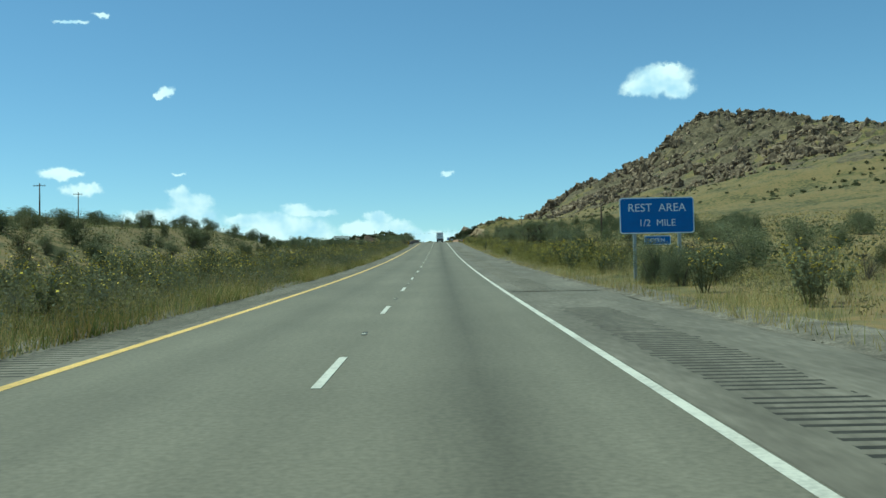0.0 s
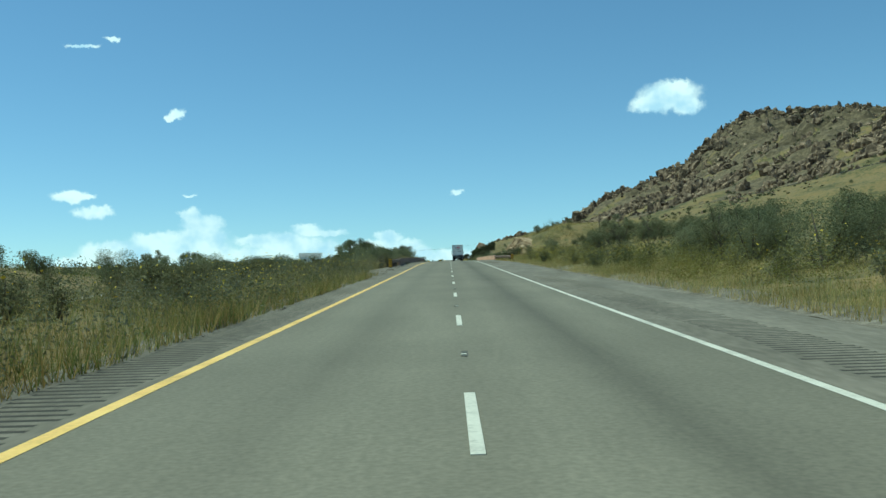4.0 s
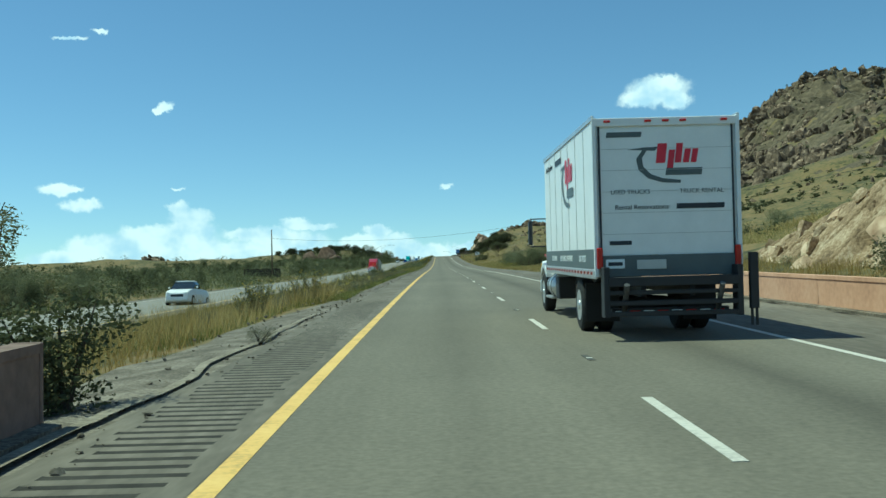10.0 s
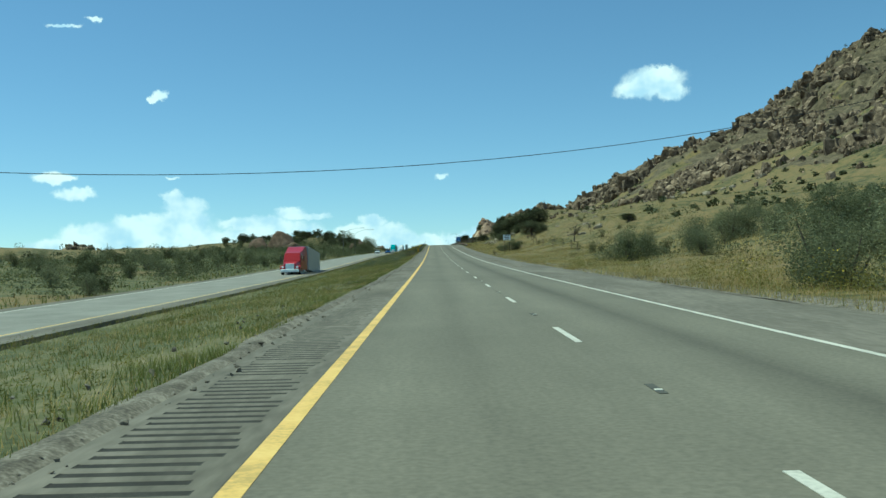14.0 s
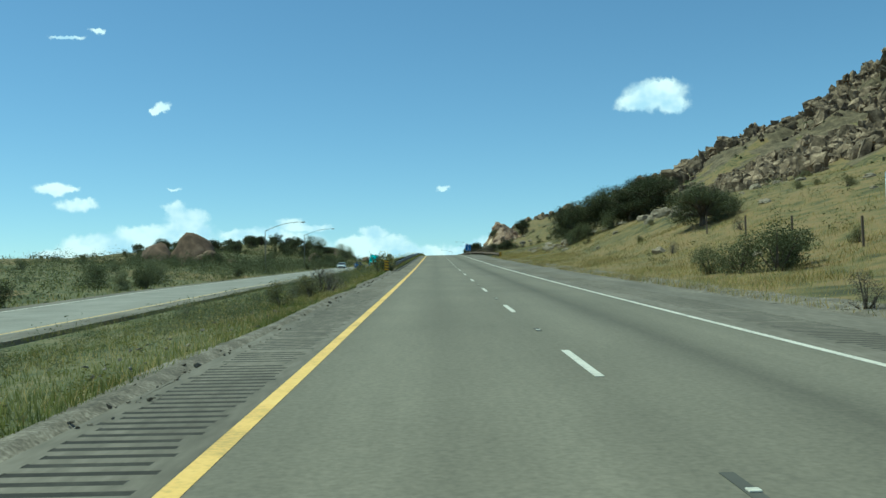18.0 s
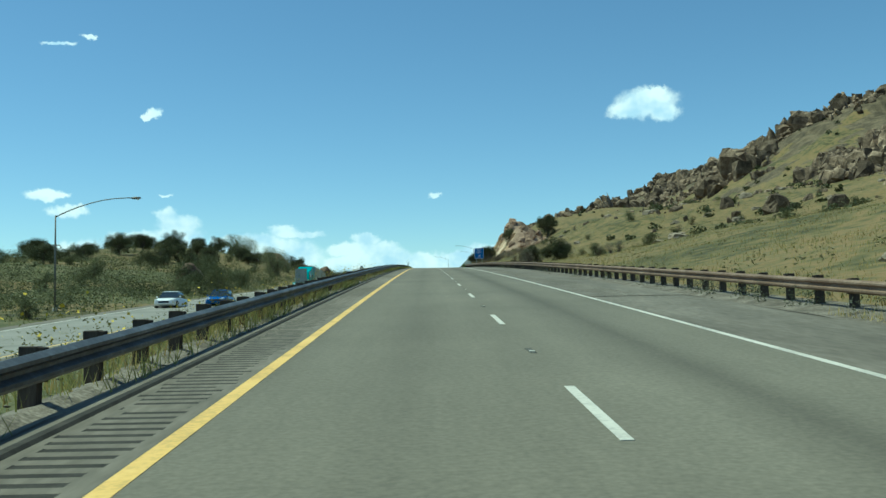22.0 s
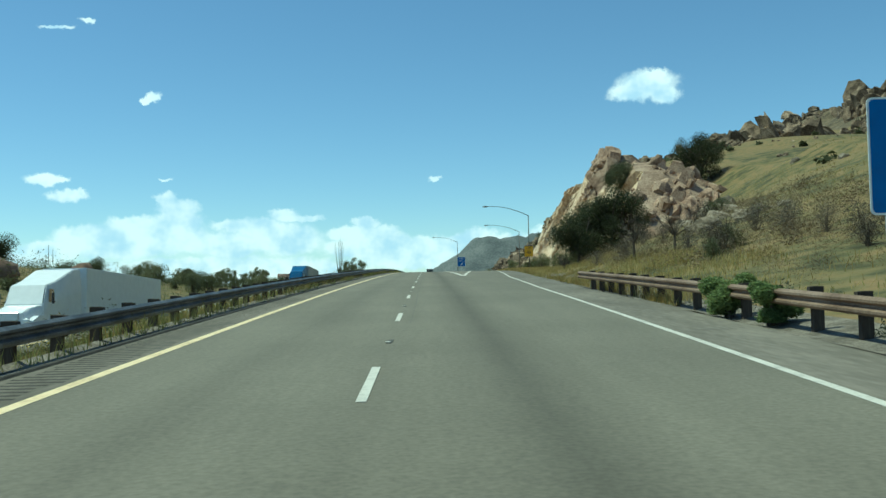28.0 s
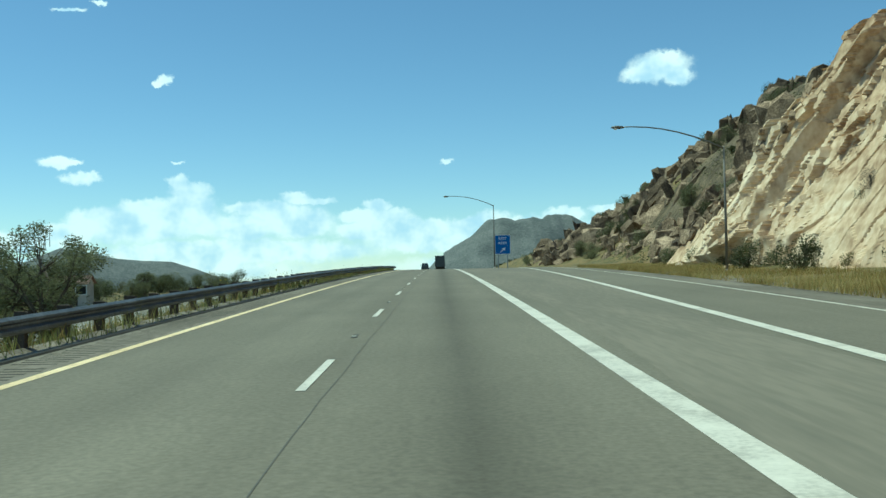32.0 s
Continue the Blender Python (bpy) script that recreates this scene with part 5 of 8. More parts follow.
DARK += [shrub("scrub_oak", 1.6, 2.3, 4200, 0.11, "leaf_brush", "upright dark green scrub oak", "bush", "scrub oaks", 9, stems=9) for _ in range(2)]
TWIG = [shrub("bare_shrub", 1.1, 1.5, 1500, 0.16, "twig_grey", "bare grey-brown twiggy shrub", "shrub", "bare shrubs", 7, 0.09, 12) for _ in range(2)]
OAK = [tree("oak_tree", 7.0, 3.8, 25000, 0.15, "leaf_oak", "spreading dark green evergreen oak on the slope", "oaks", trunk_r=0.28, clear=0.16, blobs=24, shell=0.2) for _ in range(3)]
MESQ = [tree("mesquite_tree", 5.0, 2.6, 15000, 0.125, "leaf_green", "airy feathery mesquite tree with forking stems", "mesquites", trunk_r=0.08, clear=0.22, blobs=26, aspect=0.3, shell=0.1, multi=3, clump=0.62) for _ in range(2)]
FLOWERS = [flower_clump("wild sunflowers with small yellow heads") for _ in range(3)]
BARE = tree("bare_tree", 4.6, 2.4, 900, 0.16, "twig_grey", "small bare tree with a dark forked trunk", "bare trees", trunk_r=0.12, clear=0.3, blobs=14, aspect=0.08)


def pick(a):
    return a[int(rng.integers(len(a)))]


def scatter(kinds, n, x0, x1, y0, y1, s0, s1, gap=None):
    for _ in range(n):
        x, y = float(rng.uniform(x0, x1)), float(rng.uniform(y0, y1))
        if -46 < x < -27 and 488 < y < 546:                  # kept clear so that the board fence shows from the camera
            continue
        put(pick(kinds), x, y, float(rng.uniform(s0, s1)))


# trees and bushes placed and sized to fit the camera's views
for k, x, y, top, s in ((OAK[0], 21.5, 746, 11.8, 1.3), (OAK[1], 25.5, 742, 12.2, 1.3), (OAK[2], 17.4, 748, 9.0, 0.9), (OAK[2], 20.3, 699, 7.6, 0.9), (OAK[0], 23.0, 741, 9.8, 1.1), (OAK[1], 35.4, 665, 6.6, 0.8), (OAK[2], 44, 1112, 23.2, 1.1),
                        (OAK[0], 20.4, 919, 6.4, 0.9), (OAK[2], 16.4, 922, 4.4, 0.55), (OAK[1], 115, 1064, 22, 0.8), (OAK[1], 16.5, 749, 8.0, 0.9), (OAK[0], 22.6, 702, 6.6, 0.7),
                        (OAK[0], -50, 930, 6, 0.7), (OAK[1], -63, 912, 6, 0.75)):
    base = lz(x, y) - float(road_z(y))
    zs = max(0.3, (top - base) / 7.0)
    put(k, x, y, min(max(s, zs * 0.8), zs * 1.3 + 0.1), sz=zs)
put(OAK[1], 28.2, 1096, 0.72, sz=0.9, dz=float(road_z(1096)) + 10.2 - lz(28.2, 1096))
put(OAK[2], 29.4, 1105.5, 0.5, sz=0.75, dz=float(road_z(1105.5)) + 10.8 - lz(29.4, 1105.5))
for k, x, y, s in ((0, -62, 1035, 0.95), (1, -49.5, 1053, 0.75), (2, -81.5, 1048, 1.15), (0, -65, 998, 0.95), (1, -61, 1008, 0.65), (2, -86, 1028, 0.65), (1, -74, 1006, 0.8), (2, -56, 985, 0.7), (0, -70, 1070, 0.9)):
    put(OAK[k], x, y, s)
for k, x, y, s, up in ((0, 13.4, 1042, 0.72, 0.86), (1, 17.2, 1043.5, 0.78, 0.92), (2, 15.3, 1045, 0.8, 1.0)):
    put(OAK[k], x, y, s, sz=up)
put(DARK[0], -38, 923, 2.0)
put(DARK[3], -41, 927, 1.6)
put(GREEN[0], -34.5, 968, 2.2, sz=3.0)
put(GREEN[1], -36.5, 971, 1.2, sz=2.2)
put(MESQ[0], -11.0, 357.0, 1.15)
put(MESQ[1], -13.0, 358.0, 1.05)
put(MESQ[1], -10.8, 360.5, 0.95)
put(DARK[1], -6.3, 355.6, 0.72)
put(MESQ[0], -13.6, 277, 1.15)
put(MESQ[1], -15.0, 281, 1.1)
put(GREEN[1], -13.0, 280, 1.3)
put(MESQ[0], -12.2, 300, 0.9)
put(MESQ[1], -12.0, 1129, 1.0)
put(MESQ[0], -13.6, 1132, 0.85)
put(GREEN[0], -50.5, 1012, 3.0)
put(BARE, 22, 645.6, 0.9)
put(BARE, 13.5, 1022, 0.7)
put(BARE, 15, 1018, 0.6)
for x, y, s in ((10.8, 513, 1.2), (13.0, 511, 1.75), (15.6, 512.5, 2.0), (18.4, 514, 1.8), (12.4, 518, 1.6), (21.5, 519, 1.7), (25, 523, 1.8), (28.5, 527, 1.8), (32, 531, 1.7), (17, 521, 1.7),
                (14.5, 566, 1.55), (16.8, 567.5, 1.3), (25.0, 578, 1.7), (28.2, 580, 2.0), (31.6, 577, 1.7), (23, 574, 1.3)):
    put(pick(GREEN), x, y, s, dz=-0.42 * s)
for x, y, s in ((24.7, 544, 1.9), (27, 548, 1.7), (22, 541, 1.5), (29, 555, 1.6), (20.5, 533, 1.3), (33, 560, 1.5), (31, 540, 1.5)):
    put(pick(GREEN + DARK), x, y, s)
for x, y, s in ((13.7, 560, 1.15), (15.5, 563, 1.0), (21.6, 1149.4, 1.0), (22.5, 1139, 0.9), (23, 1128, 0.8), (22, 1160, 0.9), (13, 1004, 0.5), (15, 1008, 0.5), (20, 350, 0.9)):
    put(pick(DARK), x, y, s)
for x, y, s in ((-5.45, 697.2, 1.0), (-5.9, 698.2, 1.2), (-6.6, 697.6, 1.2), (-6.2, 700.6, 1.0), (-5.3, 695.6, 0.8)):
    put(pick(FLOWERS), x, y, s)
for x, y in ((12.3, 36.0), (11.4, 34.2), (13.4, 41), (9.9, 33.5)):
    put(pick(GREEN), x, y, 0.55)
for x, y, s in ((10.1, 36.6, 0.8), (9.5, 36.2, 0.6), (11.0, 37.0, 0.55), (16.5, 745, 1.2), (18.2, 744, 1.0), (20.5, 740, 1.1), (11.4, 662, 0.8), (12.6, 661, 0.95), (13.8, 662.5, 0.9), (10.6, 664, 0.6)):
    put(pick(GREEN if y < 50 else DARK), x, y, s)
for x, y, s in ((14.2, 1044, 0.5), (16.9, 1042, 0.45), (18.4, 1043, 0.6)):
    put(pick(TWIG + DARK), x, y, s)
for x, y, s in ((9.5, 59, 1.3), (10.1, 60, 1.35), (9.9, 58, 1.2), (9.3, 60.6, 1.1), (10.6, 59.2, 1.3)):
    put(pick(FLOWERS), x, y, s)
for x, y, s in ((-6.3, 660, 0.75), (-6.9, 663, 0.8), (-6.6, 656.5, 0.7), (-7.4, 659, 0.8), (-7.0, 652, 0.6)):
    put(pick(TWIG + OLIVE), x, y, s)
for x, y, s in ((14.6, 921, 2.0), (15.8, 919, 1.9), (13.6, 923, 1.4), (18, 922, 1.9), (20.5, 880, 1.0), (26, 893, 1.3), (23, 884, 1.1)):
    put(pick(TWIG), x, y, s)
for x, y, s in ((20.5, 918, 1.2), (22, 921, 1.3), (20.4, 880.5, 0.9)):
    put(pick(DARK), x, y, s)
for x, y, s in ((-8.8, 321, 1.2), (-10.0, 326, 1.3), (-11.0, 317, 1.35), (-9.4, 332, 1.1), (-10.3, 337, 1.15), (-12.5, 331, 1.35), (-8.9, 341, 1.0), (-9.6, 345, 1.0), (-12, 322, 1.4), (-13.2, 338, 1.3), (-9.3, 312, 1.2), (-11, 306, 1.2), (-10, 299, 1.1), (-12, 291, 1.2), (-9.6, 283, 1.0), (-11.5, 276, 1.1)):
    put(pick(GREEN), x, y, s * 0.9, dz=-0.3)
# left side, first stretch
scatter(OLIVE, 95, -13.5, -7.6, -5, 228, 0.6, 1.05)
scatter(TWIG, 14, -13.5, -7.6, -5, 228, 0.5, 0.9)
scatter(SAGE, 40, -12, -6.6, -5, 228, 0.5, 1.0)
scatter(FLOWERS, 60, -12, -6.8, 0, 150, 0.7, 1.1)
scatter(DARK + OLIVE, 100, -60, -28, 20, 235, 0.8, 1.5)
scatter(GREEN + DARK, 26, -42, -28, 60, 235, 0.6, 1.0)
# behind the bridge wall
scatter(OLIVE, 60, -14, -7.4, 236, 352, 0.9, 1.5)
scatter(GREEN, 24, -15, -8.8, 258, 352, 1.15, 1.6)
scatter(SAGE, 26, -9.6, -6.7, 250, 352, 1.1, 1.8)
scatter(OLIVE + GREEN, 60, -34, -27.8, 232, 420, 0.9, 1.5)
scatter(GREEN, 14, -13.5, -9, 236, 260, 0.55, 0.9)
scatter(GREEN + MESQ, 20, -36, -28.5, 232, 400, 0.5, 0.9)
scatter(SAGE + TWIG, 42, -14, -7.2, 228, 356, 0.7, 1.3)
scatter(SAGE, 10, -5.5, -5.2, 255, 372, 0.25, 0.45)
# median and beyond, middle stretch
scatter(OLIVE + SAGE, 26, -13.0, -7.6, 372, 470, 0.4, 0.8)
scatter(FLOWERS, 20, -11, -7, 376, 470, 0.6, 1.0)
scatter(DARK + GREEN, 150, -70, -28, 380, 760, 0.7, 1.2)
scatter(SAGE, 26, -12.5, -7.4, 630, 705, 0.45, 0.8)
scatter(FLOWERS, 34, -11, -6.2, 702, 940, 0.45, 0.8)
scatter(SAGE + OLIVE, 40, -13, -6.6, 705, 1240, 0.35, 0.7)
scatter(DARK, 50, -95, -29, 780, 940, 0.6, 1.3)
scatter(DARK, 56, -100, -29, 925, 1100, 0.6, 1.3)
scatter(OLIVE, 30, -70, -29, 940, 1240, 0.6, 1.2)
scatter(MESQ, 14, -60, -29, 1080, 1260, 0.6, 1.0)
scatter(DARK + GREEN, 44, -46, -28, 1085, 1270, 0.8, 1.4)
scatter(DARK + OLIVE, 9, -12, -8.2, 1100, 1130, 0.6, 0.95)
scatter(OAK, 34, -105, -40, 935, 1095, 0.5, 0.95)
# right side
scatter(FLOWERS, 70, 8.6, 12.5, 20, 262, 0.7, 1.15)
scatter(OLIVE + TWIG, 40, 10.5, 20, 10, 265, 0.6, 1.1)
scatter(GREEN, 16, 12.5, 19, 70, 262, 0.9, 1.45)
scatter(MESQ, 5, 13, 20, 90, 262, 0.7, 0.95)
scatter(DARK + GREEN, 64, 15, 48, 30, 300, 0.7, 1.35)
scatter(SAGE, 20, 9.5, 20, 10, 265, 0.6, 1.0)
scatter(OLIVE + GREEN, 14, 17, 34, 300, 420, 0.5, 0.9)
for x, y, s in ((11.6, 341, 0.75), (12.4, 352, 0.8), (11.8, 360, 0.7), (12.0, 374, 0.8), (11.2, 390, 0.6), (13.0, 318, 0.9), (12.2, 326, 0.8), (15.5, 322, 0.9), (13.5, 345, 0.6)):
    put(pick(GREEN + DARK), x, y, s)
scatter(SAGE, 14, 8.6, 10.5, 305, 420, 0.4, 0.7)
scatter(DARK + GREEN + OLIVE, 46, 18, 60, 440, 640, 0.8, 1.4)
scatter(OLIVE + TWIG, 36, 14, 60, 640, 780, 0.5, 1.0)
scatter(TWIG + OLIVE + DARK, 46, 22, 110, 780, 1060, 0.7, 1.4)
scatter(SAGE, 24, 7.9, 10, 775, 1005, 0.3, 0.6)
scatter(TWIG, 22, 12, 22, 990, 1060, 0.7, 1.2)
scatter(GREEN + DARK, 40, 24, 60, 1195, 1420, 0.9, 1.6)
scatter(DARK, 20, 40, 120, 1100, 1300, 0.8, 1.6)

for k in range(8):
    put(pick(DARK + OLIVE + GREEN), float(rng.uniform(19.8, 21.6)), float(rng.uniform(1086, 1124)), float(rng.uniform(0.7, 1.25)))
for x, y, s in ((-30.5, 893, 1.7), (-33, 900, 1.8), (-31, 908, 1.5), (-36, 896, 1.7), (-30, 880, 1.3)):
    put(pick(DARK), x, y, s)
# ocotillo in the median
oc = thing("ocotillo", "tall thorny ocotillo stems in the median", "desert plant", (-7.2, 1050, lz(-7.2, 1050)))
for k in range(11):
    a, b = rng.uniform(0, 6.28), rng.uniform(0.08, 0.3)
    hh = rng.uniform(2.6, 4.2)
    part("stem", tube_bm([(0, 0, -0.1), (math.cos(a) * b, math.sin(a) * b, hh * 0.5), (math.cos(a) * b * 1.7, math.sin(a) * b * 1.7, hh)], [0.026, 0.019, 0.008], 5), "leaf_olive", oc)


# ---------------------------------------------------------------- grass
def grass(name, n, xs, ys, h0, h1, w, mat, label):
    """Tapering, bent blades of grass in one mesh."""
    hh = rng.uniform(h0, h1, n) * (0.55 + 0.9 * (vnoise(xs / 2.2, ys / 2.2, 5) + 0.5))
    base = land(xs, ys) - 0.02
    a = rng.uniform(0, 6.28, n)
    lean = rng.uniform(0.15, 0.95, n) * hh
    ww = w * rng.uniform(0.6, 1.5, n)
    c = np.stack([xs, ys, base], 1)
    side = np.stack([-np.sin(a), np.cos(a), 0 * a], 1) * ww[:, None] * 0.5
    out = np.stack([np.cos(a), np.sin(a), 0 * a], 1)
    up = np.array([0, 0, 1.0])
    tip = c + out * lean[:, None] + up * hh[:, None]
    V = np.stack([c - side, c + side, tip], 1).reshape(-1, 3)
    F = (np.arange(n) * 3)[:, None] + np.array([[0, 1, 2]])
    return tagged(mesh_ob(name, V, F, mat), label, "grass", kind="stuff")


def band(n, x_in, x_out, y0, y1, clump=3.0, power=1.6):
    """Places in a strip, thicker near the road and in clumps."""
    ys = rng.uniform(y0, y1, n * 2)
    xs = x_in + (x_out - x_in) * rng.random(n * 2) ** power
    keep = rng.random(n * 2) < np.clip(0.5 + 1.3 * vnoise(xs / clump, ys / clump, 8), 0.05, 1)
    keep &= ~((xs > -7.3) & (xs < 0) & (((ys > 203) & (ys < 246)) | ((ys > 352) & (ys < 380))))          # bare aprons
    xs, ys = xs[keep][:n], ys[keep][:n]
    ramp = np.where(xs > 0, np.clip(right_edge(ys) + 1.9 - 7.1, 0, 30), 0)
    return xs + ramp, ys


def lay(name, n, x_in, x_out, y0, y1, h0, h1, w, mat, label, clump=3.0, power=1.6):
    n, w, h1 = int(n * 2.2), w * 0.52, h1 * 0.72
    xs, ys = band(n, x_in, x_out, y0, y1, clump, power)
    return grass(name, len(xs), xs, ys, h0, h1, w, mat, label)


def thicket(name, n, x_in, x_out, y0, y1, r0, r1, leaves, size, mat, label, clump=4.0, power=1.3, tall=1.0, thin=0.4, bloom=0):
    """Low weeds and brush that nobody could count: loose mounds of small leaves in one mesh, some with blossoms."""
    xs, ys = band(n, x_in, x_out, y0, y1, clump, power)
    k = len(xs)
    r = rng.uniform(r0, r1, k)
    base = land(xs, ys)
    d = unit_rand(k * leaves) * (rng.random(k * leaves) ** 0.45)[:, None]
    d[:, 2] = np.abs(d[:, 2]) * 1.35 * tall
    c = np.repeat(np.stack([xs, ys, base], 1), leaves, 0) + d * np.repeat(r, leaves)[:, None]
    V, F = leaf_tris(c, size, thin * 1.5)
    tagged(mesh_ob(name, V, F, mat), label, "weeds", kind="stuff")
    if bloom:
        d = unit_rand(k * bloom)
        d[:, 2] = 0.75 + 0.7 * np.abs(d[:, 2])
        c = np.repeat(np.stack([xs, ys, base], 1), bloom, 0) + d * np.array([1, 1, tall]) * np.repeat(r, bloom)[:, None]
        keep = rng.random(len(c)) < np.clip(0.45 + 1.6 * vnoise(c[:, 0] / 5, c[:, 1] / 9, 77), 0, 1)
        V, F = leaf_quads(c[keep], 0.062, 0.9)
        tagged(mesh_ob("yellow_blossoms", V, F, "petal"), "small yellow wildflower heads above the weeds", "wildflowers", kind="stuff")


thicket("weed_thicket", 2000, -5.7, -16, -8, 232, 0.5, 1.15, 60, 0.12, "leaf_olive", "waist-high olive weeds beside the shoulder", bloom=4)
thicket("weed_thicket", 1300, -5.5, -16, -8, 232, 0.4, 0.95, 60, 0.11, "leaf_sage", "pale dusty weeds beside the shoulder")
thicket("weed_thicket", 500, -28, -60, -8, 240, 0.7, 1.5, 46, 0.24, "leaf_olive", "olive brush on the bank beyond the opposite lanes", power=1.0)
thicket("weed_thicket", 1000, -28, -70, -8, 240, 0.8, 1.9, 44, 0.30, "leaf_brush", "dark brush on the bank beyond the opposite lanes", power=1.0)
thicket("weed_thicket", 600, -6.4, -16.5, 228, 358, 0.5, 1.2, 60, 0.14, "leaf_olive", "olive brush behind the bridge wall")
thicket("weed_thicket", 900, -6.3, -14, 228, 358, 0.45, 1.1, 60, 0.12, "leaf_sage", "pale dry brush behind the bridge wall")
thicket("weed_thicket", 900, -28, -70, 240, 500, 0.9, 2.0, 44, 0.32, "leaf_brush", "dark brush beyond the opposite lanes", power=1.0)
thicket("weed_thicket", 2300, -27.8, -80, 430, 960, 0.8, 1.9, 44, 0.34, "leaf_brush", "dense dark green brush beyond the opposite lanes", power=1.15, clump=7)
thicket("weed_thicket", 800, -28.5, -62, 765, 935, 1.1, 2.8, 60, 0.28, "leaf_brush", "dense dark green brush along the opposite shoulder", power=1.2, clump=12)
thicket("weed_thicket", 500, -28, -80, 1085, 1300, 0.8, 1.9, 44, 0.30, "leaf_brush", "dark brush on the plain beyond the opposite lanes", power=1.2, clump=10)
thicket("weed_thicket", 380, -29, -90, 930, 1110, 0.9, 2.3, 50, 0.34, "leaf_brush", "dark scrub oak brush over the small hill", power=1.0, clump=9)
thicket("weed_thicket", 1000, -5.9, -14, 385, 458, 0.25, 0.6, 54, 0.09, "leaf_sage", "tall green and straw weeds in the median", bloom=2)
thicket("weed_thicket", 1900, -5.9, -16, 385, 705, 0.12, 0.3, 60, 0.055, "leaf_sunflower", "low leafy weeds in the median turf", clump=2.5)
thicket("weed_thicket", 620, -7.2, -14, 600, 712, 0.3, 0.7, 90, 0.07, "leaf_green", "knee-high brush in the median")
thicket("weed_thicket", 2300, -5.9, -16, 700, 1240, 0.3, 0.8, 70, 0.085, "leaf_olive", "green weeds behind the median guardrail", bloom=3)
thicket("weed_thicket", 900, 9.6, 16, 5, 266, 0.35, 0.85, 70, 0.10, "leaf_olive", "olive weeds with flowers along the verge", bloom=2)
thicket("weed_thicket", 900, 14, 50, 5, 300, 0.8, 1.7, 46, 0.28, "leaf_brush", "dark brush on the flat below the hill", power=1.0, clump=9)
thicket("weed_thicket", 500, 18, 60, 300, 660, 0.8, 1.8, 46, 0.30, "leaf_brush", "dark brush at the foot of the hill", power=1.0, clump=9)
thicket("weed_thicket", 800, 14, 50, 1196, 1420, 0.7, 1.6, 46, 0.30, "leaf_brush", "dark brush on the slope behind the cliff", power=1.0, clump=7)
thicket("weed_thicket", 340, 12, 90, 780, 1070, 0.5, 1.3, 50, 0.22, "leaf_olive", "low brush on the golden slope", power=1.0, clump=12)
thicket("weed_thicket", 260, 12, 40, 460, 780, 0.5, 1.2, 50, 0.2, "leaf_olive", "low brush along the slope", power=1.0, clump=12)
thicket("weed_thicket", 300, 7.7, 10, 770, 1008, 0.2, 0.5, 50, 0.10, "leaf_sage", "dusty weeds along the guardrail", clump=6)
thicket("sunflower_thicket", 700, 8.3, 12.5, 48, 262, 0.5, 0.95, 90, 0.10, "leaf_sunflower", "tall yellow-green wild sunflowers crowding the shoulder", clump=5, power=1.2, tall=1.5, thin=0.5, bloom=6)
thicket("sunflower_thicket", 460, -6.8, -13, 0, 128, 0.45, 0.9, 70, 0.10, "leaf_sunflower", "yellow-green wild sunflowers on the median bank", clump=6, power=1.0, tall=1.4, thin=0.5, bloom=4)
thicket("sunflower_thicket", 80, 8.2, 11, 488, 560, 0.4, 0.8, 90, 0.10, "leaf_sunflower", "clumps of wild sunflowers on the golden verge", clump=4, power=1.0, tall=1.3, thin=0.5, bloom=3)
lay("tall_weeds", 18000, -5.05, -14, -8, 235, 0.25, 0.95, 0.03, "grass_dry", "tall straw-coloured weeds beside the shoulder")
lay("tall_weeds", 22000, -5.05, -14, -8, 235, 0.25, 0.9, 0.03, "grass_green", "tall green weeds beside the shoulder")
lay("median_grass", 66000, -5.6, -16.4, 430, 705, 0.06, 0.26, 0.03, "grass_green", "short green grass in the median", clump=1.6)
lay("tall_weeds", 14000, -6.3, -15, 228, 385, 0.5, 1.5, 0.03, "grass_dry", "tall straw-coloured weeds behind the bridge wall")
lay("median_grass", 34000, -5.6, -16.4, 365, 470, 0.10, 0.45, 0.032, "grass_green", "rough green grass in the median")
lay("tall_weeds", 8000, -6.2, -15, 382, 462, 0.25, 0.75, 0.026, "grass_dry", "straw-coloured weeds in the median")
lay("median_grass", 30000, -5.7, -16.4, 365, 705, 0.06, 0.32, 0.03, "grass_dry", "dry grass tufts in the median")
thicket("sunflower_thicket", 420, -5.9, -9.5, 700, 850, 0.3, 0.6, 60, 0.08, "leaf_sunflower", "wild sunflowers behind the median guardrail", clump=4, power=1.2, tall=1.6, thin=0.5, bloom=9)
lay("median_weeds", 26000, -5.15, -15, 700, 1240, 0.2, 0.8, 0.035, "grass_green", "green weeds behind the guardrail")
lay("median_weeds", 16000, -5.5, -15, 700, 1240, 0.2, 0.8, 0.035, "grass_dry", "dry weeds behind the guardrail")
lay("verge_grass", 50000, 7.5, 20, -8, 300, 0.15, 0.6, 0.026, "grass_dry", "golden dry grass on the verge", power=1.4)
lay("verge_grass", 22000, 7.6, 20, -8, 300, 0.15, 0.7, 0.028, "grass_green", "green weeds on the verge", power=1.4)
lay("cut_grass", 11000, 8.2, 13.6, 297, 440, 0.3, 0.75, 0.045, "grass_dry", "dry grass below the road cut", power=1.0)
lay("cut_grass", 22000, 17.6, 42, 325, 440, 0.2, 0.5, 0.05, "grass_dry", "dry grass on top of the road cut", power=1.3)
lay("cut_grass", 14000, 17.6, 42, 297, 440, 0.2, 0.5, 0.05, "grass_green", "yellow-green grass on top of the road cut", power=1.3)
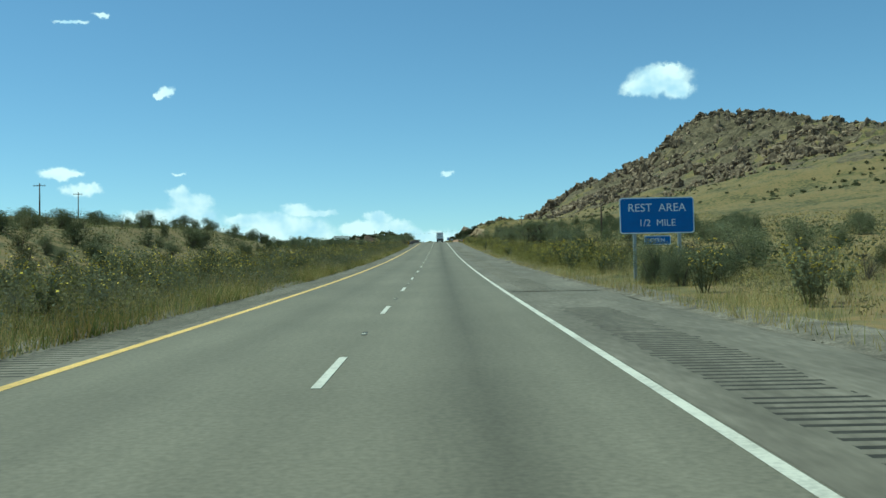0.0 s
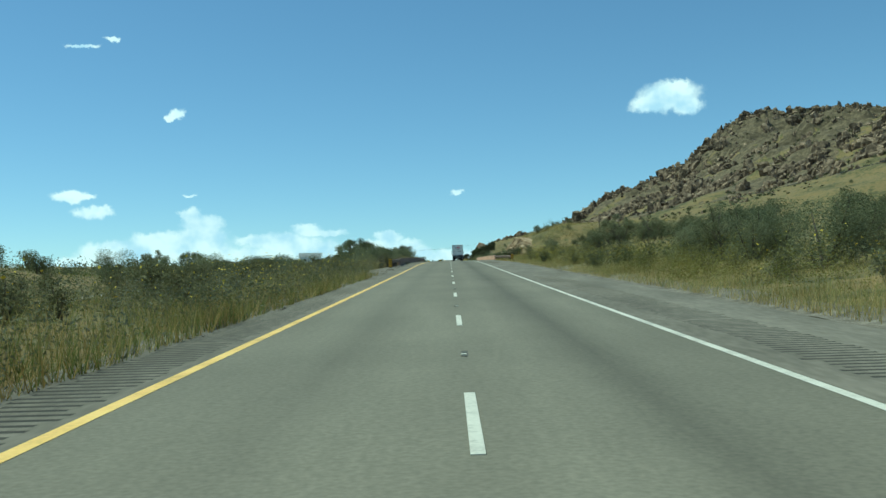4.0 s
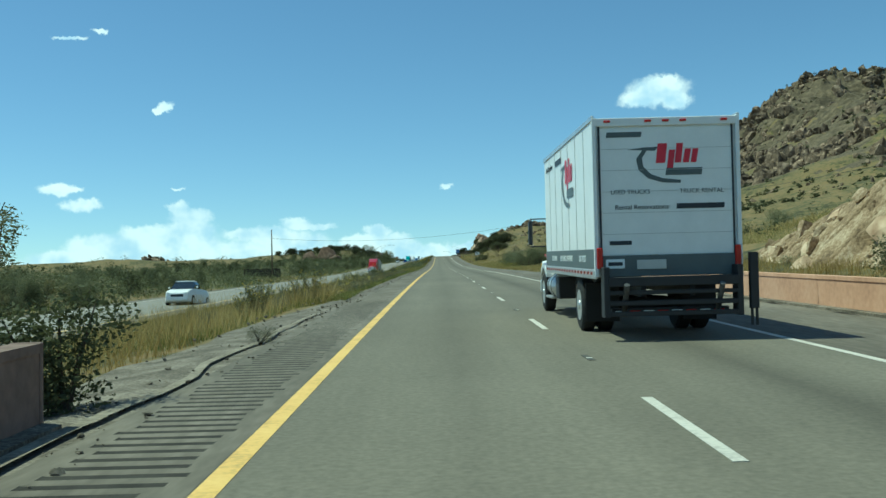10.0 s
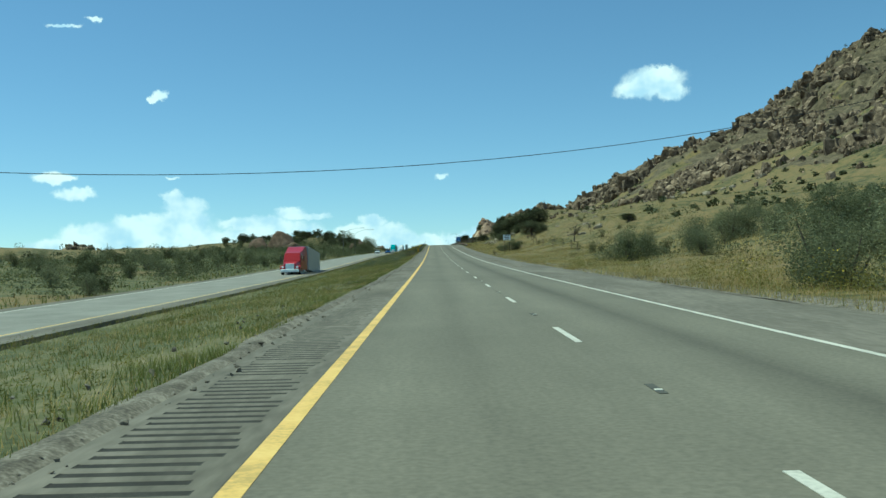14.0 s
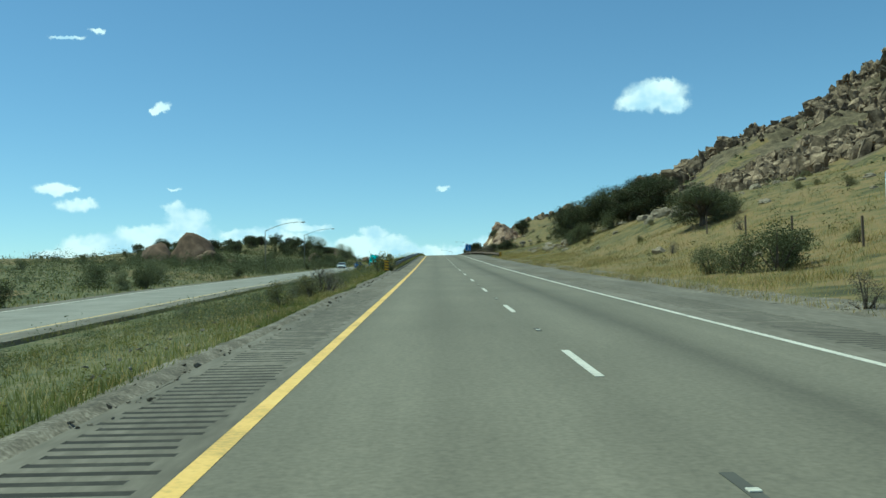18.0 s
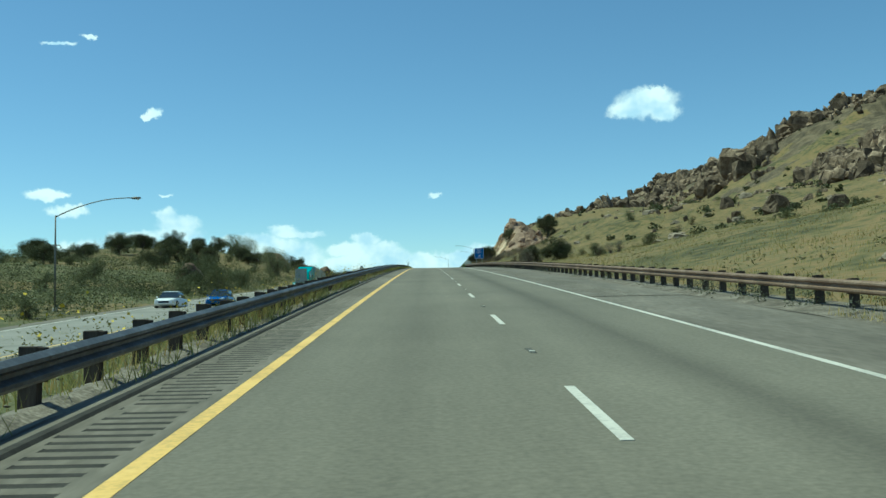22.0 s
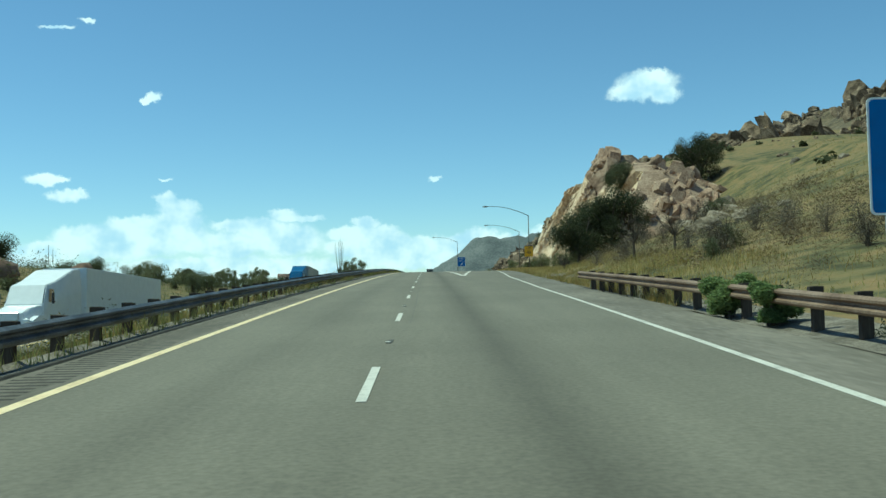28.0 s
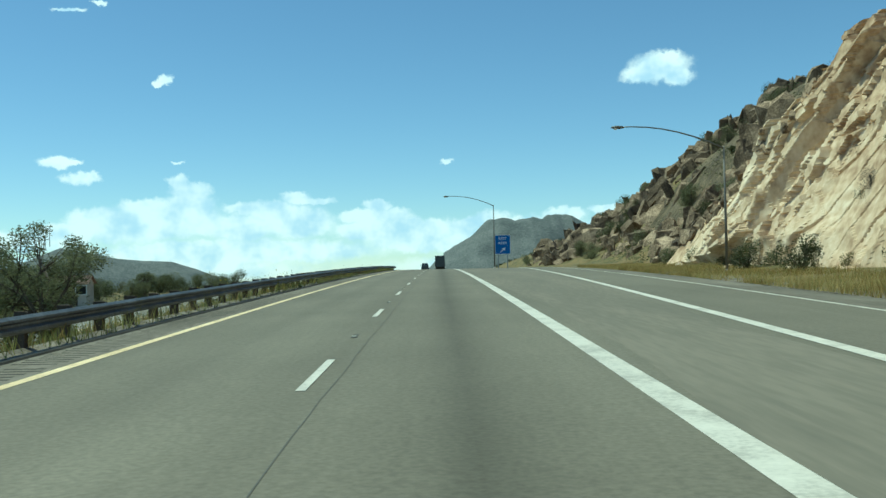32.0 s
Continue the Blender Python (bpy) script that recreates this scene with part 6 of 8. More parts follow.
lay("verge_grass", 54000, 7.4, 22, 425, 780, 0.12, 0.5, 0.028, "grass_dry", "golden grass along the verge", power=1.4)
lay("verge_grass", 16000, 7.4, 22, 425, 780, 0.12, 0.5, 0.03, "grass_green", "green grass along the verge", power=1.4)
lay("slope_grass", 46000, 9, 75, 640, 1090, 0.12, 0.42, 0.06, "grass_dry", "dry golden grass on the slope", power=1.2)
lay("slope_grass", 24000, 9, 90, 640, 1090, 0.15, 0.5, 0.06, "grass_green", "yellow-green grass on the slope", power=1.2)
lay("verge_grass", 26000, 7.3, 14, 990, 1215, 0.2, 0.6, 0.045, "grass_dry", "dry grass at the foot of the cliff")
lay("verge_grass", 9000, 7.3, 14, 990, 1215, 0.2, 0.5, 0.045, "grass_green", "green grass at the foot of the cliff")
lay("field_grass", 30000, 20, 70, -8, 640, 0.4, 0.9, 0.12, "grass_dry", "dry grass between shrubs", power=1.1)
lay("field_grass", 26000, -27, -80, -8, 1100, 0.35, 0.8, 0.12, "grass_green", "rough grass beyond the opposite lanes", power=1.1)
lay("field_grass", 6000, -27, -80, -8, 1100, 0.3, 0.6, 0.12, "grass_dry", "rough dry grass beyond the opposite lanes", power=1.1)

# scrub and grass clumps far up the hill
n = 5600
sx, sy = rng.uniform(40, 430, n), rng.uniform(420, 2050, n)
dens = 0.5 + fbm(sx, sy, 70, 3, 31)
keep = rng.random(n) < np.clip(dens, 0.1, 1)
sx, sy = sx[keep], sy[keep]
cz = land(sx, sy)
sr = rng.uniform(0.5, 1.9, len(sx))
pts = np.repeat(np.stack([sx, sy, cz + sr * 0.4], 1), 46, 0) + unit_rand(46 * len(sx)) * np.repeat(sr, 46)[:, None] * np.array([1, 1, 0.75]) * rng.uniform(0.3, 1, 46 * len(sx))[:, None]
V, F = leaf_tris(pts, 1.05, 0.8)
tagged(mesh_ob("hillside_scrub", V, F, "leaf_oak"), "dark scrub dotted over the rocky hill", "scrub", kind="stuff")
n = 1500
sx, sy = rng.uniform(-500, -60, n), rng.uniform(-50, 1600, n)
cz = land(sx, sy)
sr = rng.uniform(0.7, 2.0, n)
pts = np.repeat(np.stack([sx, sy, cz + sr * 0.4], 1), 40, 0) + unit_rand(40 * n) * np.repeat(sr, 40)[:, None] * np.array([1, 1, 0.75])
V, F = leaf_tris(pts, 0.9, 0.8)
tagged(mesh_ob("distant_scrub", V, F, "leaf_oak"), "low dark scrub over the plain", "scrub", kind="stuff")

# ---------------------------------------------------------------- rocks
ICO3 = bmesh.new()
bmesh.ops.create_icosphere(ICO3, subdivisions=3, radius=1.0)
ICO3_V = [v.co.copy() for v in ICO3.verts]
ICO3_F = [[v.index for v in f.verts] for f in ICO3.faces]
ICO3.free()


def boulder_mesh(seed, cuts=5, rough=0.16):
    """A weathered granite boulder: a ball, flattened by joint planes and pitted."""
    r = random.Random(seed)
    planes = [(Vector((r.gauss(0, 1), r.gauss(0, 1), r.gauss(0, 0.6))).normalized(), r.uniform(0.6, 0.97)) for _ in range(cuts)]
    out = []
    for v in ICO3_V:
        p = v * (1 + rough * noise.fractal(v * 1.3 + Vector((seed * 3.1, 0, 0)), 1.0, 2.0, 4))
        for nrm, d in planes:
            e = p.dot(nrm) - d
            if e > 0:
                p = p - nrm * e * 0.88
        out.append(p * (1 + 0.35 * rough * noise.fractal(p * 3.1 + Vector((0, seed * 2.3, 0)), 0.9, 2.1, 3)))
    return out


def boulder(seed, mat, label, group="", cuts=5, rough=0.16, smooth=True):
    b = mesh_ob("boulder", [tuple(v) for v in boulder_mesh(seed, cuts, rough)], ICO3_F, mat, smooth=smooth)
    return tagged(b, label, "boulder", group)


BOULDERS = [boulder(s, "granite_tan", "weathered tan granite boulder in the grass", "slope boulders", 8, 0.32, False) for s in range(1, 6)]
REDS = [boulder(s, "granite_red", "huge rounded brown granite dome rock", "dome rocks", 9, 0.27) for s in range(11, 14)]


def stone(ob, x, y, sx, sy, sz, rz=0, rx=0, ry=0, dz=0.0, used=set()):
    m = pose(x, y, lz(x, y) + dz, rx, ry, rz) @ Matrix.Diagonal((sx, sy, sz, 1))
    if ob.name not in used:
        used.add(ob.name)
        ob.matrix_basis = m
        return ob
    return copy_thing(ob, m @ Matrix.Diagonal((1 / ob.scale.x, 1 / ob.scale.y, 1 / ob.scale.z, 1)))


# the rounded domes beyond the opposite lanes
for i, (x, y, sx, sy, sz, rz) in enumerate(((-62.8, 861, 7.4, 6.4, 6.6, 20), (-71, 861, 6.2, 5.6, 5.0, 70), (-57.0, 854, 4.4, 3.6, 3.6, 130), (-74.5, 857, 2.8, 3, 2.2, 10), (-55.5, 851, 2.0, 2.0, 1.6, 200),
                                            (-52, 856, 2.0, 2.2, 1.6, 40), (-38, 905, 2.6, 2.4, 2.0, 80), (-47, 1046, 4.4, 4, 2.8, 15), (-40, 1052, 3.4, 3, 1.9, 100), (-33.5, 1058, 2.6, 2, 2.0, 160))):
    stone(REDS[i % 3], x, y, sx, sy, sz, rz, dz=0.2 * sz)
# rocks in the cut behind the bridge wall and along the slope
for k in range(46):
    y = float(rng.uniform(660, 800))
    x = float(rng.uniform(14, 40))
    s = float(rng.uniform(0.25, 0.85))
    stone(pick(BOULDERS), x, y, s * 1.3, s, s * 0.7, rng.uniform(0, 360), rng.normal(0, 10), rng.normal(0, 10))
for x, y, s in ((17.5, 757, 1.1), (19, 752, 1.2), (15.5, 766, 0.8), (21, 760, 1.0), (24, 729, 1.3), (26, 727, 1.0), (22.5, 731, 0.8), (21.5, 724, 0.6), (14.6, 756, 0.7), (16.8, 753, 0.9), (15.2, 761, 0.6), (19.6, 757, 0.9), (13.6, 768, 0.6), (16.2, 762, 0.7), (18, 749, 0.8), (19.8, 1028, 1.0), (21.5, 1031, 0.9), (23, 1026, 0.75), (26, 1044, 1.6), (24.5, 1050, 1.3)):
    stone(pick(BOULDERS), x, y, s * 1.3, s, s * 0.75, rng.uniform(0, 360))
for k in range(90):
    y, x = float(rng.uniform(820, 1100)), float(rng.uniform(30, 130))
    s = float(rng.uniform(0.4, 1.8))
    stone(pick(BOULDERS), x, y, s * 1.2, s, s * 0.8, rng.uniform(0, 360))

# a far outcrop on the plain
a_, d_ = rng.uniform(0, 6.28, 90), rng.random(90) ** 0.6
pile = np.stack([-217 + 22 * d_ * np.cos(a_), 1064 + 14 * d_ * np.sin(a_), float(road_z(1064)) - 6 + 10.5 * (1 - d_)], 1)
tagged(rock_cloud("rock_outcrop", pile, rng.uniform(1.6, 4.2, 90), "field_rock", 1.1, 0.2, cuts=7), "jumbled brown rock outcrop far beyond the road", "rock outcrop", kind="stuff")

# granite outcrops over the upper hill: stacks of jointed blocks, thickest along the crest
CUBE = bmesh.new()
bmesh.ops.create_cube(CUBE, size=2.0)
bmesh.ops.subdivide_edges(CUBE, edges=CUBE.edges[:], cuts=1, use_grid_fill=True)
bmesh.ops.triangulate(CUBE, faces=CUBE.faces[:])
CUBE.verts.index_update()
CUBE_V = np.array([v.co for v in CUBE.verts])
CUBE_F = np.array([[v.index for v in f.verts] for f in CUBE.faces])
CUBE.free()
CUBE_V = CUBE_V / np.linalg.norm(CUBE_V, axis=1)[:, None] ** 0.45


def block_cloud(name, pts, size, frame_of, mat, rough=0.13):
    """Blocks in one mesh: worn cubes split by joints; frame_of turns each like its neighbours."""
    base_v, base_f = CUBE_V, CUBE_F
    n = len(pts)
    V = base_v[None] + rng.normal(0, rough, (n, len(base_v), 3))
    for _ in range(3):
        nrm = rng.normal(size=(n, 1, 3))
        nrm /= np.linalg.norm(nrm, axis=2)[..., None]
        past = np.maximum((V * nrm).sum(2) - rng.uniform(0.45, 0.95, (n, 1)), 0)
        V = V - nrm * past[..., None] * 0.97
    V = V * np.stack([rng.uniform(0.35, 1.0, n), rng.uniform(0.5, 1.2, n), rng.uniform(0.55, 1.7, n)], 1)[:, None, :] * size[:, None, None]
    ang = frame_of + rng.normal(0, 0.16, frame_of.shape)
    ang[:, 0] += rng.choice([0, 1.571], n)
    for k, (i, j) in ((1, (0, 2)), (2, (1, 2)), (0, (0, 1))):
        c, q = np.cos(ang[:, k])[:, None], np.sin(ang[:, k])[:, None]
        p, r = V[..., i].copy(), V[..., j].copy()
        V[..., i], V[..., j] = p * c - r * q, p * q + r * c
    V = V + pts[:, None, :]
    F = base_f[None] + (np.arange(n) * len(base_v))[:, None, None]
    return mesh_ob(name, V.reshape(-1, 3), F.reshape(-1, 3), mat)


def outcrops(name, count, tries, x0, x1, y0, y1, per, s0, s1, mat, label, keep=None, crest=0.0):
    """Clusters of blocks on the rocky ground of a stretch, more of them where it rises highest."""
    cx_, cy_ = rng.uniform(x0, x1, tries), rng.uniform(y0, y1, tries)
    cz_ = land(cx_, cy_)
    up = cz_ - road_z(cy_) - rock_line(cx_, cy_)
    want = np.clip(up / 9 + 0.2, 0, 1) * np.clip(0.3 + 2.8 * fbm(cx_, cy_, 38, 3, 62), 0.03, 1) if keep is None else keep(cx_, cy_, up)
    ok_ = np.flatnonzero(rng.random(tries) < want)[:count]
    cx_, cy_ = cx_[ok_], cy_[ok_]
    own = s0 + (s1 - s0) * rng.random(len(cx_)) ** 2.2
    num = rng.integers(per[0], per[1], len(cx_))
    who = np.repeat(np.arange(len(cx_)), num)
    m = len(who)
    away = rng.normal(0, 1, (m, 2)) * own[who][:, None] * np.array([1.0, 1.2])
    size = np.clip(own[who] * np.exp(rng.normal(-0.5, 0.58, m)), 0.35, s1 * 1.15)
    px_, py2 = cx_[who] + away[:, 0], cy_[who] + away[:, 1]
    gz = np.min([land(px_ + u, py2 + v) for u, v in ((0, 0), (1.5, 0), (-1.5, 0), (0, 2), (0, -2))], axis=0)
    near = np.exp(-(away ** 2).sum(1) / (own[who] * 1.6) ** 2)
    pz = gz + size * 0.25 + near * own[who] * rng.uniform(0, 0.9 + crest, m)
    turn = np.stack([rng.uniform(0, 6.28, len(cx_)), rng.normal(0.25, 0.2, len(cx_)), rng.normal(0, 0.22, len(cx_))], 1)
    tagged(block_cloud(name, np.stack([px_, py2, pz], 1), size, turn[who], mat), label, "rocks", kind="stuff")


outcrops("boulder_field", 800, 16000, 60, 330, 600, 1120, (8, 26), 0.8, 3.1, "field_rock", "jumbled grey-brown granite blocks over the upper hill")
outcrops("boulder_field", 800, 16000, 60, 460, 1120, 2250, (8, 20), 1.2, 5.4, "field_rock", "jumbled brown granite blocks along the far ridge")
outcrops("boulder_field", 300, 4000, 95, 270, 1010, 1330, (8, 20), 0.7, 2.3, "field_rock", "jumbled grey-brown granite blocks below the crest")
outcrops("loose_boulders", 420, 6000, 45, 260, 600, 1350, (1, 4), 0.5, 1.7, "field_rock", "single grey boulders strewn over the grassy slope",
         keep=lambda x, y, up: 0.25 * np.clip((up + 26) / 18, 0, 1) * (up < 6))

# crags along the hill's skyline as viewed from the road, larger farther off
reach = np.arange(140, 1500, 6.0)
top_pts = []
for y_at in range(0, 1060, 90):
    for deg in np.arange(3.0, 28.0, 0.55):
        rx_, ry_ = reach * math.sin(radians(deg)), y_at + reach * math.cos(radians(deg))
        rise = (land(rx_, ry_) - float(road_z(y_at))) / reach
        i = int(np.argmax(rise))
        if rx_[i] > 60 and land(rx_[i], ry_[i])[0] - road_z(ry_[i]) > rock_line(rx_[i], ry_[i]):
            top_pts.append((rx_[i], ry_[i], reach[i]))
top_pts = np.repeat(np.array(top_pts), 6, 0)
xb, yb = top_pts[:, 0] + rng.normal(-2, 6, len(top_pts)), top_pts[:, 1] + rng.normal(-2, 8, len(top_pts))
zb = np.min([land(xb + u, yb + v) for u, v in ((0, 0), (2, 0), (-2, 0), (0, 2), (0, -2))], axis=0)
sz_ = (0.45 + 1.1 * rng.random(len(yb)) ** 1.6) * (0.8 + top_pts[:, 2] / 500)
tilt_ = np.stack([0.5 * np.sin(yb / 40), 0.3 + 0.25 * np.sin(yb / 23), 0.25 * np.cos(yb / 31)], 1)
tagged(block_cloud("ridge_crags", np.stack([xb, yb, zb + sz_ * 0.15], 1), sz_, tilt_, "field_rock"), "tall grey-brown crags along the crest of the hill", "rocks", kind="stuff")

# dark pillars and blocks on the slope behind the cliff
outcrops("rock_pinnacles", 420, 1400, 28, 100, 1196, 1400, (10, 18), 0.7, 2.1, "field_rock", "dark brown jagged rocks behind the cliff",
         keep=lambda x, y, up: np.clip(0.55 + 1.6 * fbm(x, y, 22, 2, 66), 0.1, 1), crest=0.5)

# ---------------------------------------------------------------- rock faces
FACES = {}


def rock_face(name, label, mat, ny, nu, ys0, ys1, base, top, crest, sheet, seed, depth=1.0, dip=(0.80, 0.62), back=12.0, crust=None):
    """A fractured face from a foot line to a crest: sheets that peel off along slanting joints, with rubble between."""
    ys = np.linspace(ys0, ys1, ny)
    u = np.linspace(0, 1, nu)
    base_x, top_x, top_h = np.interp(ys, *base), np.interp(ys, *top), np.interp(ys, *crest)
    U, Y = np.meshgrid(u, ys)
    X = base_x[:, None] + (top_x - base_x)[:, None] * U ** 0.92
    Z = -0.6 + (top_h + 0.6)[:, None] * U
    q = Y * dip[0] + Z * dip[1] + sheet * 0.35 * fbm(Y, Z, 11, 3, seed)
    saw = (q / sheet) % 1.0
    block = np.floor(q / sheet)
    q2 = q / (sheet * 0.42) + 0.7 * fbm(Y, Z, 4, 2, seed + 2)
    saw2, block2 = q2 % 1.0, np.floor(q2)
    along = (Z * dip[0] - Y * dip[1]) / (sheet * 0.9) + 3 * hash01(block2, block2 * 0, seed)
    cross = along % 1.0
    rubble = np.clip(fbm(Y * 0.8 + Z * 0.5, Z * 0.8 - Y * 0.3, 13, 3, seed + 4) * 4.2 - 0.1, 0, 1)
    step_w = np.clip(saw / 0.16, 0, 1)
    jut = hash01(block - 1, block * 0, seed + 3) * (1 - step_w) + hash01(block, block * 0, seed + 3) * step_w
    bulge = sheet * 0.5 * jut * (0.7 + 0.3 * saw) + 0.16 * sheet * hash01(block2, np.floor(along), seed + 9) * (0.3 + rubble) + 0.09 * sheet * saw2 * (0.12 + rubble) \
        - 0.10 * sheet * np.clip(1 - saw2 / 0.14, 0, 1) + sheet * 0.10 * fbm(Y, Z, 8, 4, seed + 6) + rubble * (1.0 * hash01(np.floor(q / 0.8 + 0.9 * fbm(Y, Z, 3, 2, seed + 12)), np.floor((Z * dip[0] - Y * dip[1]) / 2.2 + 3 * hash01(np.floor(q / 0.8), q * 0, seed + 14)), seed + 8) - 0.35) + 0.10 * fbm(Y, Z, 1.0, 3, seed + 10)
    X = X - depth * bulge * np.clip(U * 6, 0.15, 1)
    Zw = Z + road_z(Y) + 0.3 * depth * fbm(Y, Z, 2.5, 3, seed + 11)
    back_x = top_x + back
    back_z = np.maximum(land(back_x, ys), road_z(ys) + top_h - 6) + (1.4 if back < 2 else 0)
    V = np.concatenate([np.stack([X, Y, Zw], -1), np.stack([(X[:, -1] + back / 4), ys, Zw[:, -1] + 0.1], -1)[:, None], np.stack([back_x, ys, back_z - 2.0], -1)[:, None]], 1)
    ob = mesh_ob(name, V.reshape(-1, 3), grid_faces(ny, nu + 2)[:, ::-1], mat, smooth=False)
    FACES[name] = V
    if crust:                                               # weathered brown rock above the blasted face
        edge = crust(Y) + 0.16 * fbm(Y, Z, 9, 3, seed + 20) + 0.05 * fbm(Y, Z, 2, 2, seed + 21)
        flag = np.zeros((ny - 1, nu + 1), np.int32)
        flag[:, :nu - 1] = (U > edge)[:-1, :-1]
        flag[:, nu - 1:] = 1
        ob.data.materials.append(MATS["granite_crust"])
        ob.data.polygons.foreach_set("material_index", flag.ravel())
    return tagged(ob, label, "rock face", kind="structure")


rock_face("rock_face_cliff", "pale fractured granite cliff with slanting joints beside the ramp", "granite_pale", 600, 210, 1074, 1199,
          ([1074, 1090, 1110, 1150, 1199], [22.6, 21.5, 22.0, 23.5, 25.8]), ([1074, 1092, 1098, 1106, 1112, 1120, 1136, 1150, 1163, 1172, 1181, 1199], [23.6, 31.0, 33.0, 30.6, 30.8, 32.2, 33.4, 33.8, 33.4, 31.2, 28.8, 27.6]),
          ([1074, 1083, 1090, 1098, 1105, 1112, 1120, 1136, 1150, 1163, 1172, 1181, 1190, 1199], [-0.5, 7.5, 12.5, 15.0, 12.0, 14.0, 18.6, 20.2, 18.8, 16.4, 11.2, 6.8, 3.4, 0.2]), 6.0, 71,
          crust=lambda y: np.interp(y, [1074, 1080, 1084, 1094, 1112, 1120, 1130, 1150, 1165, 1185, 1199], [0.6, 0.8, 1.05, 1.05, 0.84, 0.62, 0.74, 0.98, 1.2, 1.2, 1.2]))
cliff = FACES["rock_face_cliff"]
for k in range(46):                                         # brush on the ledges and along the foot
    u = k / 45
    yy, uu = (1152 - 46 * u, 0.30 + 0.36 * u) if k < 30 else (1196 - 100 * (k - 30) / 15, 0.05)
    i = int(np.clip((yy + rng.normal(0, 2.5) - 1074) / 125 * 599, 0, 599))
    p = cliff[i, int(np.clip((uu + rng.normal(0, 0.05)) * 209, 2, 207))]
    plant = pick(OLIVE + SAGE + TWIG) if k < 30 else pick(DARK + OLIVE)
    s = float(rng.uniform(0.6, 1.3) if k < 30 else rng.uniform(0.8, 1.35))
    copy_thing(plant, pose(float(p[0]) + 0.15, float(p[1]), float(p[2]) - 0.2, 0, 0, rng.uniform(0, 360)) @ Matrix.Diagonal((s / plant.scale.x, s / plant.scale.y, s / plant.scale.z, 1)))
rock_face("rock_face_cut", "tan and ochre fractured rock in the road cut above the bridge wall", "granite_cut", 440, 96, 331, 405,
          ([331, 405], [12.6, 12.6]), ([331, 350, 390, 405], [15.6, 16.8, 17.0, 15.6]), (CUT_Y, [h - 0.25 for h in CUT_H]), 3.6, 171, 0.62, (0.80, 0.60), 1.6)
cut = FACES["rock_face_cut"]
for k in range(20):                                         # brush rooted in the cut
    p = cut[int(rng.integers(22, 418)), int(rng.integers(8, 70))]
    plant = pick(DARK + GREEN + OLIVE)
    s = float(rng.uniform(0.3, 0.65))
    copy_thing(plant, pose(float(p[0]) + 0.1, float(p[1]), float(p[2]) - 0.3, 0, 0, rng.uniform(0, 360)) @ Matrix.Diagonal((s / plant.scale.x, s / plant.scale.y, s / plant.scale.z, 1)))
# broken brown blocks that crown the cliff, and pale rubble in the clefts of its face


def blocks_on(name, face, n, ya, yb, ua, ub, s0, s1, mat, label, out=0.2, worn=0.09):
    """Blocks that sit on a rock face between two stations and two heights."""
    rows, cols = face.shape[0], face.shape[1] - 2
    y_first, y_last = face[0, 0, 1], face[-1, 0, 1]
    i = np.clip(((rng.uniform(ya, yb, n) - y_first) / (y_last - y_first) * (rows - 1)).astype(int), 0, rows - 1)
    j = np.clip((rng.uniform(ua, ub, n) * (cols - 1)).astype(int), 0, cols - 1)
    size = s0 + (s1 - s0) * rng.random(n) ** 2.0
    at = face[i, j] + np.stack([-out * size, 0 * size, out * size], 1)
    turn = np.stack([rng.normal(0.3, 0.25, n), rng.normal(-0.55, 0.2, n), rng.normal(0.35, 0.2, n)], 1)
    return tagged(block_cloud(name, at, size, turn, mat, worn), label, "rocks", kind="stuff")


blocks_on("crest_blocks", cliff, 44, 1113, 1132, 0.84, 1.0, 0.6, 1.9, "granite_brown", "weathered brown granite blocks crowning the cliff", 0.0, 0.02)
blocks_on("crest_blocks", cliff, 30, 1110, 1126, 0.55, 0.86, 0.4, 1.3, "granite_brown", "brown granite blocks on the cliff's shoulder", -0.1, 0.02)
across = np.linspace(0, 1, 12)[None, :, None]
behind = np.concatenate([cliff[:, -2:-1] * (1 - across) + cliff[:, -1:] * across, cliff[:, :2]], 1)
blocks_on("crest_blocks", behind, 190, 1076, 1114, 0.0, 0.9, 0.35, 1.5, "granite_brown", "brown granite blocks strewn behind the cliff's edge", 0.05, 0.04)
blocks_on("crest_blocks", cliff, 22, 1078, 1090, 0.75, 1.0, 0.3, 1.1, "granite_brown", "brown granite blocks on the cliff's nose", 0.0, 0.03)
blocks_on("shoulder_blocks", cliff, 150, 1166, 1198, 0.72, 1.0, 0.25, 0.8, "field_rock", "brown jagged blocks along the falling crest of the cliff", 0.0)
blocks_on("cliff_rubble", cliff, 130, 1084, 1099, 0.05, 0.62, 0.2, 0.85, "granite_pale", "pale broken blocks in a cleft of the cliff", -0.05)
blocks_on("cliff_rubble", cliff, 110, 1110, 1132, 0.08, 0.5, 0.2, 0.6, "granite_pale", "pale broken blocks below the ledge of the cliff", -0.05)
blocks_on("cut_slabs", cut, 70, 335, 402, 0.12, 0.85, 0.25, 0.95, "granite_pale", "pale leaning slabs laid bare in the road cut", -0.25, 0.03)
blocks_on("cut_rubble", cut, 260, 334, 403, 0.02, 0.95, 0.12, 0.42, "granite_cut", "ochre broken stone in the road cut", -0.1, 0.06)
nn = 420
ry_ = np.concatenate([rng.uniform(1086, 1112, nn // 2), rng.uniform(1112, 1190, nn // 2)])
rx_ = np.interp(ry_, [1074, 1199], [21.0, 25.0]) - rng.uniform(-0.8, 1.2, nn)
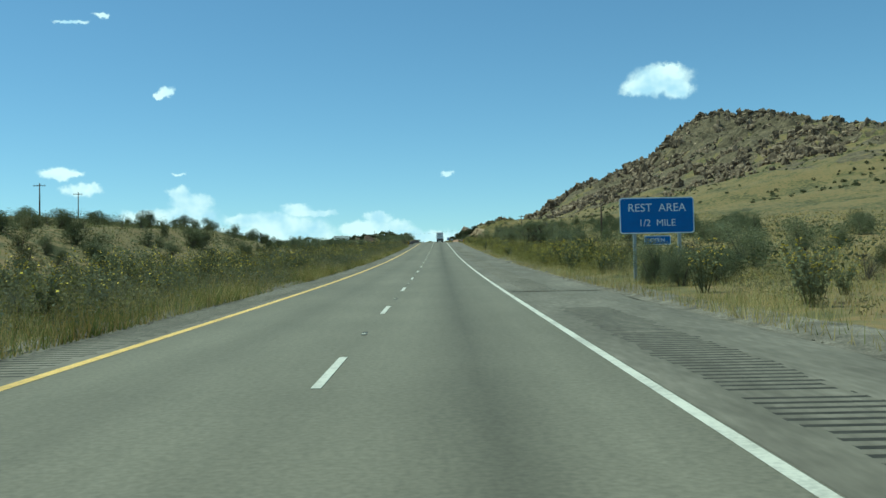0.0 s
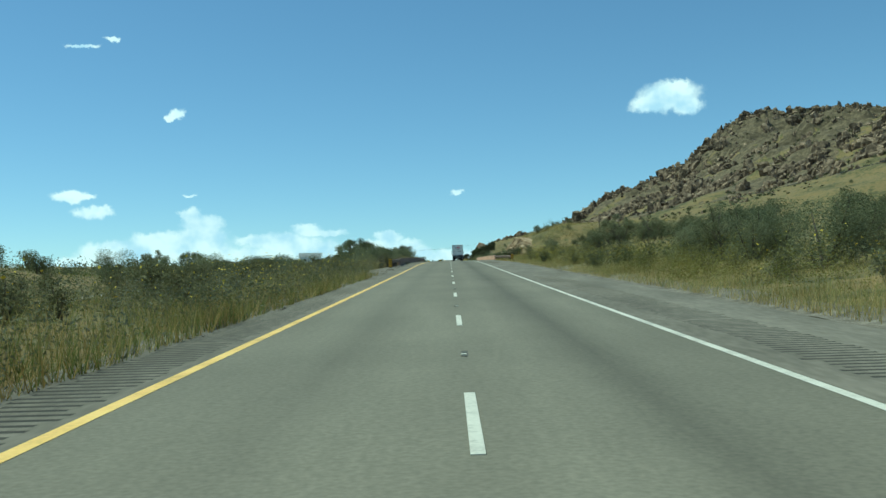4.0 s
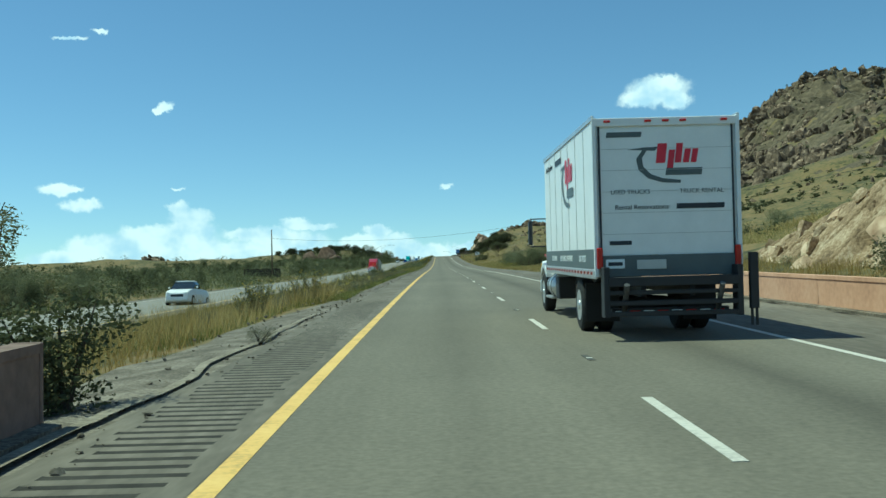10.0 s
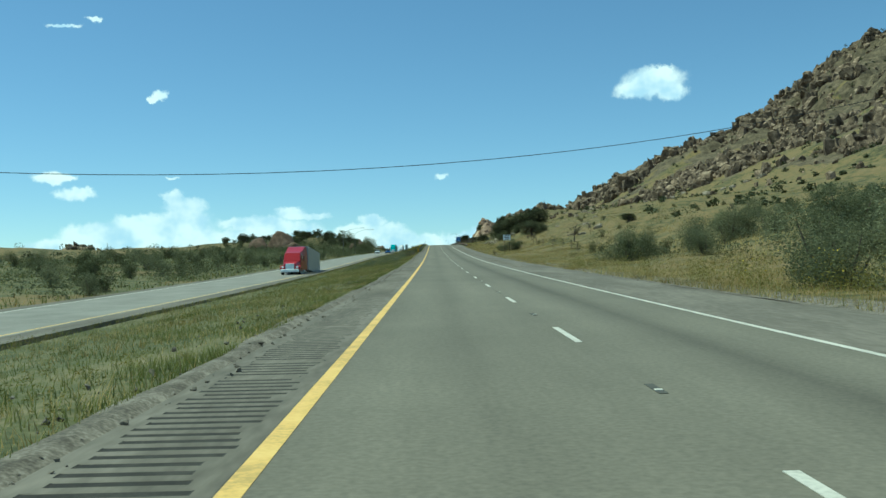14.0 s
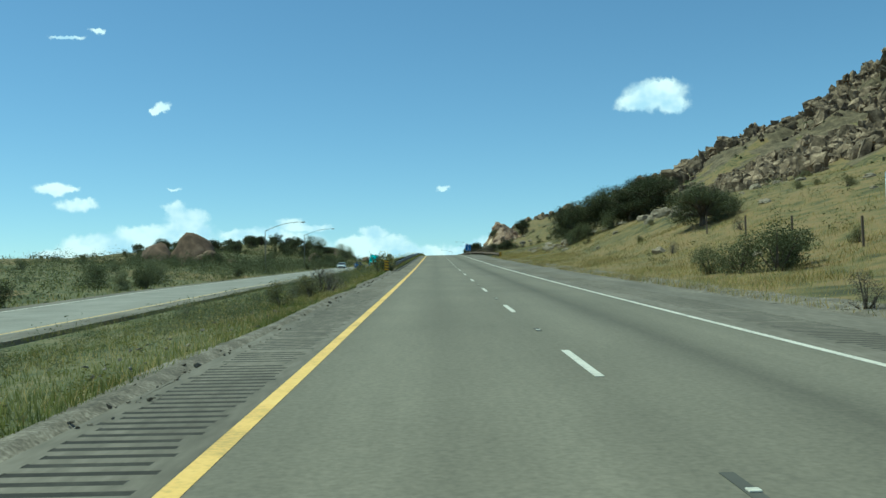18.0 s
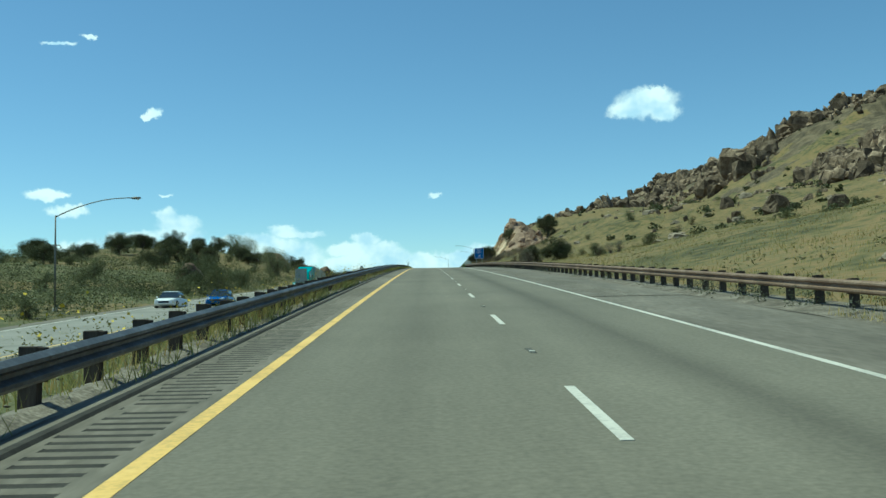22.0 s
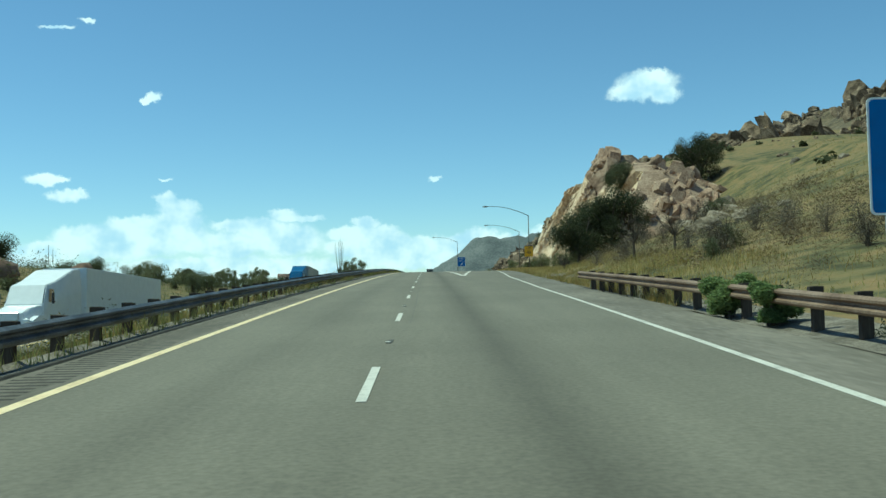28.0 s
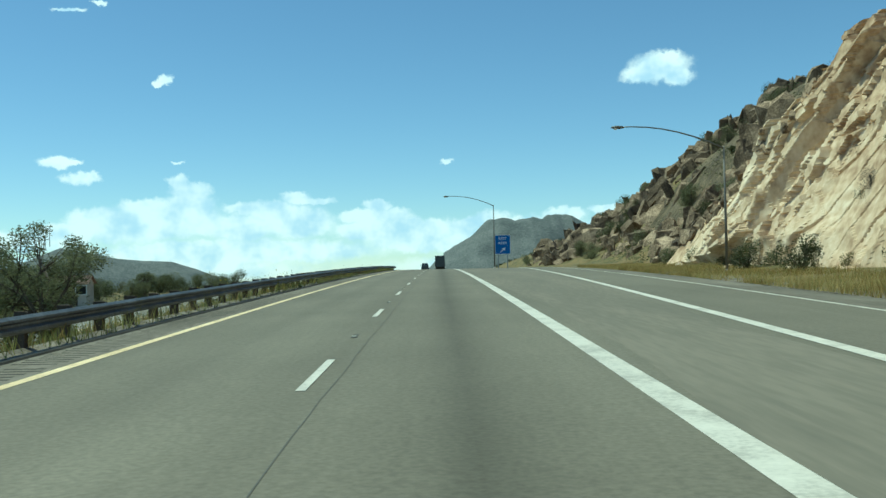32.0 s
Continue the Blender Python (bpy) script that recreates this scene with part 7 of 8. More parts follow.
tagged(rock_cloud("fallen_rocks", np.stack([rx_, ry_, road_z(ry_) - 0.1], 1), rng.uniform(0.12, 0.55, nn), "granite_pale"), "fallen pale rocks along the cliff's foot", "rocks", kind="stuff")
# bare brown brush on the bank behind the guardrail
thicket("bare_brush", 480, 10.5, 24, 988, 1034, 0.5, 1.15, 110, 0.20, "twig_brown", "bare brown brush on the bank behind the guardrail", clump=5, power=1.0, tall=1.15, thin=0.07)
thicket("bare_brush", 240, 11, 30, 1000, 1062, 0.4, 0.9, 80, 0.16, "twig_brown", "low straw-brown brush among the bare twigs", clump=5, power=1.0)
for k in range(10):
    put(pick(TWIG), float(rng.uniform(11.5, 22)), float(rng.uniform(990, 1030)), float(rng.uniform(0.8, 1.25)))
for k in range(9):
    s = float(rng.uniform(0.3, 0.7))
    stone(pick(BOULDERS), float(rng.uniform(18.5, 24.5)), float(rng.uniform(1023, 1034)), s * 1.3, s, s * 0.75, rng.uniform(0, 360))
put(TWIG[0], 8.0, 642.7, 0.65)
ROUND = shrub("round_bush", 0.5, 0.85, 10000, 0.055, "leaf_fresh", "small dense rounded green bush in front of the guardrail", "bush", "guardrail bushes", 7)
put(ROUND, 7.55, 985.2, 1.5, sz=1.3)
put(ROUND, 7.7, 982.7, 1.45, sz=1.15)
# rubble that spills over the inner edge of the shoulder
nn = 3600
ry_ = rng.uniform(-8, 700, nn)
rx_ = -5.0 - 0.9 * rng.random(nn) ** 1.3 + 0.12 * np.sin(ry_ * 0.7)
tagged(rock_cloud("verge_rubble", np.stack([rx_, ry_, np.maximum(land(rx_, ry_), road_z(ry_) - 0.10)], 1), 0.012 + 0.045 * rng.random(nn) ** 2.5, "gravel", simple=True, lift=0.35), "loose rubble along the shoulder's edge", "stones", kind="stuff")

# ---------------------------------------------------------------- vehicles
def loft_bm(sections, bevel=0.0):
    """Skin a body through cross-sections, each a ring of (x, y, z)."""
    bm = bmesh.new()
    rings = [[bm.verts.new(p) for p in s] for s in sections]
    k = len(rings[0])
    for a, b in zip(rings, rings[1:]):
        for i in range(k):
            bm.faces.new((a[i], b[i], b[(i + 1) % k], a[(i + 1) % k]))
    bm.faces.new(rings[0])
    bm.faces.new(rings[-1][::-1])
    bmesh.ops.recalc_face_normals(bm, faces=bm.faces)
    if bevel:
        bmesh.ops.bevel(bm, geom=bm.edges[:], offset=bevel, segments=2, affect="EDGES")
    return bm


def ring(y, w, z0, z1, top=1.0, r=0.0):
    """A boxy ring at y: half width w below, narrowed to w * top above."""
    return [(-w, y, z0), (-w, y, z0 + (z1 - z0) * 0.6), (-w * top, y, z1), (w * top, y, z1), (w, y, z0 + (z1 - z0) * 0.6), (w, y, z0)]


def wheel_part(parent, x, y, r, w, name="wheel", rim="aluminium"):
    bm = tube_bm([(-w / 2, 0, 0), (-w * 0.36, 0, 0), (w * 0.36, 0, 0), (w / 2, 0, 0)], [r * 0.9, r, r, r * 0.9], 20)
    tyre = part("tyre", bm, "black_rubber", parent, "black rubber tyre", smooth=False)
    tyre.matrix_basis = pose(x, y, r)
    s = -1 if x < 0 else 1
    part("rim", tube_bm([(s * w * 0.30, 0, 0), (s * w * 0.515, 0, 0), (s * w * 0.50, 0, 0), (s * w * 0.36, 0, 0)], [r * 0.60, r * 0.60, r * 0.46, r * 0.30], 18), rim, tyre, "round metal rim")
    part("hub", tube_bm([(s * w * 0.34, 0, 0), (s * w * 0.56, 0, 0), (s * w * 0.6, 0, 0)], [r * 0.2, r * 0.17, r * 0.06], 12), rim, tyre)
    return tyre


def flat_poly(pts, parent, mat, name, label=""):
    bm = bmesh.new()
    bm.faces.new([bm.verts.new(p) for p in pts])
    return part(name, bm, mat, parent, label)


def bar(parent, x0, x1, z0, z1, to3, mat, slant=0.0, name="bar"):
    return flat_poly([to3(x0, z0), to3(x1, z0), to3(x1 + slant, z1), to3(x0 + slant, z1)], parent, mat, name)


def swoosh(parent, cx, cz, s, to3, mat):
    pts_o = [(-0.55, 0.34), (-0.72, 0.1), (-0.66, -0.2), (-0.4, -0.44), (0.0, -0.56), (0.5, -0.58)]
    pts_i = [(0.5, -0.50), (0.0, -0.44), (-0.32, -0.32), (-0.52, -0.12), (-0.56, 0.12), (-0.42, 0.33)]
    flat_poly([to3(cx + p * s, cz + q * s) for p, q in pts_o + pts_i], parent, mat, "swoosh", "dark curved emblem stroke")
    flat_poly([to3(cx + p * s, cz + q * s) for p, q in ((-0.95, 0.36), (-0.2, 0.32), (-0.1, 0.44), (-0.28, 0.42), (-0.5, 0.42))], parent, mat, "emblem_bar")


def logo(parent, cx, cz, s, to3):
    swoosh(parent, cx - 0.1 * s, cz, s, to3, "truck_grey")
    x = cx - 0.28 * s
    for w, z0, z1 in ((0.26, -0.02, 0.52), (0.17, -0.16, 0.34), (0.18, -0.02, 0.52), (0.17, -0.02, 0.36), (0.16, -0.02, 0.36)):
        bar(parent, x, x + w * s, cz + z0 * s, cz + z1 * s, to3, "brand_red", 0.07 * s, "logo_block")
        x += (w + 0.045) * s
    bar(parent, cx - 0.02 * s, cx + 0.98 * s, cz - 0.36 * s, cz - 0.16 * s, to3, "truck_grey", 0.03 * s, "slogan_bar")


def box_truck(x, y):
    t = thing("box_truck", "white rental box truck with dark lower band and folded tail lift", "truck")
    t.matrix_basis = on_road(x, y)
    L, W, Z0, Z1 = 7.3, 1.25, 1.08, 3.80
    body = part("cargo_box", loft_bm([[(-W, 0.05, Z0), (-W, 0.05, Z1), (W, 0.05, Z1), (W, 0.05, Z0)], [(-W, L, Z0), (-W, L, Z1), (W, L, Z1), (W, L, Z0)]], 0.012), "truck_white", t)
    for k in range(1, 7):                                     # riveted joints of the side sheets
        part("panel_joint", box_bm(0.008, 0.03, Z1 - Z0 - 0.5, 0), "trailer_silver", body).matrix_basis = pose(-W - 0.003, L * k / 7, Z0 + 0.42)
    for s in (-1, 1):
        part("corner_post", box_bm(0.07, 0.09, Z1 - Z0, Z0, 0.008), "truck_white", t, "white corner post").matrix_basis = pose(s * (W - 0.02), 0.03, 0)
        part("roof_rail", box_bm(0.05, L, 0.09, Z1 - 0.05, 0.006), "aluminium", t).matrix_basis = pose(s * (W - 0.005), L / 2, 0)
        part("lower_band", box_bm(0.012, L - 0.12, 0.34, Z0 + 0.14), "truck_grey", t, "dark grey stripe").matrix_basis = pose(s * (W + 0.004), L / 2 + 0.03, 0)
        part("side_rail", box_bm(0.05, L, 0.15, Z0 - 0.03, 0.005), "aluminium", t).matrix_basis = pose(s * W, L / 2, 0)
        part("tail_lamp", box_bm(0.10, 0.05, 0.36, 1.22, 0.015), "lamp_red", t, "red tail lamp").matrix_basis = pose(s * (W - 0.07), -0.03, 0)
    for k in range(18):
        part("reflective_tape", box_bm(0.006, 0.17, 0.05, 0), "lamp_red", t).matrix_basis = pose(-W - 0.03, 0.3 + 0.39 * k, Z0 + 0.04)
    part("header", box_bm(2 * W - 0.05, 0.08, 0.14, Z1 - 0.15, 0.008), "truck_white", t).matrix_basis = pose(0, 0.03, 0)
    for xx in (-1.0, -0.3, 0.0, 0.3, 1.0):
        part("marker_lamp", box_bm(0.11, 0.03, 0.04, Z1 - 0.09, 0.006), "lamp_red", t).matrix_basis = pose(xx, -0.02, 0)
    door = part("rear_door", box_bm(2.26, 0.04, 2.18, 1.44, 0.006), "truck_white", t, "white roll-up rear door")
    door.matrix_basis = pose(0, 0.045, 0)
    for k in range(1, 6):
        part("door_seam", box_bm(2.24, 0.01, 0.008, 0), "trailer_silver", door).matrix_basis = pose(0, -0.022, 1.44 + 2.18 * k / 6)
    for s in (-1, 1):
        part("door_track", box_bm(0.03, 0.03, 2.3, 1.4), "ink", door).matrix_basis = pose(s * 1.14, -0.02, 0)
    back = lambda u, v: (u, 0.018, v)
    logo(t, 0.0, 3.02, 0.62, back)
    bar(t, -1.02, -0.42, 3.46, 3.55, back, "truck_grey", 0.02, "web_bar")
    text_part("USED TRUCKS", 0.105, t, pose(-0.62, 0.016, 2.52, 90, 0, 0), "truck_grey")
    text_part("TRUCK RENTAL", 0.105, t, pose(0.60, 0.016, 2.52, 90, 0, 0), "truck_grey")
    text_part("Rental Reservations:", 0.115, t, pose(-0.42, 0.016, 2.26, 90, 0, 0), "ink")
    bar(t, 0.16, 0.98, 2.22, 2.31, back, "ink", 0.01, "number_bar")
    bar(t, -1.0, -0.62, 1.62, 1.69, back, "ink", 0, "sticker_bar")
    part("rear_band", box_bm(2.3, 0.05, 0.36, 1.08, 0.006), "truck_grey", t).matrix_basis = pose(0, 0.01, 0)
    part("number_plate", box_bm(0.32, 0.02, 0.16, 1.22, 0.004), "sign_white", t).matrix_basis = pose(-0.92, -0.03, 0)
    part("plate_bar", box_bm(0.24, 0.005, 0.06, 1.27), "ink", t).matrix_basis = pose(-0.92, -0.043, 0)
    part("label_plate", box_bm(0.5, 0.02, 0.16, 1.2, 0.004), "trailer_silver", t).matrix_basis = pose(-0.3, -0.03, 0)
    logo(t, -3.3, 2.95, 0.9, lambda u, v: (-W - 0.012, -u, v))
    text_part("FLEET LEASING & MAINTENANCE", 0.17, t, pose(-W - 0.014, 3.6, Z0 + 0.31, 90, 0, -90), "sign_white", sx=0.75)
    text_part("TRUCK RENTAL", 0.17, t, pose(-W - 0.014, 5.6, Z0 + 0.31, 90, 0, -90), "sign_white", sx=0.75)
    text_part("USED TRUCKS", 0.17, t, pose(-W - 0.014, 1.4, Z0 + 0.31, 90, 0, -90), "sign_white", sx=0.75)
    text_part("Rental Reservations:", 0.19, t, pose(-W - 0.014, 6.2, 3.50, 90, 0, -90), "ink", sx=0.8)
    bar(t, -5.1, -4.1, 3.44, 3.56, lambda u, v: (-W - 0.012, -u, v), "ink", 0, "number_bar")
    # folded tail lift
    lift = part("tail_lift", box_bm(2.2, 0.10, 0.16, 0.92, 0.01), "dark_chassis", t, "folded dark steel tail lift")
    lift.matrix_basis = pose(0, -0.28, 0)
    for z, yy, h in ((0.78, -0.34, 0.07), (0.60, -0.30, 0.08), (0.42, -0.22, 0.08)):
        part("lift_bar", box_bm(2.15, 0.07, h, z, 0.008), "dark_chassis", lift)
    for s in (-1, 1):
        part("lift_arm", box_bm(0.10, 0.30, 0.85, 0.4, 0.01), "dark_chassis", lift).matrix_basis = pose(s * 1.12, 0.12, 0)
        part("lift_cylinder", tube_bm([(s * 0.8, 0.2, 0.5), (s * 0.8, -0.1, 0.95)], [0.05, 0.05], 8), "rail_steel", lift)
    part("lift_post", box_bm(0.14, 0.12, 0.95, 0.5, 0.01), "dark_chassis", t).matrix_basis = pose(1.37, -0.22, 0)
    for xx in (1.33, 1.41):
        part("lift_leg", box_bm(0.04, 0.04, 0.3, 0.22, 0.004), "dark_chassis", t).matrix_basis = pose(xx, -0.22, 0)
    part("under_bumper", box_bm(2.0, 0.12, 0.14, 0.40, 0.01), "dark_chassis", t).matrix_basis = pose(0, 0.02, 0)
    for k in range(8):
        part("bumper_tape", box_bm(0.18, 0.01, 0.05, 0), "lamp_red" if k % 2 else "sign_white", t).matrix_basis = pose(-0.85 + 0.24 * k, -0.045, 0.45)
    for s in (-0.42, 0.42):
        part("frame_rail", box_bm(0.09, 9.0, 0.24, 0.72, 0.008), "dark_chassis", t).matrix_basis = pose(s, 4.6, 0)
    for s in (-1, 1):
        for k in (0.0, 0.34):
            wheel_part(t, s * (1.08 - k), 2.25, 0.50, 0.27)
        part("mud_flap", box_bm(0.62, 0.02, 0.72, 0.22, 0.004), "black_rubber", t, "black mud flap").matrix_basis = pose(s * 0.9, 1.45, 0)
        wheel_part(t, s * 1.02, 8.95, 0.50, 0.28)
    part("axle", tube_bm([(-0.9, 2.25, 0.5), (0, 2.25, 0.52), (0.9, 2.25, 0.5)], [0.09, 0.17, 0.09], 10), "dark_chassis", t)
    tank = part("fuel_tank", tube_bm([(-0.92, 6.55, 0.72), (-0.92, 6.62, 0.72), (-0.92, 7.62, 0.72), (-0.92, 7.7, 0.72)], [0.2, 0.3, 0.3, 0.2], 16), "aluminium", t, "round metal fuel tank", smooth=False)
    for yy in (6.85, 7.4):
        part("tank_strap", tube_bm([(-0.92, yy - 0.03, 0.72), (-0.92, yy + 0.03, 0.72)], [0.31, 0.31], 16), "dark_chassis", tank)
    part("step_box", box_bm(0.4, 0.55, 0.5, 0.45, 0.02), "dark_chassis", t).matrix_basis = pose(-0.95, 6.15, 0)
    part("step", box_bm(0.42, 1.15, 0.05, 0.40, 0.01), "aluminium", t).matrix_basis = pose(-0.98, 7.7, 0)
    # cab and bonnet
    part("cab", loft_bm([ring(7.5, 1.05, 0.95, 2.62, 0.88), ring(8.5, 1.05, 0.95, 2.68, 0.88), ring(8.85, 1.05, 0.95, 2.3, 0.9), ring(9.15, 1.03, 0.95, 1.75, 0.95)], 0.03), "truck_white", t)
    part("bonnet", loft_bm([ring(9.1, 0.98, 0.85, 1.74, 0.86), ring(9.7, 0.92, 0.8, 1.66, 0.84), ring(10.15, 0.84, 0.75, 1.45, 0.82)], 0.03), "truck_white", t)
    part("grille", box_bm(1.2, 0.05, 0.6, 0.72, 0.02), "ink", t).matrix_basis = pose(0, 10.17, 0)
    part("bumper", box_bm(2.2, 0.25, 0.34, 0.45, 0.03), "aluminium", t).matrix_basis = pose(0, 10.25, 0)
    for s in (-1, 1):
        part("fender", loft_bm([[(s * 0.75, 8.25, 0.95), (s * 1.16, 8.25, 0.9), (s * 1.16, 8.25, 1.02), (s * 0.75, 8.25, 1.1)], [(s * 0.75, 8.45, 1.12), (s * 1.18, 8.5, 1.08), (s * 1.18, 8.5, 1.22), (s * 0.75, 8.45, 1.3)],
                                [(s * 0.75, 9.0, 1.2), (s * 1.18, 9.0, 1.16), (s * 1.18, 9.0, 1.30), (s * 0.75, 9.0, 1.42)], [(s * 0.75, 9.5, 1.0), (s * 1.16, 9.5, 0.95), (s * 1.16, 9.5, 1.12), (s * 0.75, 9.5, 1.3)],
                                [(s * 0.75, 9.75, 0.7), (s * 1.12, 9.75, 0.7), (s * 1.12, 9.75, 0.9), (s * 0.75, 9.75, 1.1)]]), "truck_white", t)
        flat_poly([(s * 1.075, 7.62, 1.75), (s * 1.075, 8.42, 1.75), (s * 0.975, 8.36, 2.45), (s * 0.975, 7.68, 2.45)], t, "glass_dark", "side_window", "dark cab side window")
        flat_poly([(s * 1.072, 7.8, 1.28), (s * 1.072, 9.3, 1.45), (s * 1.072, 9.3, 1.5), (s * 1.072, 7.8, 1.42)], t, "brand_red", "cab_stripe", "red cab stripe")
        mir = part("mirror", box_bm(0.10, 0.22, 0.62, 0, 0.02), "ink", t, "tall black door mirror")
        mir.matrix_basis = pose(s * 1.5, 8.7, 1.75)
        part("mirror_glass", box_bm(0.02, 0.18, 0.36, 0.2), "glass_dark", mir).matrix_basis = pose(0, -0.11, 0)
        for z in (1.7, 2.42):
            part("mirror_arm", tube_bm([(s * 1.0, 8.6, z), (s * 1.5, 8.7, z)], [0.018, 0.018], 6), "ink", t)
        part("turn_lamp", box_bm(0.04, 0.12, 0.06, 0, 0.01), "sign_yellow", t, "amber turn lamp").matrix_basis = pose(s * 1.17, 9.2, 1.2)
    flat_poly([(-0.92, 8.98, 1.8), (0.92, 8.98, 1.8), (0.86, 8.62, 2.5), (-0.86, 8.62, 2.5)], t, "glass_dark", "windscreen")
    part("exhaust", tube_bm([(0.9, 7.3, 0.6), (0.9, 7.3, 2.9)], [0.07, 0.07], 8), "aluminium", t)
    return t


box_truck(1.83, 361.3)


def semi(x, y, z, paint, label, trailer="trailer_silver", length=14.6):
    """Articulated lorry facing the camera's way of travel; y is its front bumper."""
    t = thing("semi_truck", label, "truck", (x, y, z), "oncoming lorries", "", 180)
    t.matrix_basis = pose(x, y, z) @ pose(0, 0, 0, -1.8, 0, 0) @ pose(0, 0, 0, 0, 0, 180)
    B = -6.9                                                   # back of the sleeper, behind the bumper at 0
    part("bonnet", loft_bm([ring(-0.1, 0.82, 0.65, 1.35, 0.8), ring(-0.9, 0.95, 0.65, 1.62, 0.82), ring(-1.9, 1.05, 0.7, 1.78, 0.88)], 0.04), paint, t)
    part("cab", loft_bm([ring(-1.85, 1.08, 0.75, 1.8, 0.94), ring(-2.45, 1.14, 0.75, 2.85, 0.82), ring(-3.6, 1.16, 0.75, 3.1, 0.84), ring(B + 1.0, 1.2, 0.75, 3.85, 0.9), ring(B, 1.22, 0.75, 3.95, 0.92)], 0.05), paint, t)
    flat_poly([(-1.0, -1.93, 1.9), (1.0, -1.93, 1.9), (0.9, -2.42, 2.75), (-0.9, -2.42, 2.75)], t, "glass_dark", "windscreen", "dark windscreen")
    part("grille", box_bm(1.05, 0.06, 0.72, 0.66, 0.03), "aluminium", t, "bright metal grille").matrix_basis = pose(0, -0.06, 0)
    part("bumper", box_bm(2.25, 0.28, 0.38, 0.32, 0.05), "aluminium", t, "bright metal bumper").matrix_basis = pose(0, -0.02, 0)
    for s in (-1, 1):
        part("headlamp", box_bm(0.32, 0.2, 0.2, 0, 0.04), "sign_white", t, "clear headlamp").matrix_basis = pose(s * 0.86, -0.18, 0.86)
        part("fender", loft_bm([ring(-0.25, 0.16, 0.55, 0.95), ring(-0.8, 0.2, 0.9, 1.2), ring(-1.6, 0.2, 0.85, 1.2), ring(-2.0, 0.16, 0.5, 0.9)], 0.02), paint, t).matrix_basis = pose(s * 1.05, 0, 0)
        flat_poly([(s * 1.155, -2.3, 1.95), (s * 1.165, -3.2, 1.95), (s * 1.06, -3.15, 2.65), (s * 1.06, -2.6, 2.65)], t, "glass_dark", "side_window")
        part("mirror", box_bm(0.09, 0.16, 0.6, 0, 0.02), "ink", t).matrix_basis = pose(s * 1.42, -2.2, 1.85)
        part("fuel_tank", tube_bm([(s * 0.95, -3.6, 0.62), (s * 0.95, -5.2, 0.62)], [0.3, 0.3], 14), "aluminium", t)
        wheel_part(t, s * 1.04, -1.25, 0.5, 0.28)
        for yy in (-6.2, -7.5):
            wheel_part(t, s * 0.98, yy, 0.5, 0.5)
        for yy in (B - length + 1.6, B - length + 2.9):
            wheel_part(t, s * 0.98, yy, 0.5, 0.5)
    part("chassis", box_bm(0.9, 8.2, 0.28, 0.6, 0.01), "dark_chassis", t).matrix_basis = pose(0, -4.6, 0)
    tr = part("trailer", loft_bm([[(-1.28, B - 0.6, 1.1), (-1.28, B - 0.6, 4.05), (1.28, B - 0.6, 4.05), (1.28, B - 0.6, 1.1)], [(-1.28, B - 0.6 - length, 1.1), (-1.28, B - 0.6 - length, 4.05), (1.28, B - 0.6 - length, 4.05), (1.28, B - 0.6 - length, 1.1)]], 0.03), trailer, t, "long pale box trailer")
    for s in (-1, 1):
        part("trailer_rail", box_bm(0.05, length, 0.16, 1.02, 0.005), "aluminium", tr).matrix_basis = pose(s * 1.29, B - 0.6 - length / 2, 0)
        part("landing_leg", box_bm(0.12, 0.12, 0.8, 0.3, 0.01), "dark_chassis", tr).matrix_basis = pose(s * 0.6, B - 3.2, 0)
    return t


def car(name, x, y, z, paint, label, rz=180.0, tall=0.0, bed=False, length=4.6):
    t = thing(name, label, "car")
    t.matrix_basis = pose(x, y, z) @ pose(0, 0, 0, -1.8, 0, 0) @ pose(0, 0, 0, 0, 0, rz)
    L, h = length, 0.95 + tall
    part("body", loft_bm([ring(0, 0.74, 0.38, 0.62 + tall * 0.8, 0.92), ring(-0.25, 0.86, 0.25, 0.74 + tall, 0.92), ring(-1.3, 0.91, 0.22, 0.92 + tall, 0.9), ring(-L * 0.7, 0.92, 0.22, h, 0.9), ring(-L + 0.15, 0.88, 0.28, h - 0.02, 0.88), ring(-L, 0.8, 0.4, h - 0.15, 0.9)], 0.03), paint, t)
    e = -L * (0.62 if bed else 0.86)
    part("cabin", loft_bm([ring(-1.15, 0.8, h - 0.1, h - 0.04, 0.98), ring(-1.95, 0.78, h - 0.1, h + 0.5, 0.78), ring(e + 0.5, 0.78, h - 0.1, h + 0.52, 0.78), ring(e, 0.8, h - 0.1, h - 0.02, 0.98)], 0.02), "glass_dark", t, "dark glazed cabin")
    part("roof", loft_bm([ring(-1.92, 0.63, h + 0.49, h + 0.53, 0.95), ring(-2.3, 0.65, h + 0.5, h + 0.58, 0.92), ring(e + 0.55, 0.63, h + 0.5, h + 0.56, 0.92)], 0.01), paint, t)
    for s in (-1, 1):
        part("headlamp", box_bm(0.3, 0.12, 0.13, 0, 0.03), "sign_white", t).matrix_basis = pose(s * 0.62, -0.06, 0.6 + tall * 0.7)
        part("door_mirror", box_bm(0.14, 0.1, 0.12, 0, 0.02), paint, t).matrix_basis = pose(s * 0.98, -1.55, h)
        for yy in (-0.85, -L + 0.85):
            wheel_part(t, s * 0.82, yy, 0.33 + tall * 0.15, 0.22)
    part("grille", box_bm(0.9, 0.05, 0.2, 0.42, 0.02), "ink", t).matrix_basis = pose(0, -0.02, tall * 0.6)
    return t


def opp_z(y):
    return float(road_z(y) + opp_dz(y))


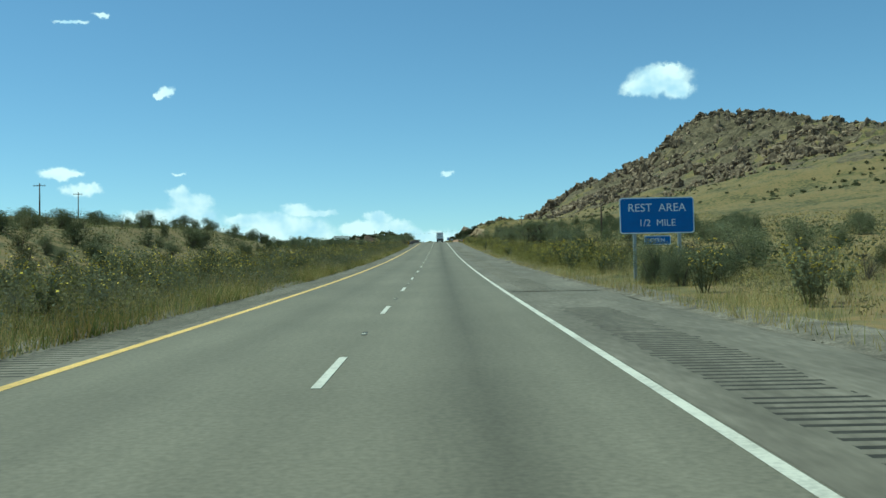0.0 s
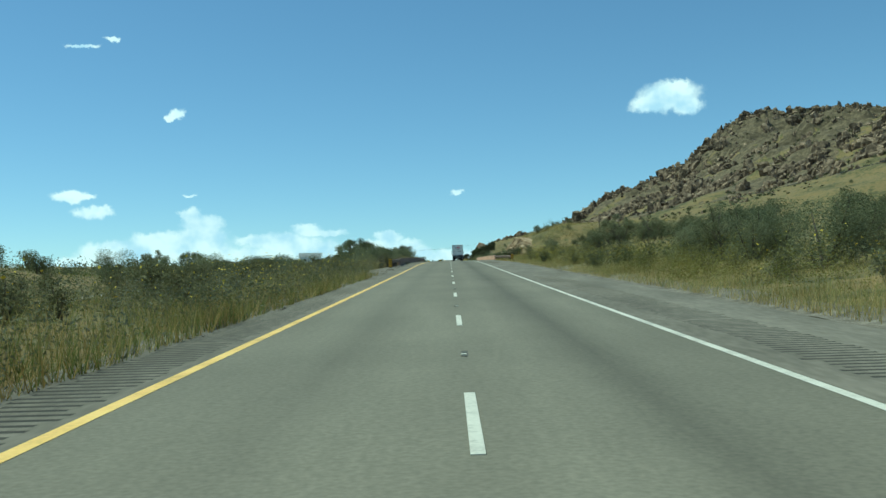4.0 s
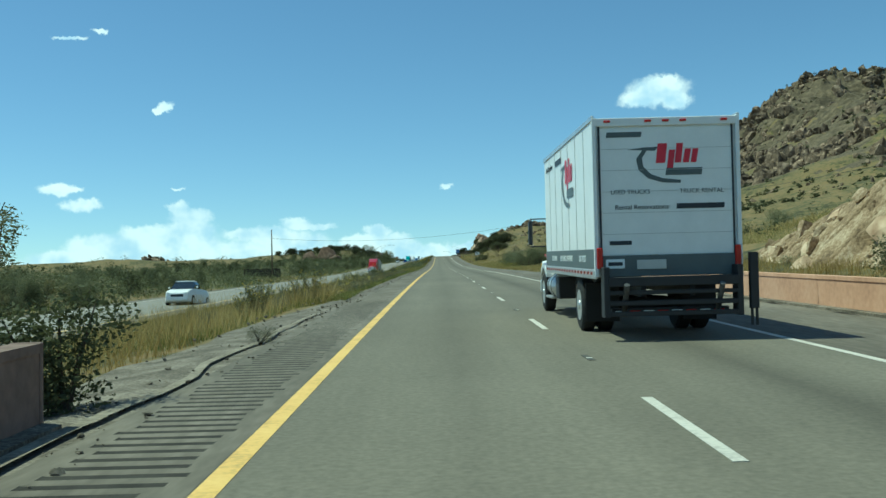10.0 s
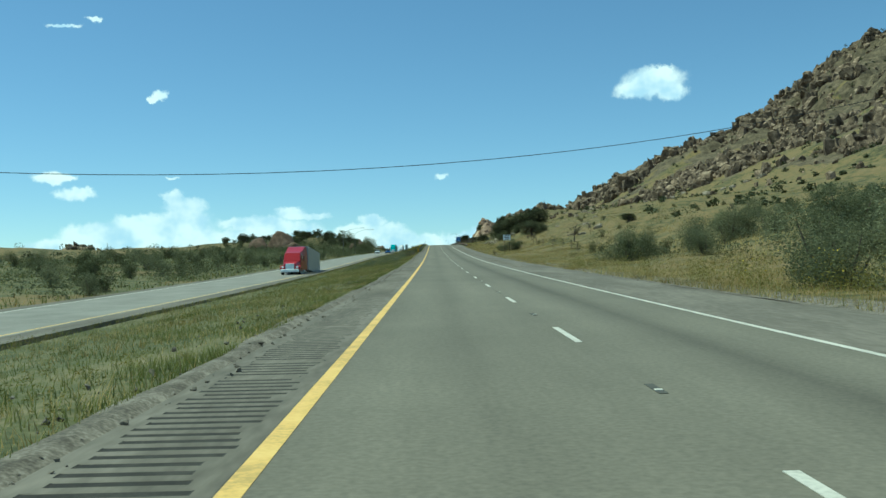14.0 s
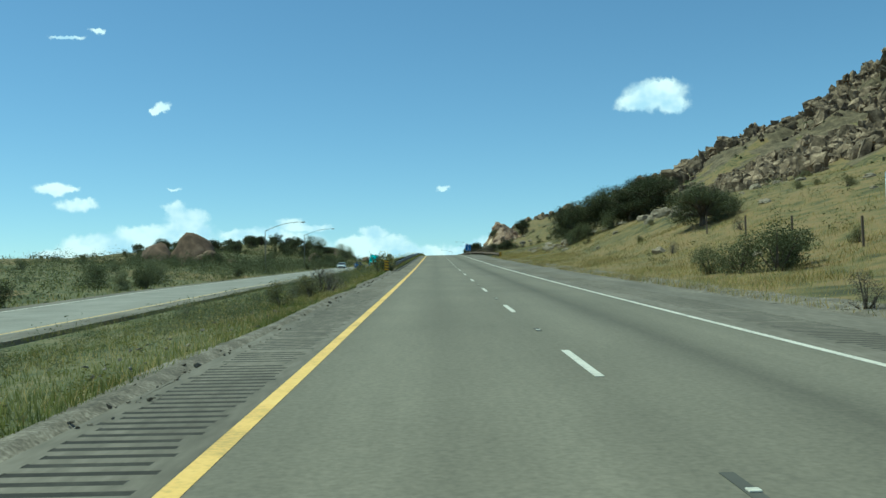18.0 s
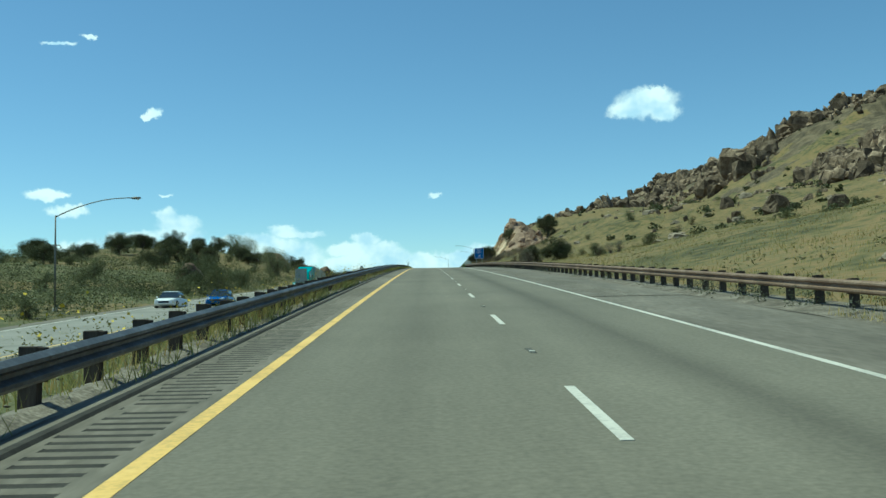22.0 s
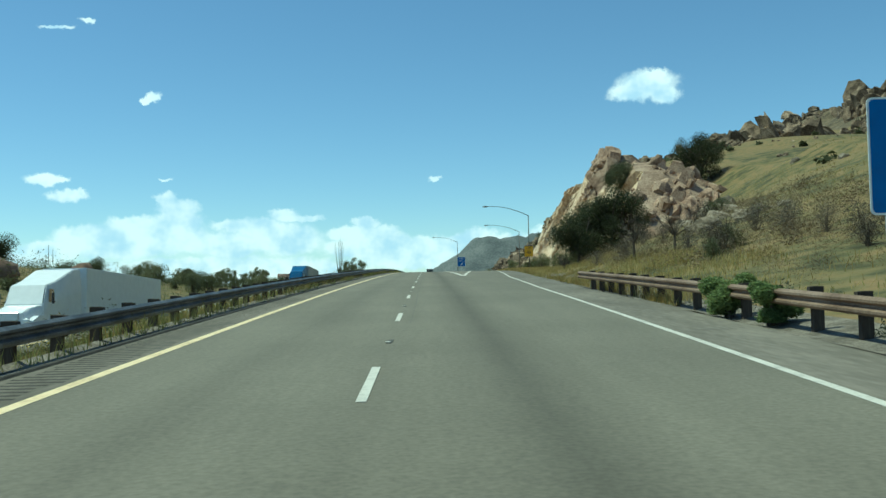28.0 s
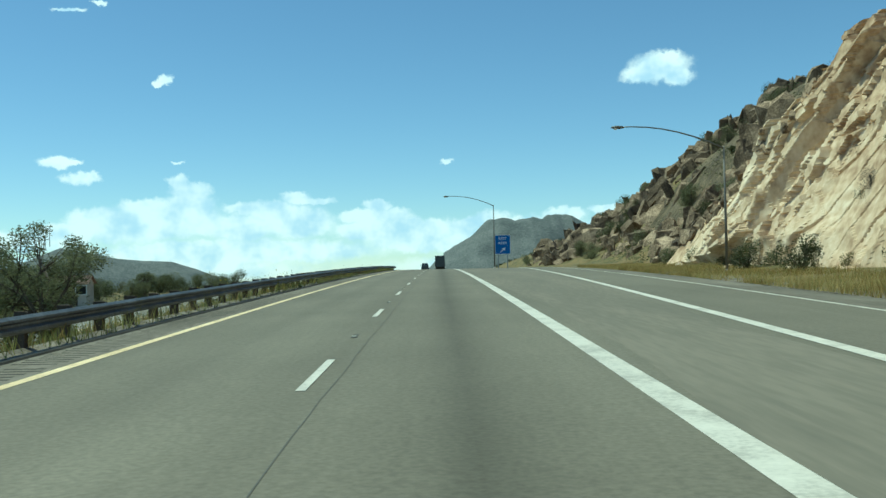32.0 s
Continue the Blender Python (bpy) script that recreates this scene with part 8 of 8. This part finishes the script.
semi(-19.8, 598, opp_z(598), "semi_red", "red articulated lorry with silver trailer on the opposite carriageway", length=12.5)
semi(-20.0, 898, opp_z(898), "semi_teal", "teal articulated lorry with pale trailer on the opposite carriageway", length=14.6)
semi(-20.5, 1012, opp_z(1012), "truck_white", "white articulated lorry with white trailer on the opposite carriageway", "truck_white", 15.5)
semi(-20.0, 1112, opp_z(1112), "semi_blue", "blue articulated lorry with silver trailer on the opposite carriageway", length=14.6)
car("pickup_truck", -20.0, 410, opp_z(410), "truck_white", "white pickup truck on the opposite carriageway", tall=0.28, bed=True, length=5.6)
car("car", -19.6, 840, opp_z(840), "car_blue", "bright blue saloon car on the opposite carriageway")
car("car", -23.4, 838, opp_z(838), "truck_white", "white hatchback on the opposite carriageway")
car("car", -20.0, 122, opp_z(122), "car_dark", "dark grey car on the opposite carriageway", tall=0.2)
lead = semi(1.83, 1345, float(road_z(1345)), "car_dark", "dark lorry far ahead near the crest", "car_dark", 13.0)
lead.matrix_basis = on_road(1.83, 1368)
ahead = car("car", 1.83, 1330, float(road_z(1330)), "car_dark", "dark sport utility car far ahead near the crest", rz=0.0, tall=0.3)
ahead.matrix_basis = on_road(-1.83, 1330)
# masts on the far hill and a small roof beyond the median
for x, h in ((-1236, 60), (-1222, 45), (-1247, 38), (-1290, 60)):
    ant = thing("radio_mast", "thin radio mast on the distant hill", "mast", (x, 4090, float(land(x, 4090)[0])), "radio masts")
    part("mast", tube_bm([(0, 0, -4), (0, 0, h)], [1.3, 0.7], 6), "steel_pole", ant)


def small_house(x, y, z, w, d, h, wall, roof, label, rz=0.0):
    """A plain low house: walls, pitched roof, door and windows."""
    t = thing("house", label, "house", (x, y, z), "", "", rz)
    part("wall", box_bm(w, d, h + 0.6, -0.6, 0.02), wall, t)
    for s in (-1, 1):
        bm = bmesh.new()
        e = w / 2 + 0.25
        vs = [(-e, s * (d / 2 + 0.3), h - 0.08), (e, s * (d / 2 + 0.3), h - 0.08), (e, 0, h + 0.24 * d), (-e, 0, h + 0.24 * d)]
        f = bm.faces.new([bm.verts.new(v) for v in vs])
        bmesh.ops.solidify(bm, geom=[f], thickness=0.08)
        part("roof", bm, roof, t)
    for s in (-1, 1):
        flat_poly([(s * w / 2, -d / 2, h), (s * w / 2, d / 2, h), (s * w / 2, 0, h + 0.22 * d)], t, wall, "gable")
    part("door", box_bm(0.9, 0.05, 2.0, 0.05, 0.01), "dark_board", t).matrix_basis = pose(w * 0.12, -d / 2 - 0.02, 0)
    for s in (-0.3, 0.36):
        win = part("window", box_bm(1.0, 0.06, 0.9, 0, 0.01), "sign_white", t)
        win.matrix_basis = pose(s * w, -d / 2 - 0.02, 1.0)
        part("pane", box_bm(0.86, 0.03, 0.76, 0.07), "glass_dark", win).matrix_basis = pose(0, -0.03, 0)
    return t


small_house(-42.0, 423, float(road_z(423)) + 0.2, 6.2, 5.0, 2.5, "sign_white", "trailer_silver", "small white house beyond the opposite carriageway", 12)
small_house(-32.0, 1184, lz(-32, 1184), 3.2, 3.0, 2.1, "cap_concrete", "barrier_shade_tone", "low tan hut beside the opposite carriageway", 8)
